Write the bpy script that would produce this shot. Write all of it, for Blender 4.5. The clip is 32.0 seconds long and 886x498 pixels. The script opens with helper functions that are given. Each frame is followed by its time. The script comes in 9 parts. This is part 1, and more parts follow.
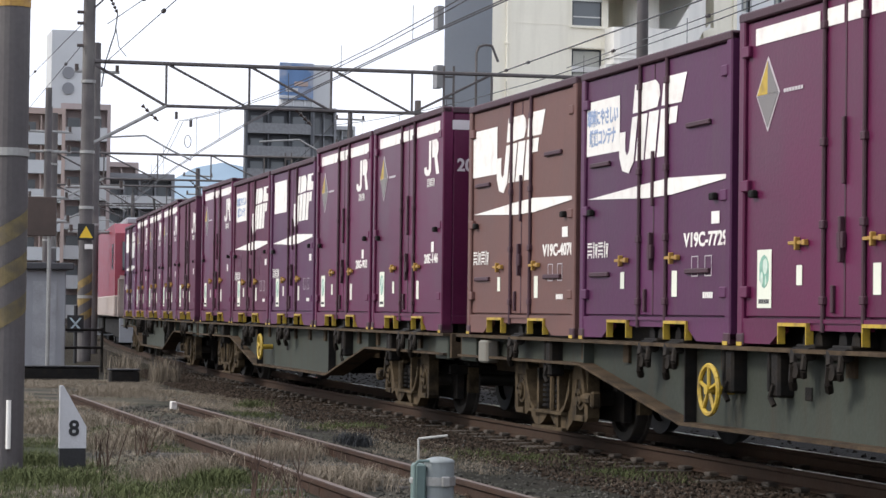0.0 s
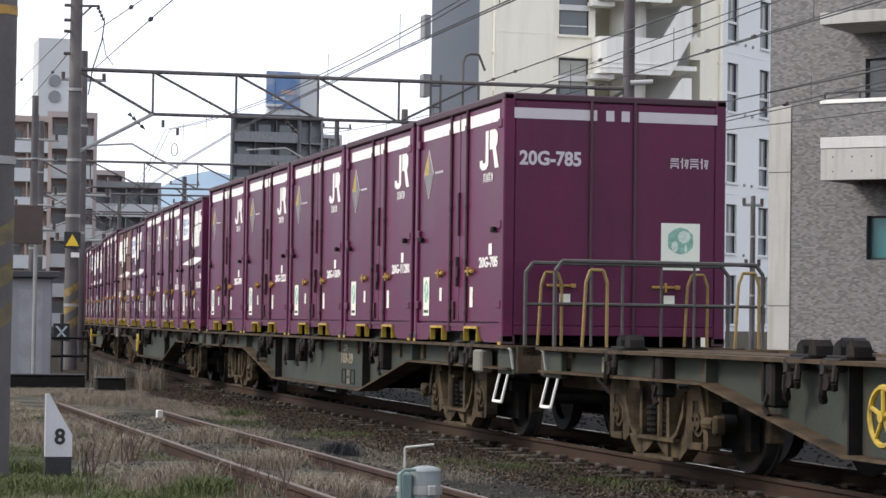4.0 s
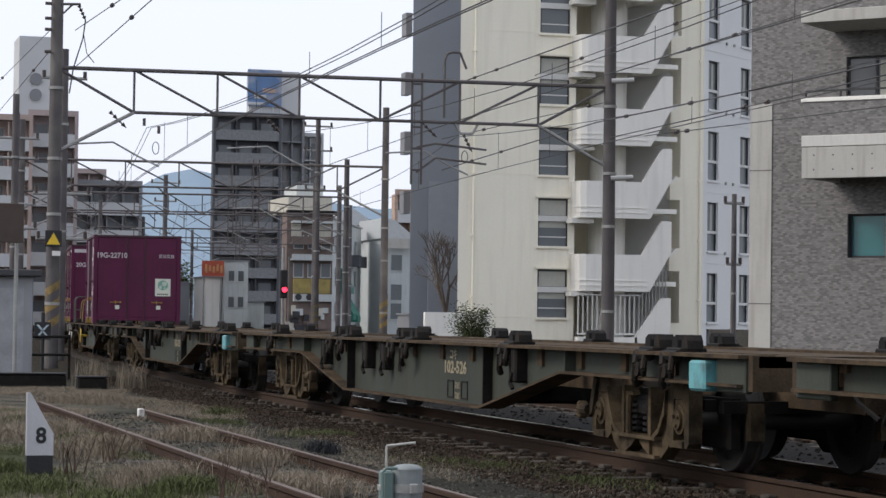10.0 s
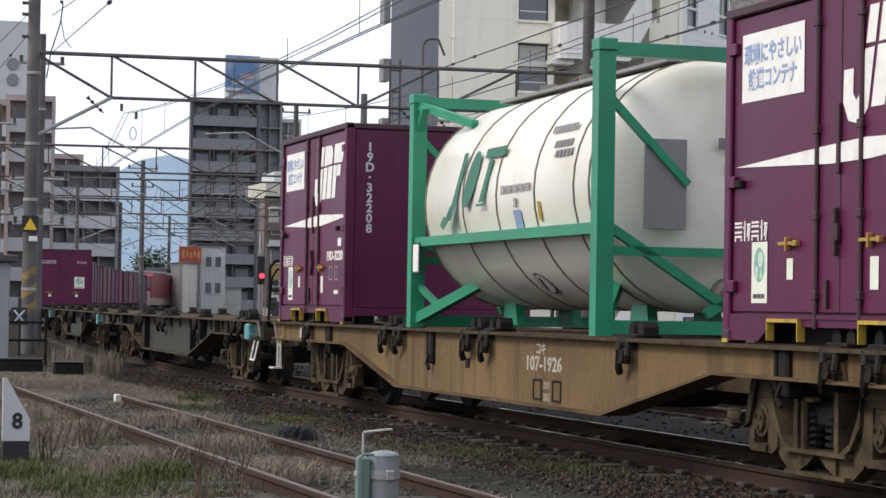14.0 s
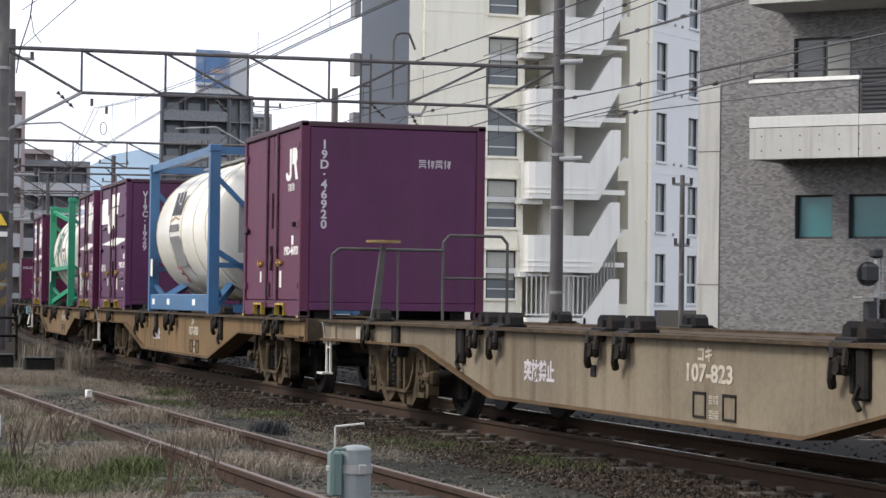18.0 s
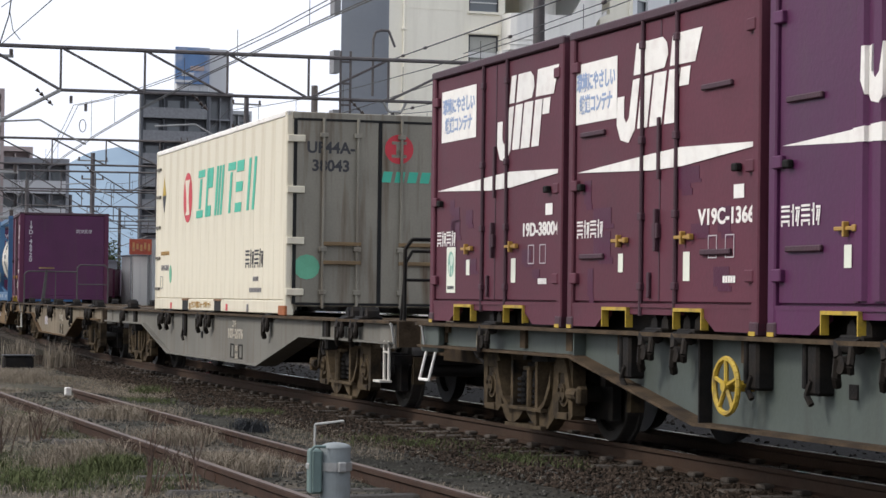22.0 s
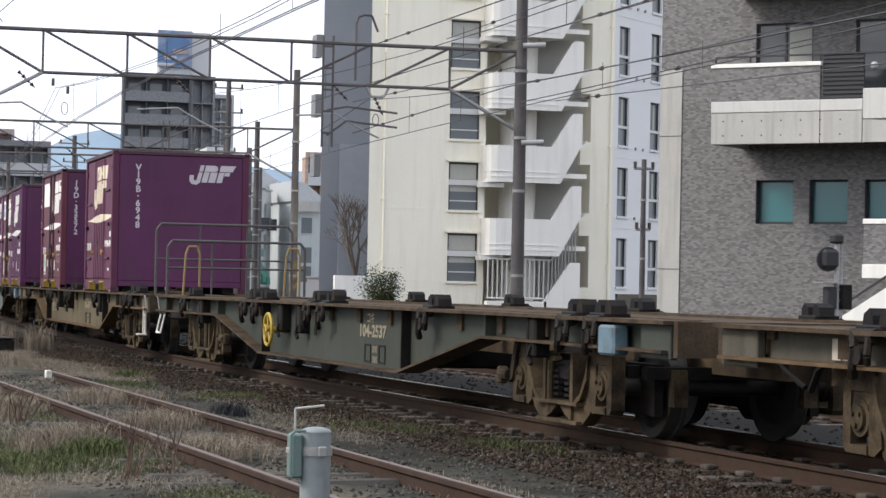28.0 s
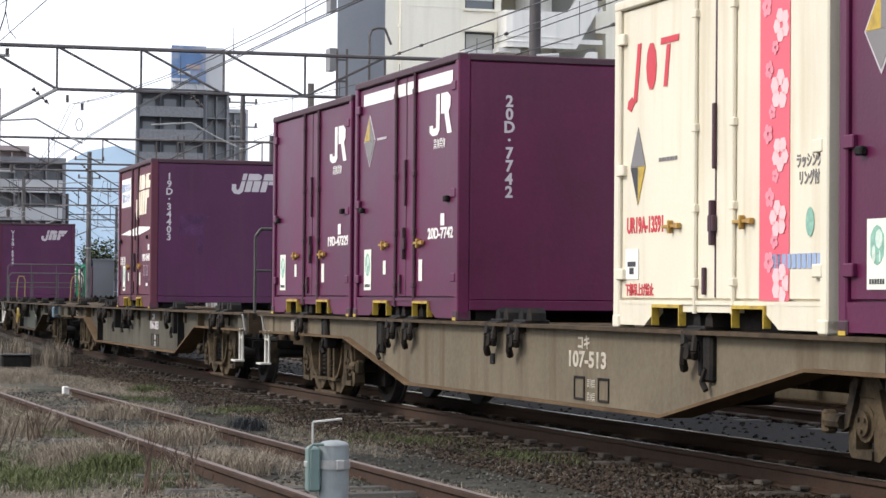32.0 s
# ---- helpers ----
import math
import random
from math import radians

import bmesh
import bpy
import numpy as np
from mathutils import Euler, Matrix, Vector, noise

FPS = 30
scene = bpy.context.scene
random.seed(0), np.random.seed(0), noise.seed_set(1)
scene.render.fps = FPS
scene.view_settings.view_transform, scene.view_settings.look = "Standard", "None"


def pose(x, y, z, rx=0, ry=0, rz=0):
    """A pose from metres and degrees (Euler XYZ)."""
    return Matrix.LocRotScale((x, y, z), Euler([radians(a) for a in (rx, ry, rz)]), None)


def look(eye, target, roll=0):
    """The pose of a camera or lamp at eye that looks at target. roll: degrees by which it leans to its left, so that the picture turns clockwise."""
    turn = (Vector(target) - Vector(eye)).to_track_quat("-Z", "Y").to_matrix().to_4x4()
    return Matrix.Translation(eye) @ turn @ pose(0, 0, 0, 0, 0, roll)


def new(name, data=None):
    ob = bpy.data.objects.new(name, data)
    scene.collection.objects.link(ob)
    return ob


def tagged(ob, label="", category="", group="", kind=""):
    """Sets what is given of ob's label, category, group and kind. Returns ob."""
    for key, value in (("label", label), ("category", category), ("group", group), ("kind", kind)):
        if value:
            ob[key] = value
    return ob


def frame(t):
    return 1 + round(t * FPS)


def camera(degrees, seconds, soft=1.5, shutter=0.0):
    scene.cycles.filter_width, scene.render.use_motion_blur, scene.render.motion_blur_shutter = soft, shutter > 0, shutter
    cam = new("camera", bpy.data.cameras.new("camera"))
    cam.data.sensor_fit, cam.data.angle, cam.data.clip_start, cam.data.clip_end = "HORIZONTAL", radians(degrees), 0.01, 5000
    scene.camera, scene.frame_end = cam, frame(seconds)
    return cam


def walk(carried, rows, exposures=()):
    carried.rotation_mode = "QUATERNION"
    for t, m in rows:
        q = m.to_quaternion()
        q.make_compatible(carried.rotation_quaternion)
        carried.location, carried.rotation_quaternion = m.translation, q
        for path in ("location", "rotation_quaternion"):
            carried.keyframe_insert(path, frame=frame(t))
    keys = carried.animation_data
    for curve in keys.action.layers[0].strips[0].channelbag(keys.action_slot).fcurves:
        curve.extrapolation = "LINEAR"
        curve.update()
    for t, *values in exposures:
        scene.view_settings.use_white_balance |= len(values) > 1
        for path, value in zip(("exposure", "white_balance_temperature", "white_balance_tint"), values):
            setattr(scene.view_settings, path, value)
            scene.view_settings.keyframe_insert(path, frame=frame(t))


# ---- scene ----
# World: the track runs along +y where the camera stands; z = 0 is the top of the rails.
EYE = (0.0, 0.0, 1.225)
cam = camera(21.735, 32.0, soft=1.5)
# seconds, yaw, pitch, roll in degrees
TURNS = [
    (0.0, -15.259, 1.591, 0.736), (0.5, -15.354, 1.688, 0.557), (1.0, -15.556, 1.728, 0.500), (1.5, -15.624, 1.747, 0.568),
    (2.0, -15.623, 1.774, 0.642), (2.5, -15.531, 1.839, 0.665), (3.0, -15.597, 1.836, 0.792), (3.5, -15.603, 1.822, 0.820),
    (4.0, -15.588, 1.813, 0.812), (4.5, -15.560, 1.829, 0.849), (6.5, -15.702, 1.881, 0.763), (7.0, -15.726, 1.885, 0.783),
    (7.5, -15.763, 1.862, 0.774), (8.0, -15.830, 1.848, 0.814), (8.5, -15.946, 1.850, 0.845), (9.0, -16.012, 1.827, 0.764),
    (9.5, -16.148, 1.800, 0.754), (10.0, -16.046, 1.776, 0.762), (10.5, -15.958, 1.735, 0.751), (11.0, -15.979, 1.693, 0.754),
    (11.5, -16.010, 1.649, 0.823), (12.0, -16.098, 1.606, 0.900), (12.5, -16.165, 1.586, 0.703), (13.0, -16.348, 1.550, 0.757),
    (13.5, -16.493, 1.513, 0.767), (14.0, -16.611, 1.454, 0.948), (14.5, -16.743, 1.400, 0.981), (15.0, -16.871, 1.353, 0.967),
    (15.5, -16.984, 1.324, 0.901), (17.5, -17.325, 1.288, 0.783), (18.0, -17.325, 1.318, 0.748), (18.5, -17.389, 1.314, 0.806),
    (19.0, -17.506, 1.319, 0.744), (19.5, -17.543, 1.310, 0.637), (20.0, -17.631, 1.288, 0.642), (20.5, -17.739, 1.268, 0.748),
    (21.0, -17.759, 1.243, 0.746), (21.5, -17.764, 1.259, 0.712), (22.0, -17.829, 1.262, 0.737), (22.5, -17.868, 1.274, 0.753),
    (23.0, -17.958, 1.282, 0.682), (23.5, -18.083, 1.242, 0.781), (24.0, -18.152, 1.207, 0.712), (24.5, -18.212, 1.165, 0.722),
    (25.0, -18.193, 1.139, 0.719), (25.5, -18.196, 1.103, 0.781), (26.0, -18.191, 1.065, 0.980), (26.5, -18.164, 1.022, 1.076),
    (28.5, -18.310, 0.886, 1.124), (29.0, -18.234, 0.876, 1.103), (29.5, -18.243, 0.890, 1.125), (30.0, -18.228, 0.943, 0.817),
    (30.5, -18.185, 1.023, 0.638), (31.0, -18.151, 1.085, 0.503), (31.5, -18.122, 1.156, 0.513), (32.0, -17.901, 1.198, 0.476),
]
# the clip's camera opens up for the dark train: seconds, stops
EXPOSURES = [(0, 0.4), (2, 0.42), (4, 0.45), (7, 0.1), (9, -0.05), (11, -0.05), (13, 0.1), (15, 0.25), (18, 0.42), (19.2, 0.2), (20, -0.35), (21, -0.45), (22, 0.15), (24, 0.8), (26, 1.0), (27.5, 0.6), (29, 0.28), (30.5, 0.65), (32, 0.6)]
walk(cam, [(t, pose(*EYE, 90 + p, 0, a) @ pose(0, 0, 0, 0, 0, r)) for t, a, p, r in TURNS], EXPOSURES)

# ---- world and light ----
world = bpy.data.worlds.new("world")
scene.world = world
world.use_nodes = True
wn = world.node_tree
wn.nodes.clear()
sky = wn.nodes.new("ShaderNodeTexSky")
sky.sky_type, sky.sun_disc = "NISHITA", False
sky.sun_elevation, sky.sun_rotation = radians(38), radians(-82)
sky.air_density, sky.dust_density, sky.ozone_density = 1.0, 6.0, 1.0
veil = wn.nodes.new("ShaderNodeMixRGB")
veil.inputs[0].default_value = 0.8
veil.inputs[2].default_value = (9.45, 9.9, 11.15, 1)
wn.links.new(sky.outputs[0], veil.inputs[1])
bg = wn.nodes.new("ShaderNodeBackground")
bg.inputs[1].default_value = 0.12
wout = wn.nodes.new("ShaderNodeOutputWorld")
wn.links.new(veil.outputs[0], bg.inputs[0])
wn.links.new(bg.outputs[0], wout.inputs[0])
sun_data = bpy.data.lights.new("sun", "SUN")
sun_data.energy, sun_data.angle, sun_data.color = 1.8, radians(14), (1.0, 0.95, 0.885)
sun = new("sun", sun_data)
sun.matrix_world = look((-60, 8, 52), (0, 0, 0))

# ---- materials ----
MATS = {}


def mat(name, color, rough=0.6, metal=0.0, vary=0.25, scale=3.0, fine=40.0, bump=0.15, dirt=None, dirt_amount=0.0, dirt_scale=1.2,
        streak=False, per_object=0.0, spec=0.5, stretch=(1, 1, 1)):
    """A surface with variation at two sizes, fine relief, and stains or vertical streaks of a second colour."""
    if name in MATS:
        return MATS[name]
    m = bpy.data.materials.new(name)
    m.use_nodes = True
    t = m.node_tree
    n, l = t.nodes, t.links
    b = n["Principled BSDF"]
    b.inputs["Metallic"].default_value = metal
    b.inputs["Specular IOR Level"].default_value = spec
    co = n.new("ShaderNodeTexCoord")
    mp = n.new("ShaderNodeMapping")
    mp.inputs["Scale"].default_value = stretch
    l.new(co.outputs["Object"], mp.inputs[0])

    def noise_tex(s, detail, source=None):
        x = n.new("ShaderNodeTexNoise")
        x.inputs["Scale"].default_value, x.inputs["Detail"].default_value = s, detail
        l.new((source or mp).outputs[0], x.inputs["Vector"])
        return x

    big, small = noise_tex(scale, 5), noise_tex(fine, 3)
    mul = n.new("ShaderNodeMath")
    mul.operation = "MULTIPLY_ADD"
    l.new(small.outputs[0], mul.inputs[0])
    mul.inputs[1].default_value = 0.4
    l.new(big.outputs[0], mul.inputs[2])
    ramp = n.new("ShaderNodeMapRange")
    ramp.inputs[1].default_value, ramp.inputs[2].default_value = 0.4, 1.0
    ramp.inputs[3].default_value, ramp.inputs[4].default_value = 1 - vary, 1 + vary
    l.new(mul.outputs[0], ramp.inputs[0])
    level = ramp.outputs[0]
    if per_object:
        oi = n.new("ShaderNodeObjectInfo")
        rr = n.new("ShaderNodeMapRange")
        rr.inputs[3].default_value, rr.inputs[4].default_value = 1 - per_object, 1 + per_object
        l.new(oi.outputs["Random"], rr.inputs[0])
        both = n.new("ShaderNodeMath")
        both.operation = "MULTIPLY"
        l.new(level, both.inputs[0])
        l.new(rr.outputs[0], both.inputs[1])
        level = both.outputs[0]
    sc = n.new("ShaderNodeVectorMath")
    sc.operation = "SCALE"
    sc.inputs[0].default_value = color
    l.new(level, sc.inputs["Scale"])
    out = sc.outputs[0]
    if dirt:
        src = mp
        if streak:
            src = n.new("ShaderNodeMapping")
            src.inputs["Scale"].default_value = (6, 6, 0.5)
            l.new(co.outputs["Object"], src.inputs[0])
        d = noise_tex(dirt_scale, 6, src)
        dr = n.new("ShaderNodeMapRange")
        dr.inputs[1].default_value, dr.inputs[2].default_value = 0.5, 0.72
        dr.inputs[4].default_value = dirt_amount
        l.new(d.outputs[0], dr.inputs[0])
        mx = n.new("ShaderNodeMixRGB")
        mx.inputs[2].default_value = (*dirt, 1)
        l.new(dr.outputs[0], mx.inputs[0])
        l.new(out, mx.inputs[1])
        out = mx.outputs[0]
    l.new(out, b.inputs["Base Color"])
    rg = n.new("ShaderNodeMapRange")
    rg.inputs[3].default_value, rg.inputs[4].default_value = max(0.03, rough - 0.1), min(1, rough + 0.1)
    l.new(big.outputs[0], rg.inputs[0])
    l.new(rg.outputs[0], b.inputs["Roughness"])
    if bump:
        bp = n.new("ShaderNodeBump")
        bp.inputs["Strength"].default_value, bp.inputs["Distance"].default_value = bump, 0.02
        l.new(small.outputs[0], bp.inputs["Height"])
        l.new(bp.outputs[0], b.inputs["Normal"])
    MATS[name] = m
    return m


def glow(name, color, strength):
    m = bpy.data.materials.new(name)
    m.use_nodes = True
    b = m.node_tree.nodes["Principled BSDF"]
    b.inputs["Base Color"].default_value = (*color, 1)
    b.inputs["Emission Color"].default_value = (*color, 1)
    b.inputs["Emission Strength"].default_value = strength
    return m


def glass(name, color, rough=0.08):
    m = bpy.data.materials.new(name)
    m.use_nodes = True
    b = m.node_tree.nodes["Principled BSDF"]
    b.inputs["Base Color"].default_value = (*color, 1)
    b.inputs["Roughness"].default_value = rough
    b.inputs["Specular IOR Level"].default_value = 0.8
    return m


PURPLE = mat("purple_paint", (0.083, 0.0072, 0.040), 0.42, vary=0.26, scale=1.2, fine=30, bump=0.06, dirt=(0.085, 0.020, 0.045), dirt_amount=0.45, streak=True, per_object=0.1, spec=0.3)
PURPLE_OLD = mat("purple_paint_faded", (0.086, 0.016, 0.045), 0.6, spec=0.35, per_object=0.1, vary=0.22, scale=1.6, fine=26, bump=0.08, dirt=(0.058, 0.022, 0.055), dirt_amount=0.6, dirt_scale=1.6)
RUSTPURPLE = mat("rusty_purple_paint", (0.092, 0.020, 0.035), 0.6, spec=0.35, per_object=0.1, vary=0.24, scale=1.6, fine=26, bump=0.08, dirt=(0.062, 0.020, 0.030), dirt_amount=0.6, dirt_scale=1.6)
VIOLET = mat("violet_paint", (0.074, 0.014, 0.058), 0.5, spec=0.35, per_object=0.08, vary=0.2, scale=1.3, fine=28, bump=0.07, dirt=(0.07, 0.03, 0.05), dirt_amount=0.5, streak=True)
BROWN = mat("brown_paint", (0.118, 0.052, 0.044), 0.6, vary=0.18, scale=1.3, fine=28, bump=0.07, dirt=(0.10, 0.05, 0.045), dirt_amount=0.5, streak=True)
PURPLE_DARK = mat("dark_purple_steel", (0.045, 0.014, 0.024), 0.6, vary=0.3, fine=50)
WHITE = mat("white_marking", (0.78, 0.76, 0.72), 0.6, vary=0.08, scale=4, fine=60, bump=0.05, dirt=(0.45, 0.36, 0.35), dirt_amount=0.35, dirt_scale=5)
FADEDMARK = mat("faded_yellow_marking", (0.26, 0.225, 0.15), 0.7, vary=0.2, bump=0.04, dirt=(0.10, 0.09, 0.07), dirt_amount=0.6, dirt_scale=8)
GREYMARK = mat("grey_marking", (0.50, 0.46, 0.48), 0.6, vary=0.1, bump=0.04)
YELLOW = mat("yellow_paint", (0.44, 0.30, 0.03), 0.55, vary=0.25, scale=9, dirt=(0.12, 0.08, 0.04), dirt_amount=0.8, dirt_scale=9)
ORANGE = mat("orange_latch", (0.36, 0.21, 0.04), 0.55, vary=0.25, scale=9, dirt=(0.12, 0.05, 0.04), dirt_amount=0.8, dirt_scale=9)
OLIVE = mat("olive_grey_steel", (0.045, 0.051, 0.042), 0.62, vary=0.26, scale=1.1, fine=30, bump=0.1, dirt=(0.05, 0.04, 0.03), dirt_amount=0.6, dirt_scale=1.1, streak=True)
GREENGREY = mat("green_grey_steel", (0.062, 0.077, 0.068), 0.6, vary=0.18, scale=1.1, fine=30, bump=0.08, dirt=(0.04, 0.042, 0.035), dirt_amount=0.5, dirt_scale=1.1, streak=True)
TAN = mat("tan_dusty_steel", (0.15, 0.098, 0.048), 0.7, vary=0.34, scale=0.8, fine=22, bump=0.12, dirt=(0.062, 0.040, 0.024), dirt_amount=0.8, dirt_scale=0.7, streak=True)
PALETAN = mat("pale_dusty_steel", (0.178, 0.148, 0.106), 0.7, vary=0.3, scale=0.8, fine=22, bump=0.12, dirt=(0.10, 0.068, 0.04), dirt_amount=0.75, dirt_scale=0.7, streak=True)
KHAKI = mat("khaki_dusty_steel", (0.112, 0.092, 0.058), 0.7, vary=0.32, scale=0.8, fine=22, bump=0.12, dirt=(0.055, 0.040, 0.027), dirt_amount=0.75, dirt_scale=0.7, streak=True)
DARKKHAKI = mat("dark_khaki_steel", (0.074, 0.069, 0.054), 0.75, vary=0.32, scale=0.8, fine=22, bump=0.12, spec=0.12, dirt=(0.045, 0.036, 0.026), dirt_amount=0.75, dirt_scale=0.7, streak=True)
DUN = mat("dun_dusty_steel", (0.132, 0.110, 0.077), 0.7, vary=0.3, scale=0.8, fine=22, bump=0.12, spec=0.12, dirt=(0.08, 0.056, 0.035), dirt_amount=0.75, dirt_scale=0.7, streak=True)
GREYTAN = mat("grey_dusty_steel", (0.155, 0.150, 0.132), 0.7, vary=0.2, scale=1.0, fine=30, bump=0.1, dirt=(0.12, 0.10, 0.08), dirt_amount=0.6, dirt_scale=0.9, streak=True)
RUSTSTEEL = mat("brown_dust_steel", (0.066, 0.047, 0.03), 0.85, vary=0.5, scale=4, fine=40, bump=0.3, dirt=(0.025, 0.02, 0.017), dirt_amount=0.9, dirt_scale=3)
BLACKSTEEL = mat("sooty_steel", (0.013, 0.012, 0.0115), 0.7, vary=0.4, scale=6, fine=50, bump=0.25, dirt=(0.035, 0.026, 0.018), dirt_amount=0.5, dirt_scale=5)
WHEELSTEEL = mat("wheel_steel", (0.026, 0.023, 0.021), 0.6, metal=0.2, vary=0.3, scale=6, dirt=(0.05, 0.04, 0.028), dirt_amount=0.5, dirt_scale=4)
RAILTOP = mat("rail_steel", (0.047, 0.030, 0.021), 0.85, spec=0.15, metal=0.1, vary=0.3, scale=3, fine=30, bump=0.2, dirt=(0.035, 0.02, 0.014), dirt_amount=0.7, dirt_scale=3)
RAILRUST = mat("rusty_rail", (0.048, 0.031, 0.024), 0.9, vary=0.35, scale=4, fine=40, bump=0.3, dirt=(0.055, 0.03, 0.02), dirt_amount=0.7, dirt_scale=6)
FLANGEDUST = mat("brown_dust_flange", (0.105, 0.070, 0.040), 0.9, vary=0.35, scale=2, fine=24, bump=0.15, spec=0.1, dirt=(0.06, 0.036, 0.02), dirt_amount=0.7, dirt_scale=1.6)
CASTDUST = mat("dusty_cast_steel", (0.068, 0.050, 0.030), 0.85, vary=0.5, scale=5, fine=40, bump=0.3, dirt=(0.010, 0.009, 0.008), dirt_amount=1.0, dirt_scale=4)
# oil on the stones, with the shade under the wagons in the same near-black
OILSHADESTONE = mat("oil_black_trackbed", (0.008, 0.007, 0.0065), 0.9, vary=0.4, scale=5, fine=35, bump=0.8)
SHINY = mat("polished_rail_head", (0.50, 0.50, 0.51), 0.14, metal=1.0, vary=0.1, bump=0.02)

for dull in (OILSHADESTONE, RUSTSTEEL, CASTDUST, BLACKSTEEL, RAILRUST, OLIVE, KHAKI, TAN, PALETAN, GREYTAN):  # dust kills the sheen
    dull.node_tree.nodes["Principled BSDF"].inputs["Specular IOR Level"].default_value = 0.12

# ---- building helpers ----
MESHES = {}


def part(name, bm, material, parent, label="", m=None, smooth=False):
    """Link a bmesh as one mesh object under a thing or a part."""
    me = bpy.data.meshes.new(name)
    bmesh.ops.recalc_face_normals(bm, faces=bm.faces)
    if smooth:
        for f in bm.faces:
            f.smooth = True
    bm.to_mesh(me)
    bm.free()
    me.materials.append(material)
    return put(name, me, parent, label, m)


def put(name, me, parent, label="", m=None):
    ob = new(name, me)
    if parent is not None:
        ob.parent = parent
    if m is not None:
        ob.matrix_basis = m
    if label:
        tagged(ob, label)
    return ob


def cached(key, material, build, smooth=False):
    """One mesh for all alike parts, made the first time that it is asked for."""
    if key not in MESHES:
        me = bpy.data.meshes.new(key.split("|")[0])
        bm = build()
        bmesh.ops.recalc_face_normals(bm, faces=bm.faces)
        if smooth:
            for f in bm.faces:
                f.smooth = True
        bm.to_mesh(me)
        bm.free()
        me.materials.append(material)
        MESHES[key] = me
    return MESHES[key]


def thing(name, label, category, group="", kind=""):
    return tagged(new(name), label, category, group, kind)


def box(bm, x0, x1, y0, y1, z0, z1, bevel=0.0):
    c = Matrix.Translation(((x0 + x1) / 2, (y0 + y1) / 2, (z0 + z1) / 2)) @ Matrix.Diagonal((x1 - x0, y1 - y0, z1 - z0, 1))
    r = bmesh.ops.create_cube(bm, size=1, matrix=c)
    if bevel:
        es = list({e for v in r["verts"] for e in v.link_edges})
        bmesh.ops.bevel(bm, geom=es, offset=bevel, segments=1, affect="EDGES", clamp_overlap=True)
    return bm


def slab(x0, x1, y0, y1, z0, z1, bevel=0.0):
    return box(bmesh.new(), x0, x1, y0, y1, z0, z1, bevel)


def rod(bm, a, b, r, n=8, r2=None):
    a, b = Vector(a), Vector(b)
    d = b - a
    q = d.to_track_quat("Z", "Y").to_matrix().to_4x4()
    bmesh.ops.create_cone(bm, cap_ends=True, segments=n, radius1=r, radius2=r if r2 is None else r2, depth=d.length,
                          matrix=Matrix.Translation((a + b) / 2) @ q)
    return bm


def pipe(bm, points, r, n=6):
    for a, b in zip(points, points[1:]):
        rod(bm, a, b, r, n)
    return bm


def prism(bm, outline, y0, y1, axes="xz"):
    """An outline in the xz plane (or yz, xy), pushed from y0 to y1."""
    def at(p, d):
        return {"xz": (p[0], d, p[1]), "yz": (d, p[0], p[1]), "xy": (p[0], p[1], d)}[axes]
    lo = [bm.verts.new(at(p, y0)) for p in outline]
    hi = [bm.verts.new(at(p, y1)) for p in outline]
    k = len(outline)
    bm.faces.new(lo)
    bm.faces.new(hi[::-1])
    for i in range(k):
        bm.faces.new((lo[i], hi[i], hi[(i + 1) % k], lo[(i + 1) % k]))
    return bm


def wheel_ring(bm, centre, r0, r1, y0, y1, n=28):
    rings = [[bm.verts.new((centre[0] + r * math.cos(2 * math.pi * i / n), y, centre[2] + r * math.sin(2 * math.pi * i / n)))
              for i in range(n)] for r, y in ((r0, y0), (r1, y0), (r1, y1), (r0, y1))]
    for a in range(4):
        for i in range(n):
            j = (i + 1) % n
            bm.faces.new((rings[a][i], rings[a][j], rings[(a + 1) % 4][j], rings[(a + 1) % 4][i]))
    return bm


def writing(text, size, material, vertical=False, gap=1.15):
    """A mesh of raised characters in the built-in font, centred on its origin, in its own xy plane."""
    key = "writing|%s|%s|%s|%s" % (text, size, material.name, vertical)
    if key not in MESHES:
        cu = bpy.data.curves.new("writing", "FONT")
        cu.body = "\n".join(text) if vertical else text
        cu.size, cu.extrude, cu.align_x, cu.align_y = size, 0.002, "CENTER", "CENTER"
        cu.space_line = gap if not vertical else 0.82
        cu.resolution_u, cu.offset = 3, size * 0.03
        ob = new("writing", cu)
        me = bpy.data.meshes.new_from_object(ob.evaluated_get(bpy.context.evaluated_depsgraph_get()))
        bpy.data.objects.remove(ob)
        me.materials.clear()
        me.materials.append(material)
        MESHES[key] = me
    return MESHES[key]


def side_at(x, z, y, sx=1.0, sz=1.0):
    """From a flat mark's plane to the near side of a vehicle (facing +y; +x is ahead)."""
    return Matrix(((-sx, 0, 0, x), (0, 0, 1, y), (0, sz, 0, z), (0, 0, 0, 1)))


def end_at(y, z, x, sx=1.0, sz=1.0):
    """From a flat mark's plane to the rear end of a vehicle (facing -x)."""
    return Matrix(((0, 0, -1, x), (-sx, 0, 0, y), (0, sz, 0, z), (0, 0, 0, 1)))


def flat(outlines, depth=0.003):
    bm = bmesh.new()
    for o in outlines:
        prism(bm, o, 0, depth, "xy")
    return bm


def quad(x0, x1, y0, y1):
    return [(x0, y0), (x1, y0), (x1, y1), (x0, y1)]


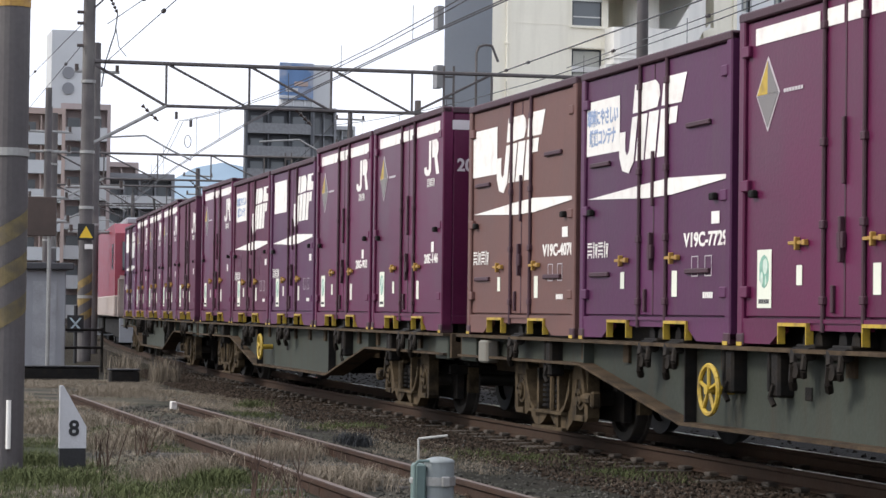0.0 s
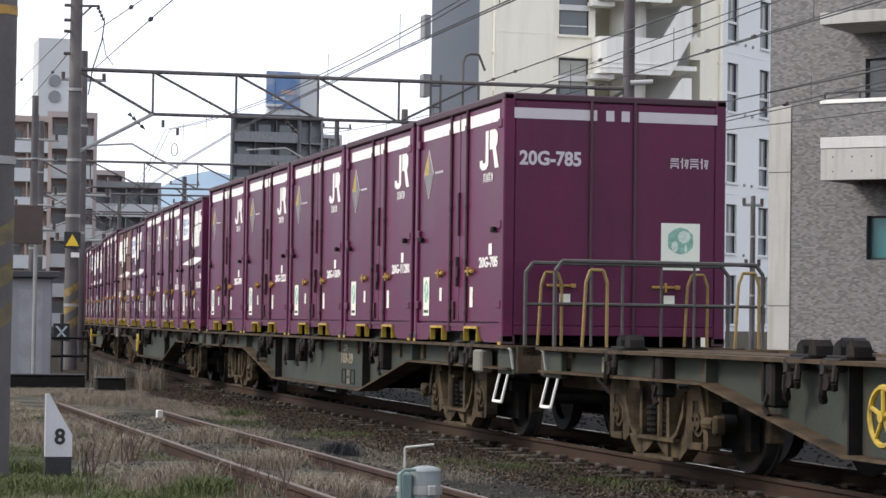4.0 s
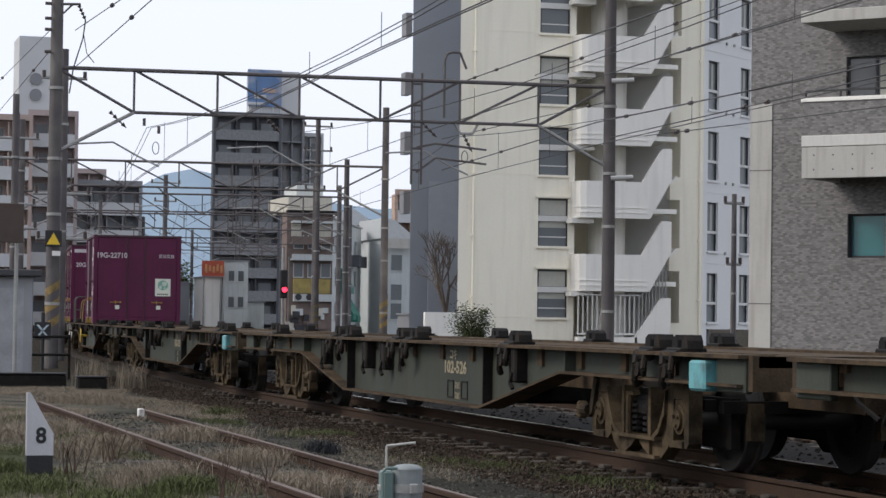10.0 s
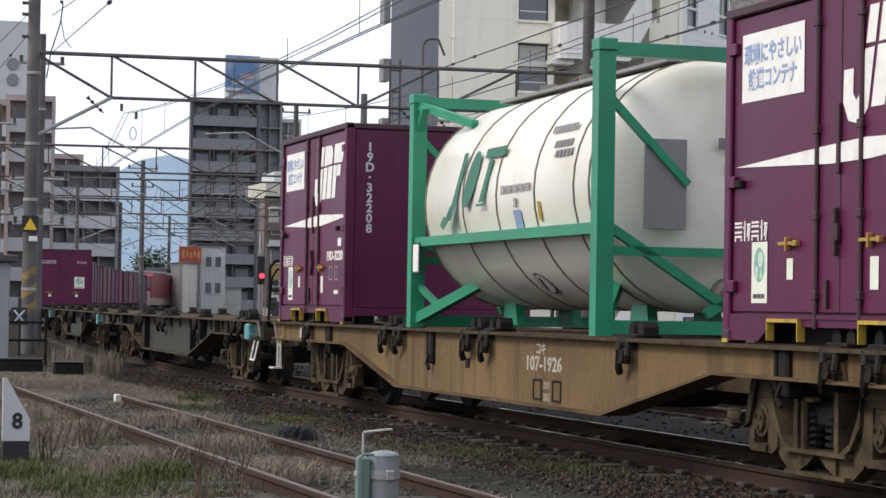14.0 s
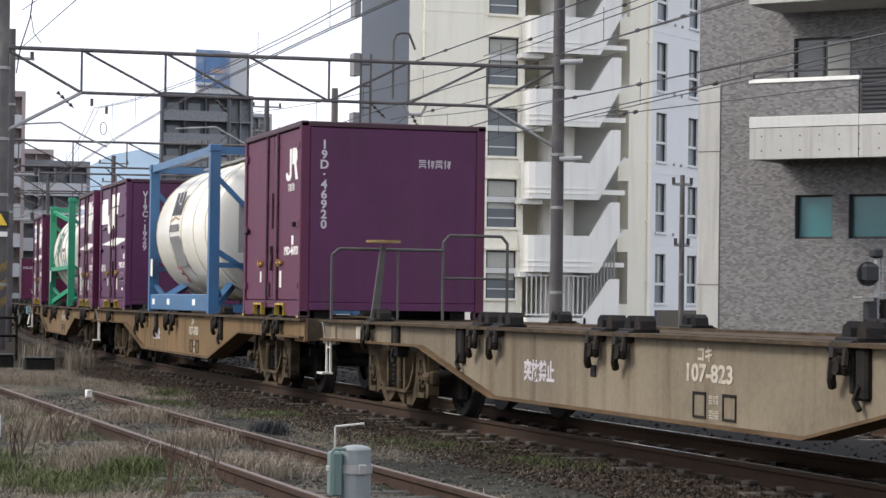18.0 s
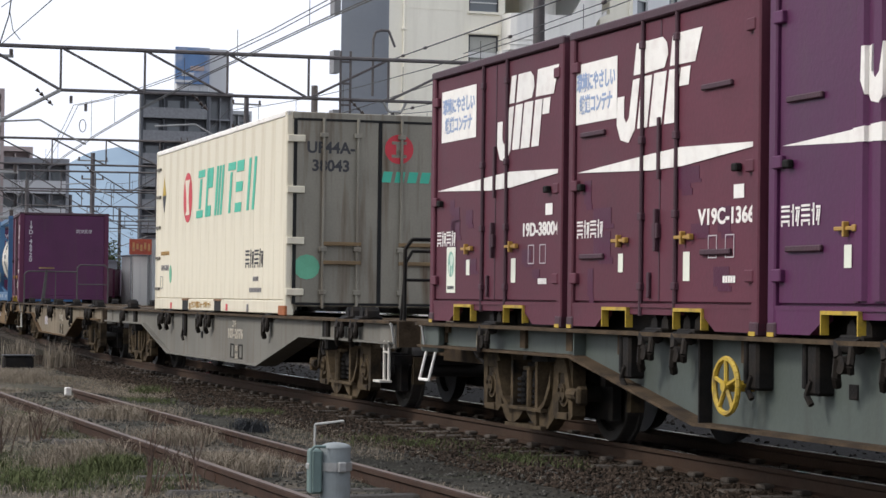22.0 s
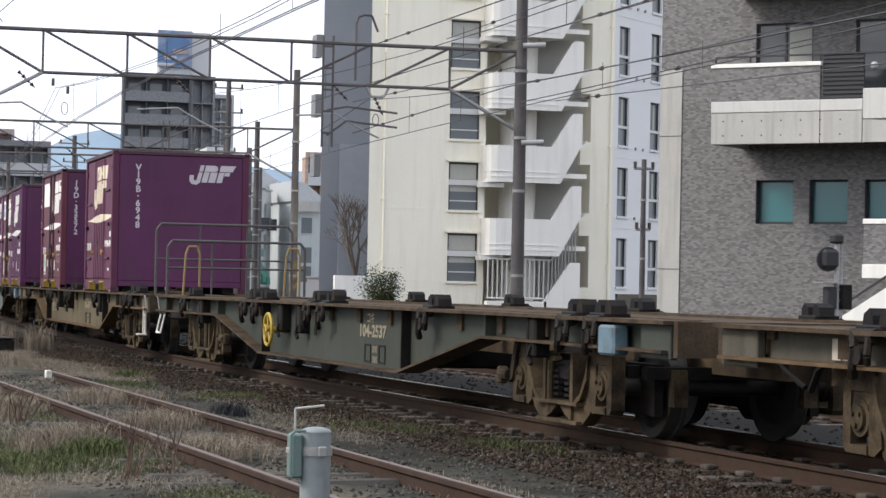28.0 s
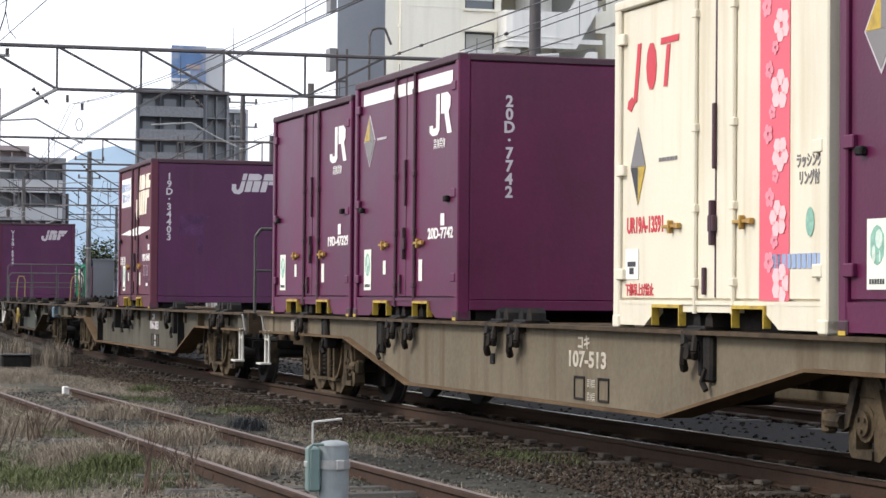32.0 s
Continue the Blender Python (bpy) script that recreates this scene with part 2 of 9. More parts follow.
def print_bars(n, w, h):
    """A row of n uneven clusters of strokes, for print that carries no readable words."""
    o, step = [], w / n
    b = h * 0.15
    for i in range(n):
        x0, x1 = -w / 2 + i * step, -w / 2 + (i + 0.84) * step
        t, xm = step * 0.13, (x0 + x1) / 2
        if i % 2 == 0:
            o += [quad(x0, x1, z, z + b * 0.7) for z in (h / 2 - b, h * 0.16, -h * 0.1, -h * 0.32)] + [quad(x0, x0 + t, -h / 2, -h * 0.34), quad(x1 - t, x1, -h / 2, -h * 0.34)]
        else:
            o += [quad(x0 + t, x0 + t * 2, -h / 2, h / 2), quad(x0, xm - t, h * 0.12, h * 0.12 + b * 0.7), quad(xm, x1, h * 0.25, h * 0.25 + b * 0.8),
                  [(xm, -h * 0.3), (xm + t, -h * 0.3), (xm + t * 1.8, h * 0.22), (xm + t * 0.8, h * 0.22)], [(x1 - t * 2, -h / 2), (x1 - t, -h / 2), (x1, h * 0.22), (x1 - t, h * 0.22)]]
    return o


def clip_band(poly, a, b):
    """The piece of an outline between x = a and x = b."""
    for side, lim in ((1, a), (-1, b)):
        out = []
        for p, q in zip(poly, poly[1:] + poly[:1]):
            dp, dq = side * (p[0] - lim), side * (q[0] - lim)
            if dp >= 0:
                out.append(p)
            if (dp > 0 > dq) or (dp < 0 < dq):
                f = dp / (dp - dq)
                out.append((lim, p[1] + (q[1] - p[1]) * f))
        poly = out
        if len(poly) < 3:
            return []
    return poly


def over_ribs(outlines, ribs, x0, scale, low, high):
    """Painted outlines laid over upright ribs: on their tops and in the troughs. ribs: spans along the vehicle; x0, scale: the mark's place on it."""
    bm = bmesh.new()
    edges = sorted((x0 - b - 0.014) / scale for a, b in ribs), sorted((x0 - a + 0.014) / scale for a, b in ribs)
    spans, last = [], -9.0
    for a, b in zip(*edges):
        spans += [(last, a, low), (a, b, high)]
        last = b
    spans.append((last, 9.0, low))
    for o in outlines:
        for a, b, z in spans:
            piece = clip_band(o, a, b)
            if piece and max(p[0] for p in piece) - min(p[0] for p in piece) > 0.003:
                prism(bm, piece, low, z + 0.003, "xy")
    return bm


# ---- the line of the track ----
BENDS = ((10, 0.00036), (40, -0.00238), (70, -0.00078), (100, -0.00151), (140, -0.0019), (260, -0.0010))
STEP = 0.5
S_GRID = np.arange(-340, 460.1, STEP)
_k = np.interp(S_GRID, [b[0] for b in BENDS], [b[1] for b in BENDS])
_phi = np.concatenate([[0], np.cumsum((_k[1:] + _k[:-1]) / 2 * STEP)])
_zero = int(np.argmin(abs(S_GRID)))
_phi -= _phi[_zero]
_x = np.concatenate([[0], np.cumsum(-(np.sin(_phi[1:]) + np.sin(_phi[:-1])) / 2 * STEP)])
_y = np.concatenate([[0], np.cumsum((np.cos(_phi[1:]) + np.cos(_phi[:-1])) / 2 * STEP)])
_x += 8.292 - _x[_zero]
_y -= _y[_zero]


def on_track(s, off=0.0):
    """x, y and heading (radians from +y, to the left) at s along the main track, off metres to its right."""
    p = float(np.interp(s, S_GRID, _phi))
    return float(np.interp(s, S_GRID, _x)) + off * math.cos(p), float(np.interp(s, S_GRID, _y)) + off * math.sin(p), p


SPEEDS = ((0, 9.196), (4, 9.336), (8, 9.055), (12, 9.256), (16, 9.097), (20, 8.97), (24, 9.025), (28, 8.80), (32, 8.584))
_tt = np.arange(0, 32.01, 0.05)
_v = np.interp(_tt, [r[0] for r in SPEEDS], [r[1] for r in SPEEDS])
_s = np.concatenate([[0], np.cumsum((_v[1:] + _v[:-1]) / 2 * 0.05)]) - 14.28


def run(t):
    """How far the train has come at t seconds."""
    return float(np.interp(t, _tt, _s))


def carriage_pose(t, u, pivot=7.1):
    """The pose at t of a vehicle whose middle is u metres behind the train's reference; x ahead, y to its left, z up from the rails."""
    s = run(t) - u
    xa, ya, _ = on_track(s + pivot)
    xb, yb, _ = on_track(s - pivot)
    return pose((xa + xb) / 2, (ya + yb) / 2, 0, 0, 0, math.degrees(math.atan2(ya - yb, xa - xb)))


MOVERS = []  # thing, the middle of its vehicle, its place on it
PITCH = 20.4


def wagon_mid(i):
    return PITCH * i - 9.3 + 0.38 * max(0, -i)

# ---- wagons ----
def sill_web(half, slope, low=0.33, face=1.20):
    """The fish-bellied web of the side beam."""
    out = [(-9.75, 0.97), (9.75, 0.97), (9.75, 0.76), (slope, 0.76), (half, low), (-half, low), (-slope, 0.76), (-9.75, 0.76)]
    return prism(bmesh.new(), out, face - 0.03, face)


def web_rib(x, low):
    """An upright stiffener between the flanges."""
    return slab(x - 0.012, x + 0.012, 1.10, 1.225, low + 0.012, 0.965)


def sill_flange(half, slope, low=0.33):
    """The lower flange that follows the belly."""
    line = [(-9.75, 0.76), (-slope, 0.76), (-half, low), (half, low), (slope, 0.76), (9.75, 0.76)]
    return prism(bmesh.new(), [(x, z - 0.012) for x, z in line] + [(x, z + 0.012) for x, z in line[::-1]], 1.0, 1.275)


def mirror_y(bm):
    for v in bm.verts:
        v.co.y = -v.co.y
    return bm


def deck_mesh():
    bm = bmesh.new()
    box(bm, -9.9, 9.9, -0.28, 0.28, 0.55, 0.93)
    for i in range(-8, 9):
        box(bm, i * 1.16 - 0.07, i * 1.16 + 0.07, -1.15, 1.15, 0.80, 0.965)
    box(bm, -9.85, 9.85, -0.42, 0.42, 0.94, 0.985)
    for e in (-1, 1):
        box(bm, min(e * 9.1, e * 9.88), max(e * 9.1, e * 9.88), -1.15, 1.15, 0.90, 0.985)
        box(bm, min(e * 9.80, e * 9.88), max(e * 9.80, e * 9.88), -1.2, 1.2, 0.72, 0.99)
    return bm


def bogie_frame(side):
    """One cast side frame: a windowed pedestal over each axle, webs sweeping down to the spring trough, and bolster guides."""
    bm = bmesh.new()
    y0, y1 = (0.94, 1.06)
    for sx in (-1, 1):
        def web(pts, a, b):
            prism(bm, [(sx * x, z) for x, z in pts], a, b)
        web([(0.71, 0.66), (0.78, 0.75), (0.83, 0.75), (0.83, 0.20), (0.76, 0.19), (0.66, 0.25)], y0, y1)
        web([(1.07, 0.75), (1.11, 0.75), (1.17, 0.67), (1.17, 0.24), (1.13, 0.20), (1.07, 0.20)], y0, y1)
        web([(0.83, 0.60), (1.07, 0.60), (1.07, 0.75), (0.83, 0.75)], y0, y1)
        web([(0.83, 0.20), (1.07, 0.20), (1.07, 0.255), (0.83, 0.255)], y0, y1 + 0.015)
        web([(0.71, 0.62), (0.62, 0.44), (0.52, 0.31), (0.40, 0.25), (0.30, 0.235), (0.30, 0.08), (0.50, 0.085), (0.66, 0.18), (0.71, 0.25)], y0 - 0.02, y1 - 0.02)
        web([(0.71, 0.66), (0.66, 0.52), (0.54, 0.34), (0.40, 0.27), (0.40, 0.235), (0.55, 0.295), (0.69, 0.46)], y0 - 0.06, y1 + 0.03)
        web([(0.30, 0.235), (0.30, 0.10), (0.16, 0.15), (0.05, 0.215), (0.05, 0.235)], y0, y1 + 0.01)
        web([(0.29, 0.25), (0.36, 0.25), (0.35, 0.68), (0.29, 0.68)], y0 - 0.04, y1 + 0.02)
    box(bm, -0.52, 0.52, y0 - 0.10, y1 + 0.05, 0.235, 0.265)
    box(bm, -0.48, 0.48, y0 - 0.02, y1 + 0.03, 0.075, 0.105)
    if side < 0:
        mirror_y(bm)
    return bm


def axle_box(side):
    bm = bmesh.new()
    rod(bm, (0, 0.94, 0.43), (0, 1.06, 0.43), 0.125, 14)
    rod(bm, (0, 1.06, 0.43), (0, 1.085, 0.43), 0.085, 14)
    for k in range(3):
        a = k * math.pi * 2 / 3 + 0.5
        rod(bm, (0.05 * math.cos(a), 1.08, 0.43 + 0.05 * math.sin(a)), (0.05 * math.cos(a), 1.10, 0.43 + 0.05 * math.sin(a)), 0.016, 6)
    prism(bm, [(-0.11, 0.50), (0.11, 0.50), (0.10, 0.595), (-0.10, 0.595)], 0.94, 1.05)
    return bm if side > 0 else mirror_y(bm)


def coil_spring():
    bm = bmesh.new()
    for k in range(5):
        rod(bm, (0, 0, 0.30 + k * 0.05), (0, 0, 0.325 + k * 0.05), 0.085, 12)
    rod(bm, (0, 0, 0.28), (0, 0, 0.55), 0.05, 10)
    return bm


def wheelset_mesh():
    """Axle and two flanged wheels, turned as one piece."""
    half = [(0.50, 0.08), (0.50, 0.12), (0.545, 0.12), (0.545, 0.33), (0.48, 0.33), (0.48, 0.457), (0.51, 0.457), (0.515, 0.432), (0.61, 0.428), (0.62, 0.42),
            (0.62, 0.34), (0.575, 0.33), (0.575, 0.12), (0.64, 0.12), (0.64, 0.08), (1.0, 0.08)]
    line = [(-y, r) for y, r in half[::-1]] + half
    bm, n = bmesh.new(), 32
    rings = [[bm.verts.new((r * math.cos(2 * math.pi * i / n), y, r * math.sin(2 * math.pi * i / n))) for i in range(n)] for y, r in line]
    for a, b in zip(rings, rings[1:]):
        for i in range(n):
            bm.faces.new((a[i], a[(i + 1) % n], b[(i + 1) % n], b[i]))
    bm.faces.new(rings[0])
    bm.faces.new(rings[-1][::-1])
    return bm


def brake_block():
    return prism(bmesh.new(), [(-0.05, 0.28), (0.05, 0.28), (0.04, 0.58), (-0.04, 0.58)], 0.52, 0.64)


def brake_lever():
    return prism(bmesh.new(), [(-1.22, 0.36), (-1.12, 0.40), (-0.98, 0.72), (-1.06, 0.74)], 1.04, 1.09)


def brake_cylinder():
    bm = rod(bmesh.new(), (-1.40, 1.09, 0.43), (-1.18, 1.09, 0.43), 0.05, 8)
    return box(bm, -1.46, -1.38, 1.02, 1.12, 0.34, 0.50, 0.02)


def damper():
    bm = rod(bmesh.new(), (-0.16, 1.08, 0.27), (-0.16, 1.08, 0.60), 0.032, 8)
    return box(bm, -0.20, -0.02, 1.03, 1.10, 0.60, 0.635, 0.005)


def bolster_mesh():
    bm = slab(-0.24, 0.24, -1.02, 1.02, 0.42, 0.60, 0.03)
    return rod(bm, (0, 0, 0.58), (0, 0, 0.70), 0.22, 16)


def bogie_pieces(bogie, side, dusty):
    """The loose pieces on one side of a bogie."""
    turn = (lambda bm: bm) if side > 0 else mirror_y
    for name, build, material in (("brake_lever", brake_lever, dusty), ("brake_cylinder", brake_cylinder, dusty), ("damper", damper, dusty),
                                  ("side_bearer", lambda: slab(-0.16, 0.16, 0.6, 0.8, 0.58, 0.72, 0.02), BLACKSTEEL),
                                  ("frame_beam", lambda: slab(-0.82, 0.82, 0.86, 0.94, 0.53, 0.66), BLACKSTEEL),
                                  ("inner_plate", lambda: slab(-1.3, 1.3, 0.66, 0.74, 0.20, 0.62), BLACKSTEEL),
                                  ("spring_pan", lambda: prism(bmesh.new(), [(-0.72, 0.40), (-0.42, 0.11), (0.42, 0.11), (0.72, 0.40)], 0.862, 0.91), BLACKSTEEL)):
        put(name, cached("%s|%d" % (name, side), material, lambda: turn(build())), bogie)
    for x in (-1.42, -0.5, 0.5, 1.42):
        put("brake_block", cached("brake_block|%d" % side, dusty, lambda: turn(brake_block())), bogie, "", pose(x, 0, 0))


def coupler_mesh():
    bm = bmesh.new()
    box(bm, -0.55, 0.0, -0.09, 0.09, 0.76, 0.93, 0.02)
    prism(bm, [(0.0, -0.12), (0.30, -0.17), (0.33, -0.02), (0.24, 0.02), (0.30, 0.10), (0.22, 0.17), (0.0, 0.12)], 0.72, 0.98, "xy")
    pipe(bm, [(-0.2, 0.35, 0.82), (0.1, 0.36, 0.66), (0.33, 0.30, 0.50)], 0.028)
    pipe(bm, [(-0.2, -0.35, 0.82), (0.1, -0.36, 0.64), (0.33, -0.30, 0.52)], 0.022)
    return bm


def securing_mesh():
    """A container lock on the deck's edge with its hanging ratchet and chain."""
    bm = bmesh.new()
    box(bm, -0.16, 0.16, 0.98, 1.22, 0.985, 1.03, 0.01)
    for sx in (-0.105, 0.105):
        prism(bm, [(sx - 0.07, 1.02), (sx + 0.07, 1.02), (sx + 0.05, 1.10), (sx - 0.02, 1.135), (sx - 0.06, 1.09)], 1.02, 1.16)
    rod(bm, (-0.15, 1.235, 0.96), (0.15, 1.235, 0.96), 0.05, 8)
    pipe(bm, [(0.10, 1.26, 0.98), (0.02, 1.30, 0.88), (0.06, 1.29, 0.76), (0.10, 1.26, 0.70)], 0.032)
    pipe(bm, [(-0.10, 1.26, 0.96), (-0.13, 1.29, 0.84), (-0.10, 1.27, 0.79)], 0.026)
    rod(bm, (-0.02, 1.235, 0.84), (-0.02, 1.31, 0.84), 0.06, 10)
    return bm


def hanger_mesh():
    bm = bmesh.new()
    box(bm, -0.075, 0.075, 1.10, 1.25, 0.62, 0.965, 0.02)
    box(bm, 0.12, 0.17, 1.10, 1.24, 0.66, 0.965, 0.01)
    pipe(bm, [(0, 1.25, 0.72), (0.05, 1.26, 0.62), (0, 1.25, 0.56)], 0.022)
    return bm


def step_mesh():
    """A hung foot step of bent bar."""
    bm = bmesh.new()
    pipe(bm, [(-0.15, 1.22, 0.70), (-0.09, 1.27, 0.42), (0.21, 1.27, 0.42), (0.15, 1.22, 0.70)], 0.016)
    return bm


def grab_mesh():
    bm = bmesh.new()
    pipe(bm, [(-0.12, 1.24, 0.76), (-0.12, 1.27, 0.96), (0.03, 1.27, 0.98), (0.10, 1.24, 0.98)], 0.014)
    return bm


def hand_wheel():
    bm = bmesh.new()
    n = 24
    for i in range(n):
        a, b = 2 * math.pi * i / n, 2 * math.pi * (i + 1) / n
        rod(bm, (0.195 * math.cos(a), 0, 0.195 * math.sin(a)), (0.195 * math.cos(b), 0, 0.195 * math.sin(b)), 0.021, 6)
    for i in range(5):
        a = 2 * math.pi * i / 5 + 0.3
        rod(bm, (0, 0, 0), (0.195 * math.cos(a), 0, 0.195 * math.sin(a)), 0.017, 6)
    rod(bm, (0, -0.21, 0), (0, 0.03, 0), 0.04, 10)
    return bm


def railing_mesh(tall, wide):
    bm = bmesh.new()
    for y in (-wide, wide):
        pipe(bm, [(0, y, 1.0), (0, y, tall - 0.1), (0, y * 0.93, tall)], 0.021)
    rod(bm, (0, -wide * 0.93, tall), (0, wide * 0.93, tall), 0.021, 6)
    for y in (-0.33 * wide, 0.36 * wide) if tall > 1.8 else (0.1 * wide,):
        rod(bm, (0, y, 1.0), (0, y, tall), 0.015, 6)
    if tall > 1.8:
        rod(bm, (0, -wide, (tall + 1.0) / 2), (0, wide, (tall + 1.0) / 2), 0.016, 6)
    return bm


def hoop_mesh(tall, y, w):
    bm = bmesh.new()
    pipe(bm, [(0, y - w, 1.0), (0, y - w, tall - 0.12), (0, y - w * 0.6, tall), (0, y + w * 0.6, tall), (0, y + w, tall - 0.12), (0, y + w * 1.3, 1.0)], 0.017)
    return bm


def brake_rail():
    """A railing in two heights with a mid bar on its taller half."""
    bm = bmesh.new()
    pipe(bm, [(0, 1.14, 0.8), (0, 1.14, 1.78), (0, 1.05, 1.86), (0, -0.28, 1.86)], 0.019)
    pipe(bm, [(0, -0.28, 1.0), (0, -0.28, 1.96), (0, -0.36, 2.05), (0, -1.04, 2.05), (0, -1.12, 1.96), (0, -1.12, 1.0)], 0.019)
    rod(bm, (0, -0.28, 1.52), (0, -1.12, 1.52), 0.015, 6)
    rod(bm, (0, 0.3, 1.0), (0, 0.3, 1.86), 0.014, 6)
    return bm


def brake_stand():
    """A leaning post."""
    return prism(bmesh.new(), [(0.62, 1.0), (0.72, 1.0), (0.60, 1.9), (0.54, 1.9)], -0.03, 0.03, "yz")


def brake_disc():
    bm = wheel_ring(bmesh.new(), (0, 0, 0), 0.17, 0.21, -0.015, 0.015, 24)
    for k in range(4):
        a = k * math.pi / 4
        rod(bm, (-0.17 * math.cos(a), 0, -0.17 * math.sin(a)), (0.17 * math.cos(a), 0, 0.17 * math.sin(a)), 0.012, 6)
    for v in bm.verts:
        v.co = Vector((v.co.x, v.co.z, v.co.y))
    return bm


def tread_step():
    """A straight foot step: two bars, a rung and a tread standing out."""
    bm = bmesh.new()
    for x in (-0.09, 0.09):
        rod(bm, (x, 1.22, 0.78), (x, 1.22, 0.36), 0.018, 6)
    rod(bm, (-0.09, 1.22, 0.66), (0.09, 1.22, 0.66), 0.012, 6)
    box(bm, -0.14, 0.12, 1.20, 1.34, 0.34, 0.365, 0.004)
    return bm


DUSTMARK = mat("dusty_white_marking", (0.42, 0.38, 0.31), 0.7, vary=0.15, bump=0.04, dirt=(0.2, 0.16, 0.11), dirt_amount=0.6, dirt_scale=7)
BLACKPORT = mat("black_opening", (0.008, 0.008, 0.008), 0.9, vary=0.1)
DUSTWHITE = mat("dusty_white_bar", (0.50, 0.48, 0.43), 0.6, vary=0.2, scale=8)
PIPEGREY = mat("worn_grey_pipe", (0.060, 0.056, 0.052), 0.7, vary=0.3, scale=9)


def panel_outline(w, h, b):
    return [[(-w, -h), (w, -h), (w, -h + b), (-w, -h + b)], [(-w, h - b), (w, h - b), (w, h), (-w, h)],
            [(-w, -h + b), (-w + b, -h + b), (-w + b, h - b), (-w, h - b)], [(w - b, -h + b), (w, -h + b), (w, h - b), (w - b, h - b)]]


KINDS = {  # half length of the deep belly, where the slope ends
    "102": (3.0, 5.6), "104": (2.95, 5.5), "106": (4.5, 6.2), "107": (3.3, 5.7),
}


def wagon(i, kind, paint, label, number="", wheel=0.0, front_rail=False, rear_rail=False, steps=(True, True), box_front="", box_rear="", notice="", loose=True):
    w = thing("container_flat_wagon", label, "freight wagon", "wagons of the train")
    half, slope = KINDS[kind]
    tag = kind + paint.name
    face = 1.20 if kind == "107" else 1.12
    ink = face + 0.003
    for side in (1, -1):
        turn = (lambda bm: bm) if side > 0 else mirror_y
        sill = put("side_sill", cached("side_sill|%d%s" % (side, tag), paint, lambda: turn(sill_web(half, slope, 0.33, face))), w)
        if kind != "107":
            for xx in (-slope, -half, half, slope):
                put("web_rib", cached("web_rib|%.1f%d" % (abs(xx), side), BLACKSTEEL if abs(xx) == half else paint, lambda: turn(web_rib(0.0, 0.33 if abs(xx) == half else 0.76))), sill, "", pose(xx, 0, 0))
        put("lower_flange", cached("lower_flange|%d%s" % (side, tag), RUSTSTEEL if paint in (OLIVE, GREENGREY) else GREYTAN if paint is GREYTAN else FLANGEDUST, lambda: turn(sill_flange(half, slope))), sill, "dusty lower flange")
        put("top_flange", cached("top_flange|%d%s" % (side, paint.name), RUSTSTEEL, lambda: turn(slab(-9.8, 9.8, 0.98, 1.285, 0.965, 0.995))), sill, "rust-brown top edge")
    put("deck", cached("deck|" + paint.name, RUSTSTEEL, deck_mesh), w, "rusty steel deck beams")
    dusty = CASTDUST
    for sx in (-1, 1):
        at = pose(sx * 7.1, 0, 0, 0, 0, 0 if sx > 0 else 180)
        bogie = put("bogie", cached("bolster", BLACKSTEEL, bolster_mesh), w, "dusty brown cast steel bogie", at)
        for side in (-1, 1):
            put("side_frame", cached("side_frame|%d" % side, dusty, lambda: bogie_frame(side)), bogie)
            bogie_pieces(bogie, side, dusty)
            for ax in (-0.95, 0.95):
                put("axle_box", cached("axle_box|%d" % side, dusty, lambda: axle_box(side)), bogie, "", pose(ax, 0, 0))
            for ax in (-0.17, 0.17):
                put("coil_spring", cached("coil_spring", BLACKSTEEL, coil_spring), bogie, "", pose(ax, side * 0.99, 0))
        for xb in (-0.95, 0.95, -1.35, 1.35):
            put("cross_bar", cached("cross_bar", BLACKSTEEL, lambda: slab(-0.05, 0.05, -0.85, 0.85, 0.50, 0.60)), bogie, "", pose(xb, 0, 0))
        for ax in (-0.95, 0.95):
            ws = put("wheelset", cached("wheelset", WHEELSTEEL, wheelset_mesh, False), bogie, "", pose(ax, 0, 0.43))
            WHEELS.append((ws, ax, sx, i))
        put("coupler", cached("coupler", BLACKSTEEL, coupler_mesh), w, "black coupler with hanging hoses", pose(sx * 9.85, 0, 0, 0, 0, 0 if sx > 0 else 180))
    # container locks at the joints of the five places
    for k in range(5):
        for dx in (-0.62, 0.62):
            xx = (k - 2) * 3.84 + dx
            if (k * 7 + i * 3 + (dx > 0)) % 3 or not loose:
                continue
            put("container_lock", cached("container_lock", BLACKSTEEL, securing_mesh), w, "", pose(xx, 0, 0))
        put("container_lock", cached("container_lock", BLACKSTEEL, securing_mesh), w, "", pose((k - 2) * 3.84, 0, 0))
        put("container_lock", cached("container_lock", BLACKSTEEL, securing_mesh), w, "", pose((k - 2) * 3.84, 0, 0, 0, 0, 180))
    for xx in (-6.9, -4.1, 2.0, 4.3, 6.6) if kind == "107" else (-6.9, -4.1, 0.6, 1.1, 2.2) if kind == "106" else (-6.9, -4.1, 1.1, 2.0, 4.3, 6.6):
        if (int(xx * 10) + i) % 3:
            put("lashing_hook", cached("lashing_hook", BLACKSTEEL, hanger_mesh), w, "", pose(xx, 0, 0))
    put("underframe_box", cached("underframe_box|a", BLACKSTEEL, lambda: slab(-1.1, 0.9, -0.8, 0.5, 0.30, 0.62, 0.03)), w)
    put("air_tank", cached("air_tank", BLACKSTEEL, lambda: rod(bmesh.new(), (1.3, -0.3, 0.5), (2.5, -0.3, 0.5), 0.19, 14)), w)
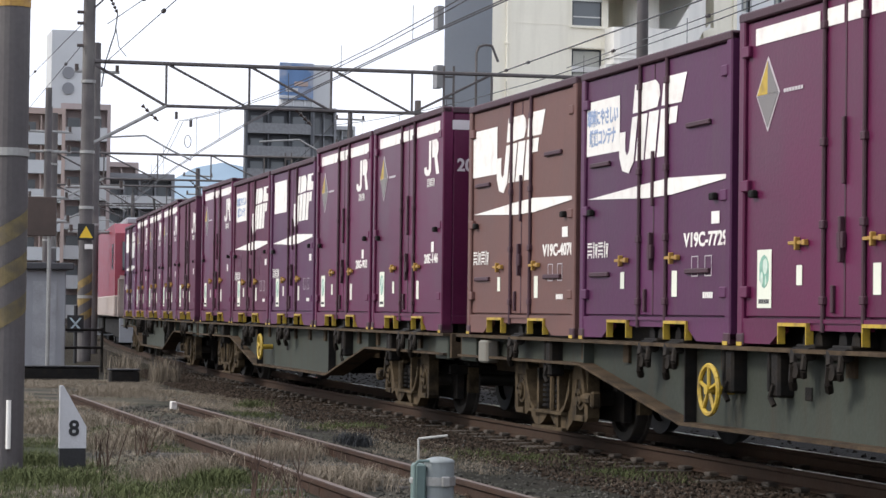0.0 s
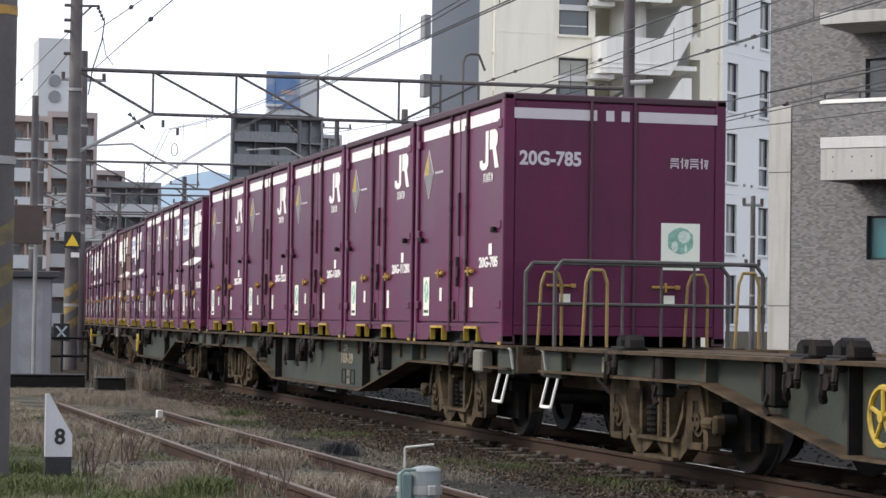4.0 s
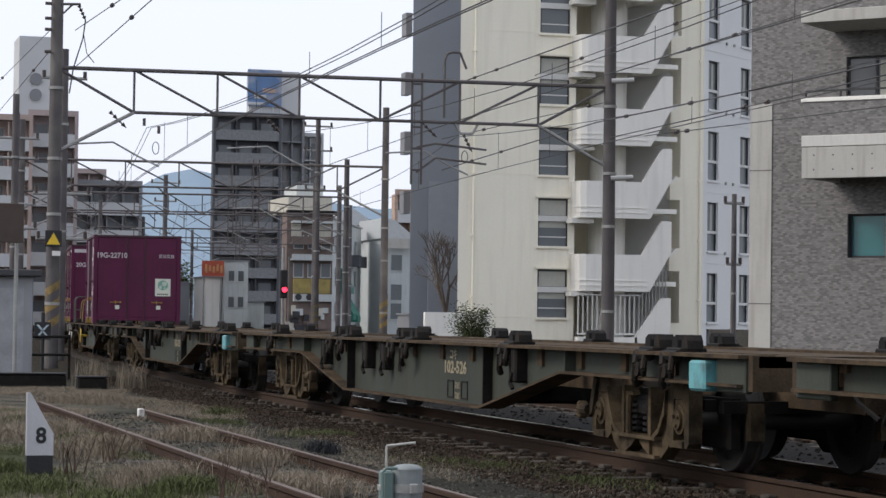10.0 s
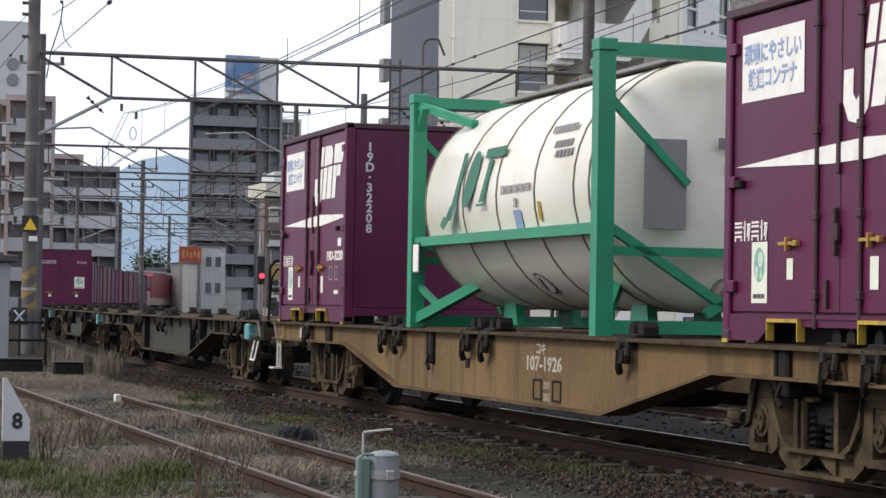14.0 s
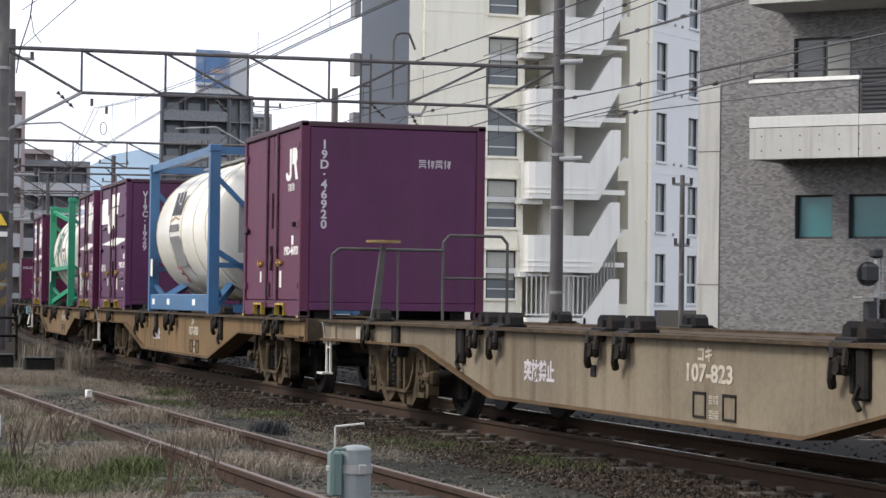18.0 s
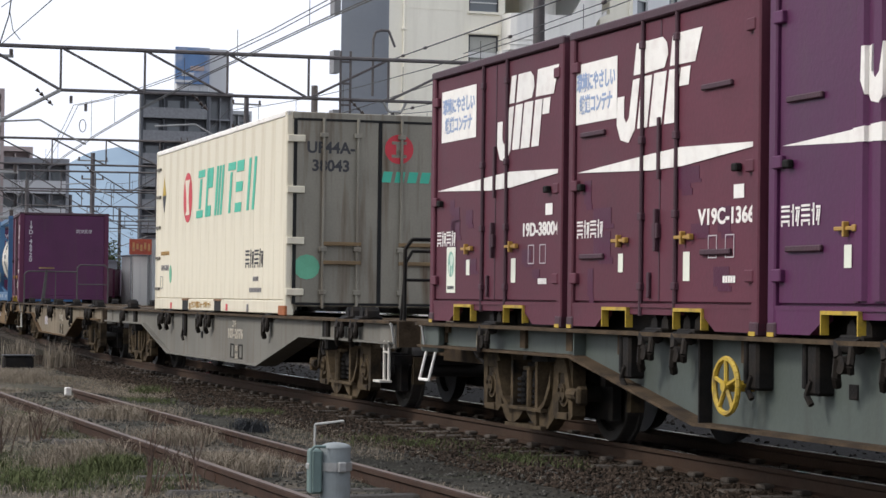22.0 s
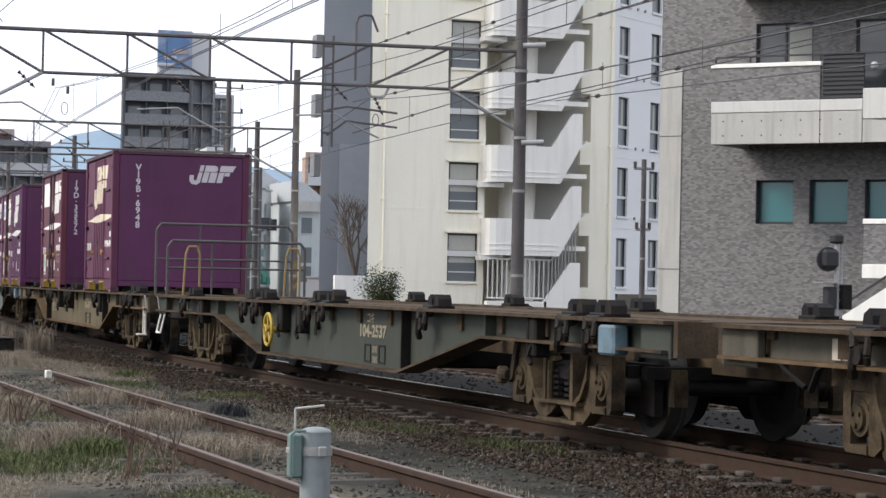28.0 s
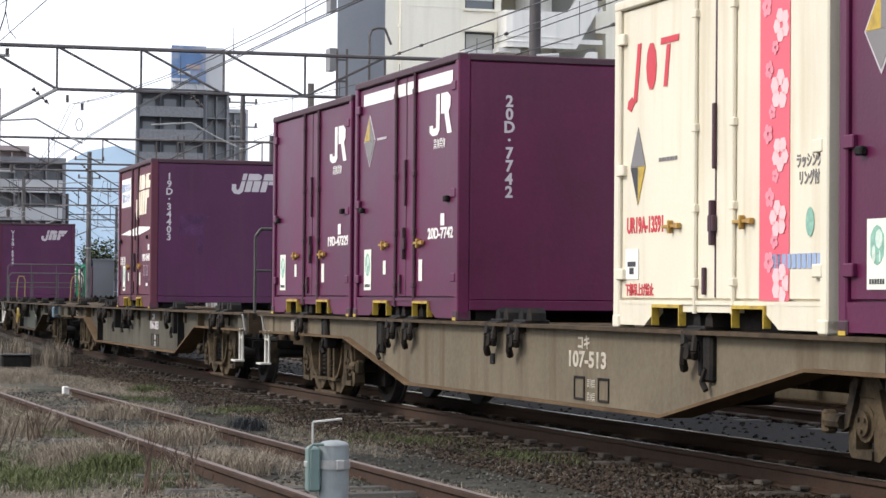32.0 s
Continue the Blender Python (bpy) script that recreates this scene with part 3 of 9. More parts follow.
    for sx, on in ((1, steps[0]), (-1, steps[1])):
        if on:
            if kind in ("106", "107"):
                put("foot_step", cached("foot_step|tread", DUSTWHITE, tread_step), w, "grey foot step with a flat tread", pose(sx * 9.5, 0, 0))
            else:
                put("foot_step", cached("foot_step", WHITE, step_mesh), w, "painted foot step of bent bar", pose(sx * 9.45, 0, 0))
            put("grab_handle", cached("grab_handle", GALV2, grab_mesh), w, "grey grab handle", pose(sx * 9.72, 0, 0))
        put("end_plate", cached("end_plate|" + paint.name, paint, lambda: slab(-0.28, 0.28, 1.15, 1.22, 0.70, 0.965, 0.01)), w, "", pose(sx * 9.5, 0, 0))
    # a small white card holder at the front of the near side
    put("card_holder", cached("card_holder|" + kind, DUSTMARK if kind in ("107", "106") else FADEDMARK, lambda: flat([[(-0.13, -0.07), (-0.01, -0.07), (-0.01, 0.07), (-0.13, 0.07)], [(0.01, -0.07), (0.13, -0.07), (0.13, 0.07), (0.01, 0.07)]], 0.012)),
        w, "white card holders", side_at(8.15, 0.86, face + 0.01))
    if number:
        pale = GREYMARK if i == 12 else DUSTMARK if kind == "107" else FADEDMARK if kind == "106" or paint is OLIVE else WHITE
        put("type_mark", writing("\u30b3\u30ad", 0.16, pale), w, "white type mark", side_at(-1.55, 0.85, ink, 0.9, 0.8))
        put("number_mark", writing(number, 0.24, pale), w, "white wagon number", side_at(-1.62, 0.71, ink, 1.12, 0.76))
        for dx in (-0.26, 0.28):
            put("panel_frame", cached("panel_frame|%s" % kind, BLACKSTEEL, lambda: flat(panel_outline(0.12, 0.10, 0.02), 0.006)), w, "black painted square", side_at(-1.72 - dx * 1.0, 0.475, ink))
        put("data_plate", cached("data_plate|" + pale.name, pale, lambda: flat(print_bars(3, 0.2, 0.075) + [[(a, b - 0.11) for a, b in q] for q in print_bars(3, 0.2, 0.075)])), w, "", side_at(-1.73, 0.52, ink, 0.9))
    if notice:
        put("notice", writing(notice, 0.2, FADEDMARK if kind == "106" else GREYMARK), w, "faded white notice", side_at(2.1 if kind != "106" else 3.9, 0.60, ink))
    for px in (1.56, 0.96) if i == 12 else ():
        put("web_slot", cached("web_slot", BLACKPORT, lambda: slab(-0.11, 0.11, -0.004, 0.012, -0.06, 0.06, 0.02)), w, "black oval opening in the web", pose(px, face, 0.68))
    put("web_port", cached("web_port", BLACKSTEEL, lambda: slab(-0.06, 0.06, -0.004, 0.01, -0.05, 0.05, 0.004)), w, "small black opening in the web", pose(0.75, face, 0.66))
    if wheel:
        hw = put("hand_wheel", cached("hand_wheel", YELLOW, hand_wheel), w, "yellow parking brake hand wheel", pose(wheel - 0.1, 1.33, 0.64))
    for sx, txt in ((1, box_front), (-1, box_rear)):
        if txt:
            put("junction_box", cached("junction_box|" + txt, {"teal": TEAL, "grey": GREYTAN, "blue": BLUEBOX}[txt], lambda: slab(-0.16, 0.16, 1.16, 1.30, 0.70, 0.94, 0.02)), w, txt + " equipment box", pose(sx * 8.7 if txt != "teal" else sx * 9.0, 0, 0))
    if front_rail or rear_rail:
        for sx, kind_r in ((1, front_rail), (-1, rear_rail)):
            if not kind_r:
                continue
            if kind_r == "brake":
                put("end_railing", cached("end_railing|b", PIPEGREY, brake_rail), w, "grey end railing in two heights", pose(sx * 9.72, 0, 0))
                stand = put("brake_stand", cached("brake_stand", PIPEGREY, brake_stand), w, "leaning brake post", pose(sx * 9.45, 0, 0))
                put("brake_wheel", cached("brake_wheel", DULLYELLOW, brake_disc), stand, "flat yellow brake wheel", pose(0, 0.57, 1.95))
                continue
            if kind_r == "dark":
                put("end_railing", cached("end_railing|d", BLACKSTEEL, lambda: railing_mesh(1.86, 1.1)), w, "black end railing", pose(sx * 9.74, 0, 0))
                put("end_hoop", cached("end_hoop|d", BLACKSTEEL, lambda: hoop_mesh(1.74, 0.85, 0.17)), w, "black hooped hand rail", pose(sx * 9.5, 0, 0))
                put("end_hoop", MESHES["end_hoop|d"], w, "black hooped hand rail", pose(sx * 9.5, -1.7, 0))
                continue
            if kind_r == "tall":
                put("end_railing", cached("end_railing|t", PIPEGREY, lambda: railing_mesh(2.12, 1.1)), w, "black end railing", pose(sx * 9.78, 0, 0))
            else:
                put("end_railing", cached("end_railing|l", PIPEGREY, lambda: railing_mesh(1.84, 1.1)), w, "dark end railing", pose(sx * 9.78, 0, 0))
            if sx > 0 or kind_r == "low":
                put("brake_hoop", cached("brake_hoop", DULLYELLOW, lambda: hoop_mesh(1.75, 0.75, 0.11)), w, "yellow brake post hoop", pose(sx * 9.55, 0, 0))
                put("brake_hoop", MESHES["brake_hoop"], w, "yellow brake post hoop", pose(sx * 9.55, -1.6, 0))
    MOVERS.append((w, wagon_mid(i), Matrix()))
    return w


WHEELS = []
DULLYELLOW = mat("dull_yellow_paint", (0.22, 0.145, 0.045), 0.6, vary=0.3, scale=8, dirt=(0.08, 0.06, 0.04), dirt_amount=0.8, dirt_scale=7)
GALV2 = mat("grey_painted_bar", (0.30, 0.30, 0.29), 0.6, vary=0.2, scale=8)
TEAL = mat("teal_box_paint", (0.10, 0.30, 0.33), 0.6, vary=0.2, scale=8, dirt=(0.07, 0.07, 0.06), dirt_amount=0.6, dirt_scale=6)
BLUEBOX = mat("blue_grey_box_paint", (0.10, 0.16, 0.20), 0.6, vary=0.2, scale=8, dirt=(0.07, 0.07, 0.06), dirt_amount=0.6, dirt_scale=6)
GREEN_WAGON = "olive-grey container flat wagon"
TAN_WAGON = "tan flat wagon thick with brake dust"

wagon(-3, "102", OLIVE, GREEN_WAGON + ", fully loaded behind the locomotive", steps=(False, False))
wagon(-2, "102", OLIVE, GREEN_WAGON + ", fully loaded", steps=(False, False), wheel=2.2)
wagon(-1, "102", OLIVE, GREEN_WAGON + ", with a yellow hand wheel", steps=(False, False), wheel=2.3, box_front="grey")
wagon(0, "102", OLIVE, GREEN_WAGON + ", carrying five containers", "103-39", steps=(False, True), rear_rail="low", box_rear="grey")
wagon(1, "102", OLIVE, GREEN_WAGON + ", with one container", steps=(True, False), wheel=2.35, front_rail="low")
wagon(2, "102", OLIVE, GREEN_WAGON + ", empty deck", "102-525", steps=(False, False), box_rear="teal")
wagon(3, "102", OLIVE, GREEN_WAGON + ", empty deck", "102-526", steps=(False, False), box_rear="teal")
wagon(4, "102", OLIVE, GREEN_WAGON + ", empty deck, white end steps", steps=(False, True), box_rear="teal", rear_rail="dark")
wagon(5, "107", TAN, TAN_WAGON + ", with a green-framed tank", "107-1926", steps=(True, False), front_rail="dark")
wagon(6, "107", TAN, TAN_WAGON + ", with a blue-framed tank", "107-583", notice="\u7a81\u653e\u7981\u6b62", steps=(True, False))
wagon(7, "107", PALETAN, "pale dusty container flat wagon with an empty deck", "107-823", notice="\u7a81\u653e\u7981\u6b62", steps=(True, False), front_rail="brake")
wagon(8, "107", GREYTAN, "grey dusty container flat wagon with a long cream container", "107-2076", steps=(False, True), rear_rail="dark")
wagon(9, "104", GREENGREY, "clean green-grey container flat wagon, fully loaded", "104-343", wheel=2.35, steps=(True, False), box_rear="blue", front_rail="low")
wagon(10, "106", KHAKI, "khaki dusty container flat wagon with two containers", "106-567", notice="\u7a81\u653e\u7981\u6b62", steps=(False, True), rear_rail="tall")
wagon(11, "102", OLIVE, GREEN_WAGON + ", empty deck with a tall black railing", "104-2537", wheel=2.35, steps=(True, False), front_rail="low", box_rear="blue")
wagon(12, "106", DARKKHAKI, "dark khaki dusty container flat wagon with one container", "106-383", steps=(False, True), rear_rail="tall")
wagon(13, "107", DUN, "pale tan container flat wagon with white lettering", "107-513", notice="", steps=(True, True), front_rail="dark")

# ---- containers ----
L12 = 3.69
STICKER = mat("pale_green_sticker", (0.68, 0.70, 0.60), 0.6, vary=0.06, bump=0)
STICKGREEN = mat("green_print", (0.12, 0.38, 0.24), 0.6, vary=0.2, bump=0)
STICKBLUE = mat("blue_print", (0.25, 0.33, 0.50), 0.6, vary=0.1, bump=0)
REDPRINT = mat("red_print", (0.50, 0.03, 0.045), 0.55, vary=0.1, bump=0)
GREENPRINT = mat("sea_green_print", (0.05, 0.42, 0.29), 0.55, vary=0.1, bump=0)
DARKPRINT = mat("dark_print", (0.03, 0.03, 0.035), 0.6, vary=0.1, bump=0)
GREYPRINT = mat("grey_print", (0.17, 0.16, 0.16), 0.6, vary=0.1, bump=0)
CREAM = mat("cream_panel", (0.64, 0.59, 0.465), 0.5, vary=0.08, scale=1.0, bump=0.04, dirt=(0.42, 0.33, 0.20), dirt_amount=0.4, streak=True)
GREYDOOR = mat("grimy_grey_door", (0.21, 0.195, 0.155), 0.65, vary=0.22, scale=1.3, bump=0.08, dirt=(0.085, 0.05, 0.024), dirt_amount=0.95, streak=True)
PINK = mat("pink_print", (0.66, 0.10, 0.14), 0.55, vary=0.1, bump=0)
PALEPINK = mat("pale_pink_print", (0.82, 0.45, 0.46), 0.55, vary=0.1, bump=0)


def slant(x0, x1, y0, y1, k):
    return [(x0 + k * y0, y0), (x1 + k * y0, y0), (x1 + k * y1, y1), (x0 + k * y1, y1)]


def big_mark():
    """A slanted white mark: a hooked bar, a block on two legs and a flag, parted by a thin level gap. Metres, 1.6 wide."""
    k = 0.22
    o = [[(-0.01, 0.28), (0.13, 0.28), (0.125, 0.11), (0.17, 0.06), (0.225, 0.10), (0.30, 0.395), (0.43, 0.40), (0.345, 0.0), (0.22, -0.10), (0.06, -0.07), (-0.02, 0.06)]]
    o.append(slant(0.215, 0.345, 0.43, 0.68, k))
    o.append(slant(0.39, 0.58, 0.0, 0.405, k))
    o.append(slant(0.62, 0.85, 0.0, 0.41, k))
    o.append([(0.49, 0.425), (0.90, 0.44), (0.965, 0.54), (0.94, 0.63), (0.86, 0.68), (0.545, 0.68)])
    o.append(slant(0.90, 1.085, 0.0, 0.41, k))
    o.append(slant(1.11, 1.28, 0.27, 0.41, k))
    o.append([(1.0, 0.44), (1.45, 0.435), (1.57, 0.68), (1.05, 0.68)])
    return o


def hook_mark():
    """A smaller white mark of a footed bar and a notched block; unit height."""
    return [[(0.0, 0.26), (0.0, 0.10), (0.12, 0.0), (0.32, 0.0), (0.42, 0.12), (0.42, 1.0), (0.28, 1.0), (0.28, 0.18), (0.14, 0.18), (0.14, 0.26)],
            [(0.48, 1.0), (0.48, 0.50), (0.62, 0.50), (0.74, 0.0), (0.92, 0.0), (0.78, 0.52), (0.86, 0.64), (0.86, 0.88), (0.74, 1.0)]]


def bars(n, w, h, gap=0.25):
    o, step = [], w / n
    for i in range(n):
        x = -w / 2 + i * step
        o.append(quad(x, x + step * (1 - gap), -h / 2, h / 2))
    return o


def mark(parent, name, outlines, key, material, m, label="", depth=0.003):
    return put(name, cached(name + "|" + key + material.name, material, lambda: flat(outlines, depth)), parent, label, m)


def corner_frame(h, L=L12):
    """Posts, top and bottom rails of a container, as builders for cached meshes."""
    def post(sx, sy):
        return lambda: slab(min(sx * (L / 2 - 0.11), sx * L / 2), max(sx * (L / 2 - 0.11), sx * L / 2), min(sy * 1.10, sy * 1.225), max(sy * 1.10, sy * 1.225), 0.02, h, 0.012)
    return post


def fork_pocket(y, w, z0, z1, edge):
    bm = bmesh.new()
    e = edge
    box(bm, -w, w, y - 0.06, y, z1 - e, z1)
    box(bm, -w, -w + e * 0.5, y - 0.06, y, z0, z1 - e)
    box(bm, w - e * 0.5, w, y - 0.06, y, z0, z1 - e)
    return bm


def latch_mesh():
    bm = bmesh.new()
    box(bm, -0.15, 0.15, 0, 0.03, -0.013, 0.013, 0.004)
    box(bm, -0.012, 0.012, 0.0, 0.045, -0.055, 0.045, 0.005)
    box(bm, -0.16, -0.11, 0.0, 0.04, -0.022, 0.022, 0.005)
    return bm


# where the upright ribs of the near side stand
RIBS = {"full": [(-1.68 + 0.1935 * k, -1.68 + 0.1935 * k + 0.1) for k in range(18)], "half": [(-0.70 + 0.235 * k, -0.70 + 0.235 * k + 0.12) for k in range(6)]}


def container_shell(c, paint, h, ribs, L=L12):
    """Body, frame, side panels and doors. ribs: 'door', 'half' or 'full' for the corrugation of the near side."""
    key = "%s%.2f%s%.2f" % (paint.name, h, ribs, L)
    put("body", cached("body|" + key, paint, lambda: slab(-L / 2 + 0.04, L / 2 - 0.04, -1.17, 1.17, 0.17, h - 0.03)), c)
    post = corner_frame(h, L)
    for sx in (-1, 1):
        for sy in (-1, 1):
            put("corner_post", cached("corner_post|%s%d%d" % (key, sx, sy), paint, post(sx, sy)), c)
            put("corner_casting", cached("corner_casting|%s%d%d" % (key, sx, sy), PURPLE_DARK if paint.name != "cream_panel" else CREAM,
                lambda: slab(min(sx * (L / 2 - 0.13), sx * L / 2), max(sx * (L / 2 - 0.13), sx * L / 2), min(sy * 1.08, sy * 1.232), max(sy * 1.08, sy * 1.232), -0.004, 0.10, 0.012)), c)
    for sy in (-1, 1):
        put("top_rail", cached("top_rail|%s%d" % (key, sy), PURPLE_DARK if paint.name != "cream_panel" else CREAM, lambda: slab(-L / 2, L / 2, min(sy * 1.12, sy * 1.23), max(sy * 1.12, sy * 1.23), h - 0.065, h + 0.012, 0.012)), c)
    put("end_rail", cached("end_rail|" + key, PURPLE_DARK if paint.name != "cream_panel" else CREAM, lambda: slab(-L / 2 - 0.006, -L / 2 + 0.08, -1.12, 1.12, h - 0.065, h + 0.008, 0.012)), c)
    put("end_rail", MESHES["end_rail|" + key], c, "", pose(0, 0, 0, 0, 0, 180))

    def sill():
        bm = bmesh.new()
        x = [-L / 2 + 0.11, -1.07, -0.62, 0.30, 0.80, L / 2 - 0.11]
        prism(bm, [(-L / 2 + 0.11, 0.19), (-L / 2 + 0.11, 0.02), (-1.12, 0.02), (-0.93, 0.12), (-0.93, 0.19)], 1.14, 1.215)
        prism(bm, [(-0.42, 0.19), (-0.42, 0.13), (0.52, 0.13), (0.52, 0.19)], 1.14, 1.205)
        prism(bm, [(L / 2 - 0.11, 0.19), (L / 2 - 0.11, 0.02), (1.22, 0.02), (1.03, 0.12), (1.03, 0.19)], 1.14, 1.215)
        box(bm, -L / 2 + 0.1, L / 2 - 0.1, 1.15, 1.218, 0.185, 0.215)
        return bm
    put("bottom_sill", cached("bottom_sill|" + key, paint, sill), c)
    for xx in (-0.67, 0.77):
        put("fork_pocket", cached("fork_pocket", YELLOW, lambda: fork_pocket(1.238, 0.26, 0.025, 0.185, 0.026)), c, "yellow-edged fork pocket", pose(xx, 0, 0))

    def door(x0, x1):
        def make():
            bm = slab(x0, x1, 1.168, 1.196, 0.23, h - 0.075, 0.006)
            for a, b in RIBS.get(ribs, ()):
                if x0 < a < x1:
                    prism(bm, [(a - 0.015, 1.19), (a + 0.012, 1.228), (b - 0.012, 1.228), (b + 0.015, 1.19)], 0.25, h - 0.1, "xy")
            return bm
        return make
    cuts = [-L / 2 + 0.115, -0.385, -0.05, 0.28, L / 2 - 0.115] if ribs != "half" else [-L / 2 + 0.115, -0.76, 0.62, L / 2 - 0.115]
    for i, (a, b) in enumerate(zip(cuts, cuts[1:])):
        put("door_leaf", cached("door_leaf|%s%d" % (key, i), paint, door(a + 0.006, b - 0.006)), c)
    if ribs != "full":
        for xx in (-0.385, -0.05, 0.28) if ribs == "door" else ():
            def rodm():
                bm = rod(bmesh.new(), (0, 1.212, 0.12), (0, 1.212, h - 0.02), 0.019, 8)
                for z in (0.35, 0.9, 1.5, h - 0.25):
                    box(bm, -0.035, 0.035, 1.19, 1.235, z - 0.03, z + 0.03, 0.006)
                return bm
            if xx == -0.05:
                put("door_seal", cached("door_seal|%.2f" % h, PURPLE_DARK, lambda: slab(-0.012, 0.012, 1.19, 1.20, 0.24, h - 0.09)), c, "", pose(xx, 0, 0))
            else:
                put("lock_rod", cached("lock_rod|%s%.2f" % (paint.name, h), PURPLE_DARK if paint.name != "cream_panel" else CREAM, rodm), c, "", pose(xx, 0, 0))
        if ribs == "half":
            put("door_seal", cached("door_seal|wide", PURPLE_DARK, lambda: slab(-0.03, 0.03, 1.19, 1.205, 0.24, h - 0.09)), c, "dark joint beside the ribs", pose(0.60, 0, 0))
        put("door_handle", cached("door_handle", PURPLE_DARK, lambda: box(slab(-0.02, 0.02, 1.2, 1.24, 0.62, 0.95, 0.006), -0.05, 0.05, 1.2, 1.235, 0.72, 0.84, 0.006)), c, "", pose(-0.03, 0, 0))
        for z, dz in ((1.42, 0.24), (0.36, 0.10)):
            put("seal_bar", cached("seal_bar|%.2f" % dz, PURPLE_DARK if paint.name != "cream_panel" else GREYTAN, lambda: slab(-0.02, 0.02, 1.196, 1.225, -dz, dz, 0.006)), c, "", pose(-0.05 if dz > 0.2 else 0.12, 0, z))
        for xx in (-0.54, 0.72):
            put("latch", cached("latch", ORANGE, latch_mesh), c, "orange door latch", pose(xx, 1.2, 0.72 if h < 2.55 else 0.78))
    for sx in (-1, 1):
        for z in (0.42, h * 0.48, h - 0.3):
            put("hinge", cached("hinge|" + paint.name, paint, lambda: slab(-0.07, 0.07, 1.19, 1.235, -0.045, 0.045, 0.008)), c, "", pose(sx * (L / 2 - 0.14), 0, z))

    def end_panel():
        bm = slab(-L / 2 - 0.002, -L / 2 + 0.045, -1.10, 1.10, 0.2, h - 0.07, 0.01)
        box(bm, -L / 2 - 0.004, -L / 2 + 0.06, -1.10, 1.10, 0.10, 0.2, 0.008)
        return bm
    worn = paint in (PURPLE_OLD, RUSTPURPLE)  # the weathered ones have violet end walls
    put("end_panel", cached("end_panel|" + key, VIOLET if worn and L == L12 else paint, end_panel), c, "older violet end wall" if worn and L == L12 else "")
    put("floor_beam", cached("floor_beam|%.2f" % L, BLACKSTEEL, lambda: slab(-L / 2 + 0.1, L / 2 - 0.1, -0.1, 0.1, 0.0, 0.17)), c, "", pose(0, 0.9, 0))
    put("floor_beam", MESHES["floor_beam|%.2f" % L], c, "", pose(0, -0.9, 0))


PALEPRINT = mat("pale_green_print", (0.52, 0.62, 0.54), 0.6, vary=0.2, scale=30)
SOFTGREEN = mat("soft_green_print", (0.20, 0.38, 0.30), 0.6, vary=0.35, scale=26, fine=90, bump=0)
AGEDWHITE = mat("yellowed_white_mark", (0.78, 0.68, 0.54), 0.6, vary=0.15, scale=3, fine=30, dirt=(0.55, 0.42, 0.30), dirt_amount=0.5, dirt_scale=2)
RUBBED = mat("rubbed_violet_paint", (0.078, 0.030, 0.078), 0.7, vary=0.5, scale=4, fine=30, spec=0.2)
TOUCHUP = mat("fresh_purple_patch", (0.062, 0.008, 0.030), 0.5, vary=0.15, spec=0.3)


def eco_sticker(c, m):
    m = m @ Matrix.Diagonal((1.35, 1.12, 1, 1))
    put("eco_sticker", cached("eco_sticker", STICKER, lambda: flat([quad(-0.1, 0.1, -0.2, 0.2)], 0.003)), c, "pale sticker with a green tree print", m)
    put("tree_print", cached("tree_print", SOFTGREEN, lambda: flat([[(0.066 * math.cos(a * 0.5236) * (1 + 0.1 * (a % 2)), 0.05 + 0.115 * math.sin(a * 0.5236)) for a in range(12)]], 0.005)), c, "", m)
    put("sky_print", cached("sky_print", PALEPRINT, lambda: flat([[(0.018 + 0.034 * math.cos(a * 0.785), 0.085 + 0.055 * math.sin(a * 0.785)) for a in range(8)], [(-0.03 + 0.018 * math.cos(a * 0.785), 0.0 + 0.05 * math.sin(a * 0.785)) for a in range(8)], [(0.02, -0.045), (0.035, -0.045), (0.03, 0.02), (0.022, 0.02)]], 0.007)), c, "", m)
    put("sticker_line", cached("sticker_line", DARKPRINT, lambda: flat(bars(6, 0.15, 0.03), 0.005)), c, "", m @ Matrix.Translation((0, -0.155, 0)))


def v_at(v, L=L12):
    return L / 2 - v * L


LOADSHIFT = {0: -0.1, 9: 0.07, 10: -0.15, 13: 0.3}  # how far a wagon's load stands back


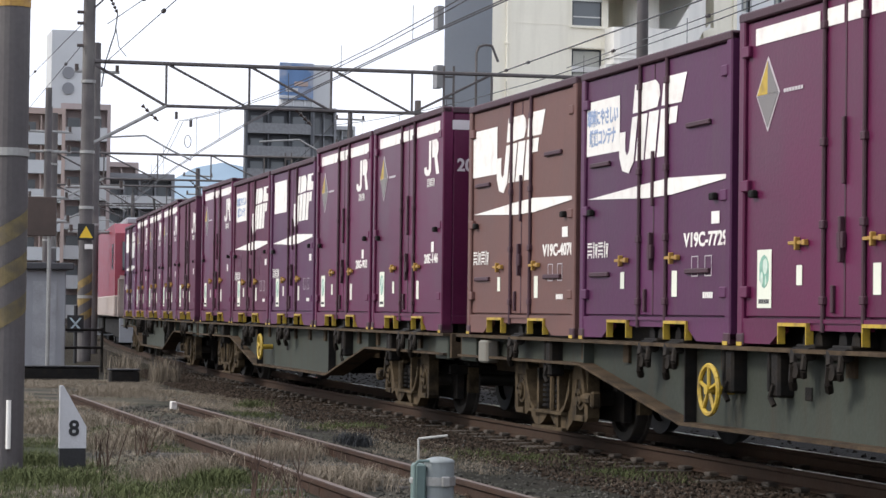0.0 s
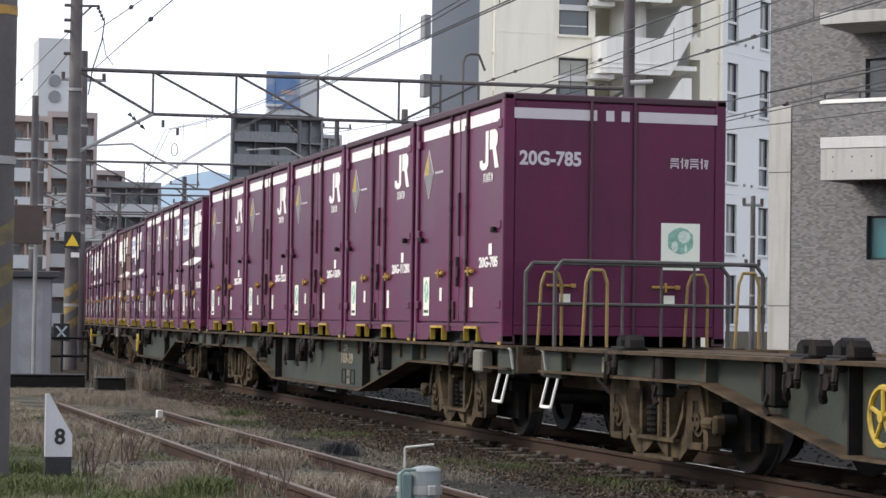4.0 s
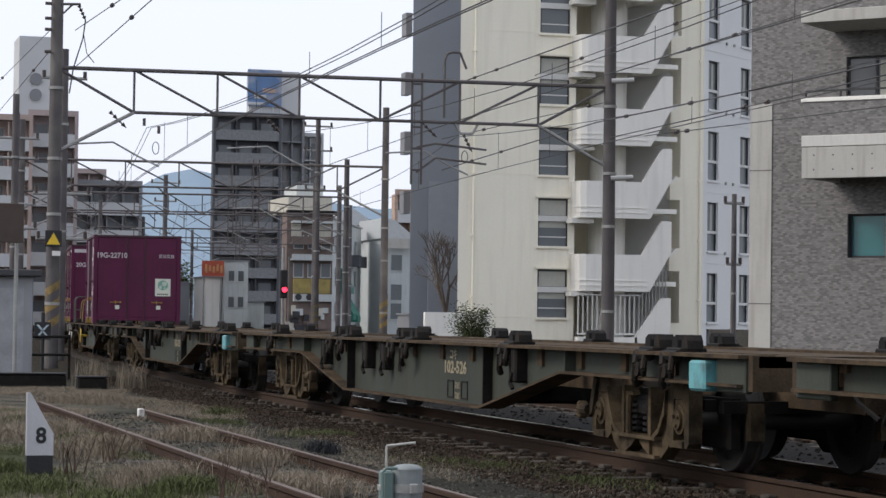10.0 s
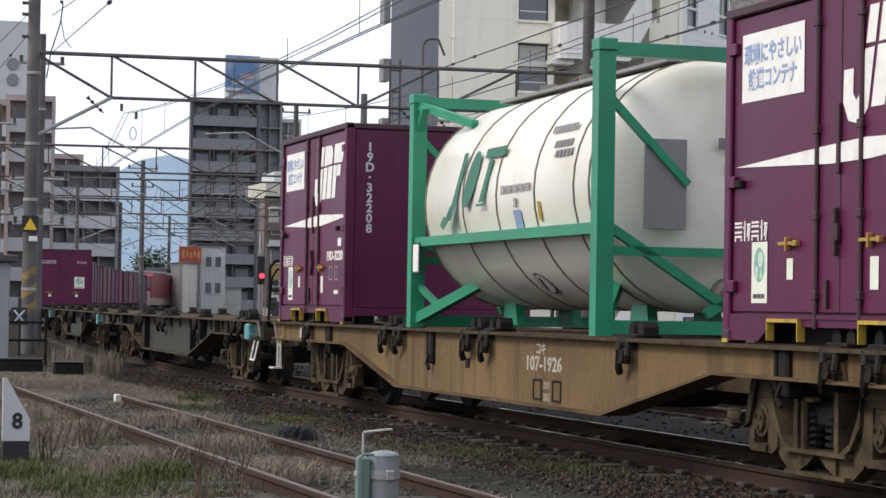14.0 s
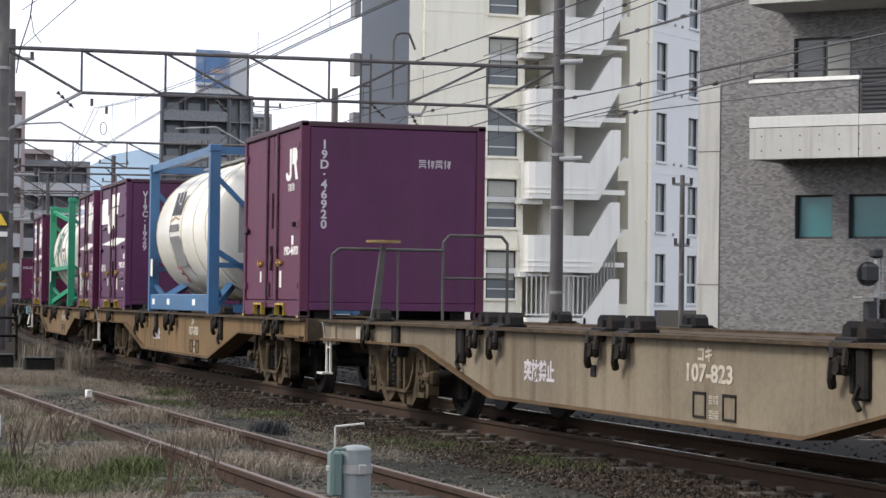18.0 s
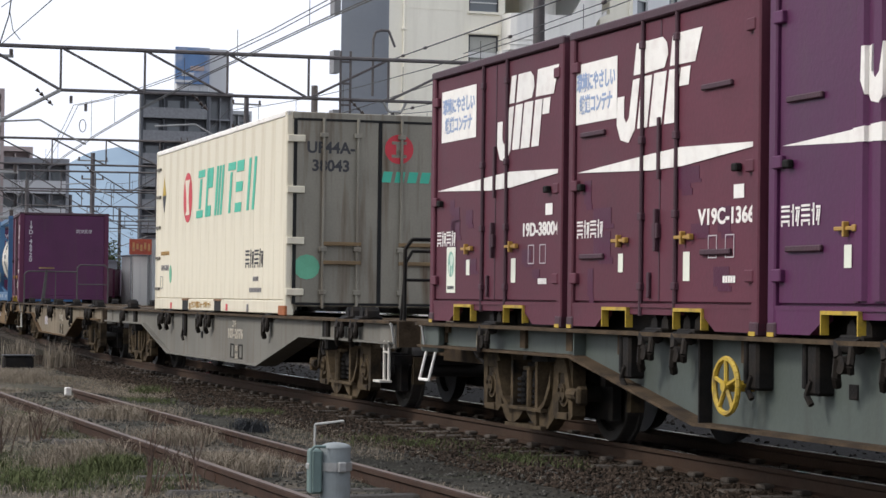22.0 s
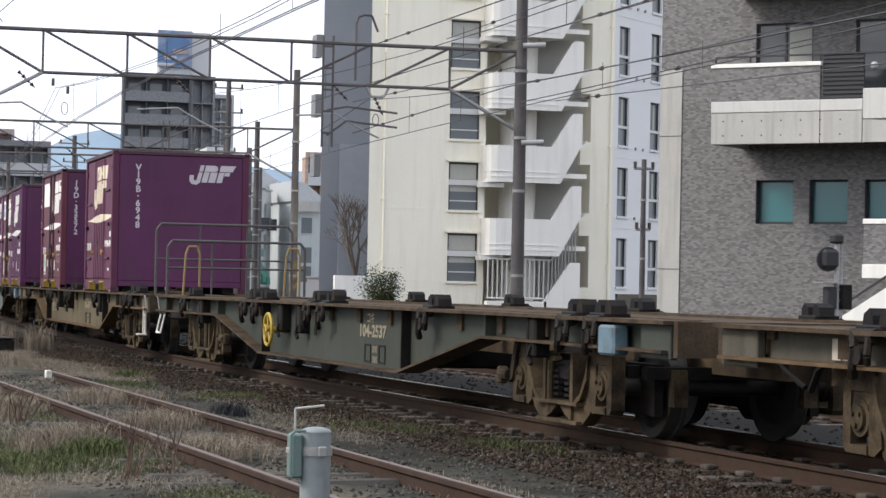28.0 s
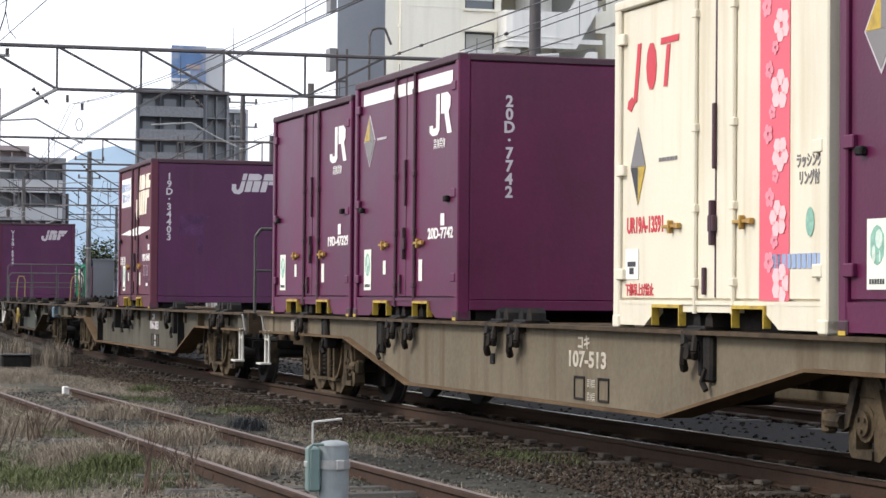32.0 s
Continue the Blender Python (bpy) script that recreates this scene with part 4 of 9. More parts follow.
def container12(i, slot, style, number, paint, label, ribs="door", h=2.5, eco=False, poster="text", end="num", end_logo="", shift=0.0):
    """A twelve-foot container on wagon i in one of its five places."""
    c = thing("freight_container", label, "container", "twelve-foot freight containers")
    container_shell(c, paint, h, ribs)
    Y = 1.199 if ribs == "door" else (1.232 if ribs == "full" else 1.2)
    if style == "flag":
        if poster:
            pv, pw, pz = (0.215, 1.15, 2.04) if number.startswith("19D") or not number else (0.15, 1.0, 1.97)
            mark(c, "poster", [quad(-0.46, 0.46, -0.235, 0.235)], "p", WHITE, side_at(v_at(pv), pz, Y, pw, 1.08), "white poster about rail containers" if poster == "text" else "blank white patch")
            if poster == "text":
                put("poster_text", writing("\u74b0\u5883\u306b\u3084\u3055\u3057\u3044\n\u9244\u9053\u30b3\u30f3\u30c6\u30ca", 0.135, STICKBLUE), c, "", side_at(v_at(pv), pz - 0.01, Y + 0.004, 0.9 * pw, 1.2))
        bx, bs = v_at(0.53 if number.startswith("19D") or not number else 0.28 if number.startswith("V19C") else 0.365 if ribs == "half" else 0.33), 1.0 if number.startswith("19D") or ribs == "half" else 1.04
        ink = AGEDWHITE if number in ("V19B-6948", "19D-34403") else WHITE
        if ribs in RIBS:
            put("big_mark", cached("big_mark|" + ribs + ink.name, ink, lambda: over_ribs(big_mark(), RIBS[ribs], bx, bs, 0.0, 0.032)), c, "white slanted company mark", side_at(bx, 1.60, 1.1975, bs, 1.0))
        else:
            mark(c, "big_mark", big_mark(), "b" + ink.name, ink, side_at(bx, 1.60, Y, bs, 1.0), "white slanted company mark")
        w = [(-L12 / 2 + 0.16, 0.0), (-0.1, -0.055), (0.5, -0.05), (L12 / 2 - 0.14, 0.025), (L12 / 2 - 0.14, 0.06), (0.45, 0.095), (-0.1, 0.075)]
        if ribs in RIBS:
            put("wedge_stripe", cached("wedge_stripe|" + ribs + ink.name, ink, lambda: over_ribs([w], RIBS[ribs], 0.0, 1.0, 0.0, 0.032)), c, "white tapered stripe", side_at(0, 1.31, 1.1975))
        else:
            mark(c, "wedge_stripe", [w], "w", WHITE, side_at(0, 1.31, Y + 0.003), "white tapered stripe")
        mark(c, "company_bars", print_bars(4, 0.60, 0.15), "c", WHITE, side_at(v_at(0.125), 0.83, Y))
        mark(c, "label_card", [quad(-0.085, 0.085, -0.05, 0.05)], "l", WHITE, side_at(v_at(0.9), 1.03, Y))
        if number:
            put("number_mark", writing(number, 0.165, WHITE), c, "white container number", side_at(v_at(0.84), 0.855, Y, 1.24, 0.98))
        if ribs == "door":
            mark(c, "rating_panel", panel_outline(0.075, 0.085, 0.008) , "r", GREYMARK, side_at(v_at(0.78), 0.64, Y))
            mark(c, "rating_panel", panel_outline(0.075, 0.085, 0.008), "r", GREYMARK, side_at(v_at(0.86), 0.64, Y))
        mark(c, "weight_bars", bars(5, 0.22, 0.05), "wb", WHITE, side_at(v_at(0.86), 0.40, Y))
        if number.startswith("V"):
            for v, z in ((0.14, 1.62), (0.80, 1.82), (0.14, 0.6), (0.80, 0.6)):
                put("vent", cached("vent", PURPLE_DARK, lambda: slab(-0.26, 0.26, 0, 0.03, -0.022, 0.022, 0.008)), c, "narrow ventilator", pose(v_at(v), Y - 0.004, z))
    else:
        if style == "band":
            for a, b in ((0.076, 0.395), (0.43, 0.505), (0.522, 0.592), (0.625, 0.93)):
                mark(c, "white_band", [quad(-(b - a) / 2 * L12, (b - a) / 2 * L12, -0.065, 0.065)], "%.3f" % (b - a), WHITE, side_at(v_at((a + b) / 2), 2.40, Y), "white band under the roof")
        d = 0.26
        if style != "plain":
            mark(c, "diamond_rim", [[(-0.222, 0), (0, -d - 0.03), (0.222, 0), (0, d + 0.03)]], "d", GREYMARK, side_at(v_at(0.14), 1.94, Y - 0.002), "thin pale rim of a warning diamond")
            mark(c, "diamond_yellow", [[(0, 0), (0, d), (-0.2, 0)]], "d", YELLOW, side_at(v_at(0.14), 1.94, Y + 0.002), "yellow half of a warning diamond")
            mark(c, "diamond_grey", [[(0.0, 0.0), (0.2, 0), (0, d)], [(-0.2, -0.004), (0, -d), (0.2, -0.004)]], "d", GREYPRINT, side_at(v_at(0.14), 1.94, Y + 0.002), "grey half of a warning diamond")
            mark(c, "diamond_bars", bars(7, 0.36, 0.028), "db", GREYMARK, side_at(v_at(0.27), 1.94, Y))
        mark(c, "hook_mark", hook_mark(), "h", WHITE, side_at(v_at(0.73), 1.85 if h > 2.55 else 1.78, Y, 0.78, 0.41), "white company mark")
        mark(c, "company_bars", print_bars(4, 0.38, 0.10), "cs", WHITE, side_at(v_at(0.82), 1.765 if h > 2.55 else 1.69, Y))
        mark(c, "label_card", [quad(-0.06, 0.06, -0.06, 0.06)], "ls", WHITE, side_at(v_at(0.85), 1.0, Y))
        if number:
            put("number_mark", writing(number, 0.165, WHITE), c, "white container number", side_at(v_at(0.83), 0.86, Y, 1.22, 0.9))
    mark(c, "tare_card", [quad(-0.05, 0.05, -0.075, 0.075)], "t", STICKER, side_at(v_at(0.305), 0.54, Y))
    mark(c, "tare_card", [quad(-0.06, 0.06, -0.11, 0.11)], "t2", STICKER, side_at(v_at(0.655), 0.50, Y))
    put("lifting_eye", cached("lifting_eye", BLACKSTEEL, lambda: slab(-0.045, 0.045, 0, 0.05, -0.03, 0.03, 0.01)), c, "", pose(v_at(0.08), Y, 1.18))
    put("lifting_eye", cached("lifting_eye", BLACKSTEEL, lambda: slab(-0.045, 0.045, 0, 0.05, -0.03, 0.03, 0.01)), c, "", pose(v_at(0.90), Y, 1.2))
    for sx in (-1, 1):
        put("corner_mark", cached("corner_mark", YELLOW, lambda: slab(-0.05, 0.05, 1.23, 1.236, 0.0, 0.03)), c, "", pose(sx * (L12 / 2 - 0.07), 0, 0))
    if paint in (PURPLE_OLD, RUSTPURPLE) and style == "flag":
        rp = random.Random(number)
        for k in range(9):
            w, hh, vx = rp.uniform(0.06, 0.2), rp.uniform(0.03, 0.13), rp.choice((rp.uniform(0.06, 0.36), rp.uniform(0.62, 0.92)))
            mark(c, "paint_patch", [quad(-w, w, -hh, hh), quad(-w * 0.4, w * 1.3, -hh * 1.5, -hh)], "%s%d" % (number, k), TOUCHUP, side_at(v_at(vx), rp.uniform(0.35, 1.2), Y - 0.0015), "darker touched-up paint", 0.002)
    if eco:
        eco_sticker(c, side_at(v_at(0.165 if style == "flag" else 0.13), 0.52, Y))
    xe = -L12 / 2 - 0.003
    if end == "num":
        put("end_number", writing(number.replace("-", "\u00b7"), 0.155, GREYMARK, True), c, "grey upright container number", end_at(0.70 if number[:3] in ("19G", "20D") else 0.92 if number[:3] == "19D" else 0.77 if number[:4] == "V19B" else 0.86, 1.70, xe))
    elif end:
        put("end_number", writing(end, 0.2, GREYMARK), c, "grey container number", end_at(0.72, 1.93, xe, 0.95))
        if style == "band":
            for a, b in ((1.12, 0.22), (0.12, 0.03), (-0.05, -0.14), (-0.24, -1.12)):
                mark(c, "end_band", [quad(-(a - b) / 2, (a - b) / 2, -0.055, 0.055)], "%.3f" % (a - b), GREYMARK, end_at((a + b) / 2, 2.40, xe))
        mark(c, "end_bars", print_bars(4, 0.44, 0.11), "eb", GREYMARK, end_at(-0.82, 1.93, xe))
        eco_sticker(c, end_at(-0.72, 1.05, xe, 1.6, 1.1))
        for y in (0.28, -0.2):
            put("end_rod", cached("end_rod|%.2f" % h, PURPLE_DARK, lambda: rod(bmesh.new(), (0, 0, 0.12), (0, 0, h - 0.05), 0.018, 8)), c, "", pose(xe - 0.012, y, 0))
        for y in (0.6, -0.55):
            put("end_latch", cached("end_latch", ORANGE, latch_mesh), c, "", pose(xe, y, 0.62, 0, 0, 90))
            mark(c, "end_card", [quad(-0.06, 0.06, -0.055, 0.055)], "ec", STICKER, end_at(y - 0.05, 0.48, xe))
    if end_logo:
        if end_logo == "big":
            mark(c, "end_mark", big_mark(), "b", GREYMARK, end_at(-0.15, 1.98, xe, 0.53, 0.45), "grey slanted company mark")
            if number == "19D-34403":
                mark(c, "rub_patch", [[(-0.2, -0.17), (0.19, -0.2), (0.24, 0.08), (0.33, 0.13), (0.1, 0.16), (-0.18, 0.14)], [(0.12, -0.5), (0.2, -0.52), (0.22, -0.2), (0.14, -0.2)]], "r", RUBBED, end_at(0.55, 1.42, xe + 0.001), "dull rubbed paint", 0.002)
        else:
            mark(c, "end_bars", print_bars(4, 0.44, 0.11), "eb", GREYMARK, end_at(-0.55, 2.0, xe))
    front = wagon_mid(i) - 9.59 + (slot - 1) * 3.84 + LOADSHIFT.get(i, 0.0)
    MOVERS.append((c, wagon_mid(i), Matrix.Translation((wagon_mid(i) - (front + shift + 0.0125 + L12 / 2), 0, 1.0))))
    return c


JRP = "purple freight container with white roof band and company mark"
JRFP = "purple freight container with slanted white mark and stripe"
# loads, wagon by wagon from the locomotive
container12(-3, 1, "flag", "", VIOLET, JRFP, poster="blank")
for k in (2, 3, 4):
    container12(-3, k, "band", "", PURPLE, JRP, h=2.6, eco=True, end="")
container12(-3, 5, "plain", "", PURPLE_OLD, "faded purple freight container with a plain top", eco=True, end="")
container12(-2, 1, "band", "", PURPLE, JRP, h=2.6, eco=True, end="")
container12(-2, 2, "flag", "", PURPLE_OLD, JRFP + ", slightly faded", eco=True, end="")
container12(-2, 3, "flag", "", VIOLET, JRFP, eco=True, poster="blank", end="")
container12(-2, 4, "band", "20G-903", PURPLE, JRP, h=2.6, eco=True, end="")
container12(-2, 5, "band", "20E-146", PURPLE, JRP, h=2.6, eco=True, end="20G-146")
container12(-1, 1, "flag", "V19C-4070", BROWN, "faded brown ventilated freight container with a blank white patch", poster="blank", end="")
container12(-1, 2, "flag", "V19C-7729", VIOLET, "purple ventilated freight container with a white poster", end="")
container12(-1, 3, "band", "20G-530", PURPLE, JRP, h=2.6, eco=True, end="")
container12(-1, 4, "band", "20G-250", PURPLE, JRP, h=2.6, eco=True, end="")
container12(-1, 5, "flag", "19D-30375", PURPLE, JRFP + ", poster", eco=True, end="num")
for k, n in ((1, "20G-890"), (2, "20G-12220"), (3, "20G-10094"), (4, "20G-11280"), (5, "20G-785")):
    container12(0, k, "band", n, PURPLE, JRP, h=2.6, eco=True, end=n if k == 5 else "")
container12(1, 3, "plain", "19G-22710", PURPLE, "purple freight container standing alone, small white company mark", eco=True, end="19G-22710")
container12(5, 1, "flag", "19D-32208", PURPLE, JRFP + ", poster", eco=True)
container12(5, 5, "flag", "19D-22082", PURPLE, JRFP + ", poster", eco=True)
container12(6, 1, "flag", "V19C-1929", VIOLET, "purple ventilated freight container with a blank white patch", poster="blank")
container12(6, 5, "plain", "19D-46920", PURPLE_OLD, "dull purple freight container with a small white mark", end_logo="bars")
container12(9, 1, "flag", "19D-38004", RUSTPURPLE, "worn purple freight container with a white poster", eco=True, end="")
container12(9, 2, "flag", "V19C-1366", RUSTPURPLE, "worn purple ventilated freight container with a white poster", end="")
container12(9, 3, "flag", "V19B-6691", VIOLET, "violet ventilated freight container with corrugated doors", ribs="half", poster="", end="")
container12(9, 4, "flag", "19D-34867", RUSTPURPLE, "worn purple freight container with a white poster", eco=True, end="")
container12(9, 5, "flag", "19G-16993", VIOLET, "violet corrugated freight container", ribs="full", poster="", end_logo="big")
container12(10, 2, "flag", "19D-32572", RUSTPURPLE, "worn purple freight container with a blank white patch", poster="blank", eco=True, end_logo="big")
container12(10, 4, "flag", "V19B-6948", PURPLE_OLD, "patched purple ventilated freight container with corrugated doors", ribs="half", poster="", end_logo="big")
container12(12, 3, "flag", "19D-34403", RUSTPURPLE, "worn purple freight container with a white poster", eco=True, end_logo="big")
container12(13, 1, "plain", "19D-47329", PURPLE, "purple steel freight container with a small white mark", eco=True, end="")
container12(13, 2, "band", "20D-7742", PURPLE, JRP, h=2.6, eco=True)
container12(13, 5, "band", "", PURPLE, JRP, h=2.6, eco=True, end="")

# ---- special loads ----
TANKWHITE = mat("tank_white", (0.74, 0.71, 0.63), 0.32, vary=0.07, scale=0.8, bump=0.03, dirt=(0.44, 0.39, 0.28), dirt_amount=0.5, dirt_scale=1.0)
TANKGREEN = mat("tank_frame_green", (0.015, 0.24, 0.125), 0.45, vary=0.15, bump=0.05, dirt=(0.03, 0.12, 0.08), dirt_amount=0.5)
TANKBLUE = mat("tank_frame_blue", (0.035, 0.115, 0.24), 0.45, vary=0.15, bump=0.05, dirt=(0.05, 0.08, 0.12), dirt_amount=0.5)
GREYBOARD = mat("grey_board", (0.20, 0.20, 0.20), 0.6, vary=0.1)


SEAM = mat("grimy_seam", (0.20, 0.17, 0.13), 0.7, vary=0.4, scale=5)


def tank_shell(r, l):
    """A lying tank with dished ends, its axis along x."""
    bm = bmesh.new()
    n = 40
    prof = [(-l / 2, 0.02), (-l / 2 + 0.04, r * 0.5), (-l / 2 + 0.10, r * 0.8), (-l / 2 + 0.17, r * 0.94), (-l / 2 + 0.26, r),
            (l / 2 - 0.26, r), (l / 2 - 0.17, r * 0.94), (l / 2 - 0.10, r * 0.8), (l / 2 - 0.04, r * 0.5), (l / 2, 0.02)]
    rings = [[bm.verts.new((x, rr * math.cos(2 * math.pi * i / n), rr * math.sin(2 * math.pi * i / n))) for i in range(n)] for x, rr in prof]
    for a, b in zip(rings, rings[1:]):
        for i in range(n):
            bm.faces.new((a[i], a[(i + 1) % n], b[(i + 1) % n], b[i]))
    bm.faces.new(rings[0])
    bm.faces.new(rings[-1][::-1])
    return bm


def hoop(r, w):
    bm = bmesh.new()
    wheel_ring(bm, (0, 0, 0), r - 0.01, r + 0.012, -w, w, 40)
    for v in bm.verts:
        v.co = Vector((v.co.y, v.co.x, v.co.z))
    return bm


def on_tank(r, x, ang, m):
    """A flat mark's plane laid against the near side of the tank, ang degrees over its middle."""
    a = radians(ang)
    n = Vector((0, math.cos(a), math.sin(a)))
    u = Vector((0, -math.sin(a), math.cos(a)))
    p = n * (r + 0.008)
    return Matrix(((-1, 0, 0, x), (0, u.y, n.y, p.y), (0, u.z, n.z, p.z), (0, 0, 0, 1)))


def tank_container(i, colour, label, style):
    c = thing("tank_container", label, "tank container", "tank containers")
    L, H = 6.058, 2.6
    r, zc = 1.14, 1.36
    up = Matrix.Translation((0, 0, zc))
    sh = put("tank", cached("tank", TANKWHITE, lambda: tank_shell(r, 5.75), True), c, "white insulated tank shell", up)
    for x in (-2.6, -2.2, -1.1, 0.07, 1.21, 2.6):
        put("seam_band", cached("seam_band|" + style, SEAM if style == "green" else CREAM, lambda: hoop(r, 0.012)), sh, "", Matrix.Translation((x, 0, 0)))

    def beam(a, b, w=0.07):
        bm = bmesh.new()
        a, b = Vector(a), Vector(b)
        d = b - a
        q = d.to_track_quat("Z", "Y").to_matrix().to_4x4()
        bmesh.ops.create_cube(bm, size=1, matrix=Matrix.Translation((a + b) / 2) @ q @ Matrix.Diagonal((w * 2, w * 2, d.length, 1)))
        return bm
    X, Y = L / 2 - 0.08, 1.14
    for sx in (-1, 1):
        for sy in (-1, 1):
            part("frame_post", beam((sx * X, sy * Y, 0), (sx * X, sy * Y, H), 0.08), colour, c)
            part("corner_casting", slab(sx * X - 0.1, sx * X + 0.1, sy * Y - 0.09, sy * Y + 0.09, H - 0.1, H + 0.01, 0.01), colour, c)
            part("brace", beam((sx * X, sy * Y, 0.08), (sx * (X - 1.0), sy * 0.58, 0.55), 0.055), colour, c)
            part("brace", beam((sx * X, sy * Y, 0.50), (sx * (X - 0.34), sy * (Y - 0.18), 0.24), 0.032), colour, c)
            part("end_brace", beam((sx * X, sy * Y, H - 0.45), (sx * X, sy * (Y - 0.8), H - 1.25), 0.035), colour, c)
            part("end_brace", beam((sx * X, sy * Y, 1.0), (sx * X, -sy * 0.15, 0.2), 0.04), colour, c)
            if style == "green":
                part("brace", beam((sx * X, sy * Y, 2.15), (sx * (X - 0.25), sy * Y, 2.45), 0.035), colour, c)
                part("brace", beam((sx * (X - 0.05), sy * Y, H - 0.12), (sx * (X - 1.0), sy * (Y - 0.35), H - 0.38), 0.045), colour, c)
        part("end_rail", beam((sx * X, -Y, H - 0.08), (sx * X, Y, H - 0.08), 0.06), colour, c)
        part("end_rail", beam((sx * X, -Y, 0.08), (sx * X, Y, 0.08), 0.06), colour, c)
        part("end_rail", beam((sx * X, -Y, 0.75), (sx * X, Y, 0.75), 0.04), colour, c)
    for sy in (-1, 1):
        if style == "green":
            part("side_rail", beam((-X, sy * Y, 0.95), (X, sy * Y, 0.95), 0.05), colour, c)
        else:
            part("side_rail", slab(-X, X, sy * Y - 0.06, sy * Y + 0.06, 0.03, 0.30, 0.01), colour, c)
            part("side_rail", beam((-X, sy * Y, H - 0.07), (X, sy * Y, H - 0.07), 0.06), colour, c)
    part("walkway", slab(-X + 0.5, X - 0.5, -0.35, 0.35, H - 0.10, H - 0.07), GREYBOARD, c, "grey walkway along the top")
    for x in (-1.6, 0.2, 1.4):
        part("manway", rod(bmesh.new(), (x, 0, zc + r - 0.05), (x, 0, zc + r + 0.12), 0.22, 18), GREYTAN, c)
    for x in (-1.9, 1.9):
        for sy in (-1, 1):
            part("saddle", prism(bmesh.new(), [(x - 0.25, 0.05), (x + 0.25, 0.05), (x + 0.12, 0.55), (x - 0.12, 0.55)], sy * 0.32 - 0.05, sy * 0.32 + 0.05), colour, c)
    part("data_board", slab(-2.955, -2.94, 0.35, 0.75, 0.95, 1.75, 0.003), GREYBOARD, c, "grey data board on the end")
    part("discharge_valve", rod(bmesh.new(), (-2.95, -0.1, 0.35), (-2.7, -0.1, 0.42), 0.13, 14), GREYTAN, c)
    if style == "green":
        tone = mat("dark_green_print", (0.012, 0.12, 0.07), 0.55, vary=0.1, bump=0)
        ring = [[(0.19 * math.cos(a) + 0.09 * math.sin(a), 0.30 * math.sin(a)) for a in [k * 0.4189 for k in range(15)]]]
        mark(c, "company_shape", [slant(-0.50, -0.36, -0.42, 0.30, 0.3), [(-0.86, -0.46), (-0.72, -0.52), (-0.60, -0.44), (-0.52, -0.30), (-0.62, -0.26), (-0.70, -0.38), (-0.80, -0.37)]] + ring +
             [slant(0.28, 0.92, 0.20, 0.30, 0.3), slant(0.45, 0.59, -0.26, 0.185, 0.3), slant(0.40, 0.64, -0.30, -0.275, 0.3)], "j", tone, up @ on_tank(r, 0.93, 10, 0), "dark green company mark")
        for k, (w, z) in enumerate(((0.7, 0.28), (0.5, 0.12), (0.5, 0.02))):
            mark(c, "print_line", bars(9 - 2 * k, w, 0.07), "g%d" % k, GREYPRINT, up @ on_tank(r, -1.64, 20, 0) @ Matrix.Translation((0.1 * k, z - 0.1, 0)))
        mark(c, "print_line", print_bars(10, 0.95, 0.09), "g5", GREYPRINT, up @ on_tank(r, -0.55, 2, 0))
        mark(c, "print_line", print_bars(2, 0.14, 0.1), "g6", GREYPRINT, up @ on_tank(r, -0.55, -5, 0))
        mark(c, "hazard_card", [quad(-0.11, 0.11, -0.13, 0.13)], "h", STICKBLUE, up @ on_tank(r, -0.58, -15, 0))
        mark(c, "hazard_card", [quad(-0.045, 0.045, -0.09, 0.09)], "y", YELLOW, up @ on_tank(r, -1.24, -10, 0))
        mark(c, "warning_ring", [[(0.16 * math.cos(k * 0.3927), 0.16 * math.sin(k * 0.3927)) for k in range(16)]], "gr", DARKPRINT, up @ on_tank(r, -0.32, -50, 0), "dark ringed warning mark")
        mark(c, "warning_inner", [[(0.135 * math.cos(k * 0.3927), 0.135 * math.sin(k * 0.3927)) for k in range(16)]], "gi", TANKWHITE, up @ on_tank(r + 0.002, -0.32, -50, 0))
        mark(c, "warning_sign", [slant(-0.08, -0.02, -0.09, 0.09, 0.5)], "gw", DARKPRINT, up @ on_tank(r + 0.004, -0.32, -50, 0))
    else:
        mark(c, "company_shape", [slant(-0.42, -0.16, 0, 0.4, 0.15), slant(-0.08, 0.18, 0, 0.18, 0.15), slant(-0.08, 0.18, 0.22, 0.4, 0.15), slant(0.26, 0.46, 0.0, 0.4, 0.15)],
             "n", DARKPRINT, up @ on_tank(r, 0.75, 14, 0), "dark company mark")
        mark(c, "company_arc", [[(-0.45, -0.08), (0, -0.02), (0.42, -0.07), (0.42, -0.10), (0, -0.05), (-0.45, -0.11)]], "a", ORANGE, up @ on_tank(r, 0.75, 14, 0))
        mark(c, "company_bars", bars(11, 0.95, 0.12), "nb", GREYPRINT, up @ on_tank(r, 0.75, 3, 0))
        mark(c, "grey_plate", [quad(-0.48, 0.48, -0.26, 0.26)], "gp", GREYBOARD, up @ on_tank(r, 0.55, -17, 0), "grey plate on the tank")
        mark(c, "warning_ring", [[(0.17 * math.cos(k * 0.3927), 0.17 * math.sin(k * 0.3927)) for k in range(16)]], "wr", REDPRINT, up @ on_tank(r, 1.15, -38, 0), "red ringed warning mark")
        mark(c, "warning_inner", [[(0.13 * math.cos(k * 0.3927), 0.13 * math.sin(k * 0.3927)) for k in range(16)]], "wi", TANKWHITE, up @ on_tank(r + 0.002, 1.15, -38, 0))
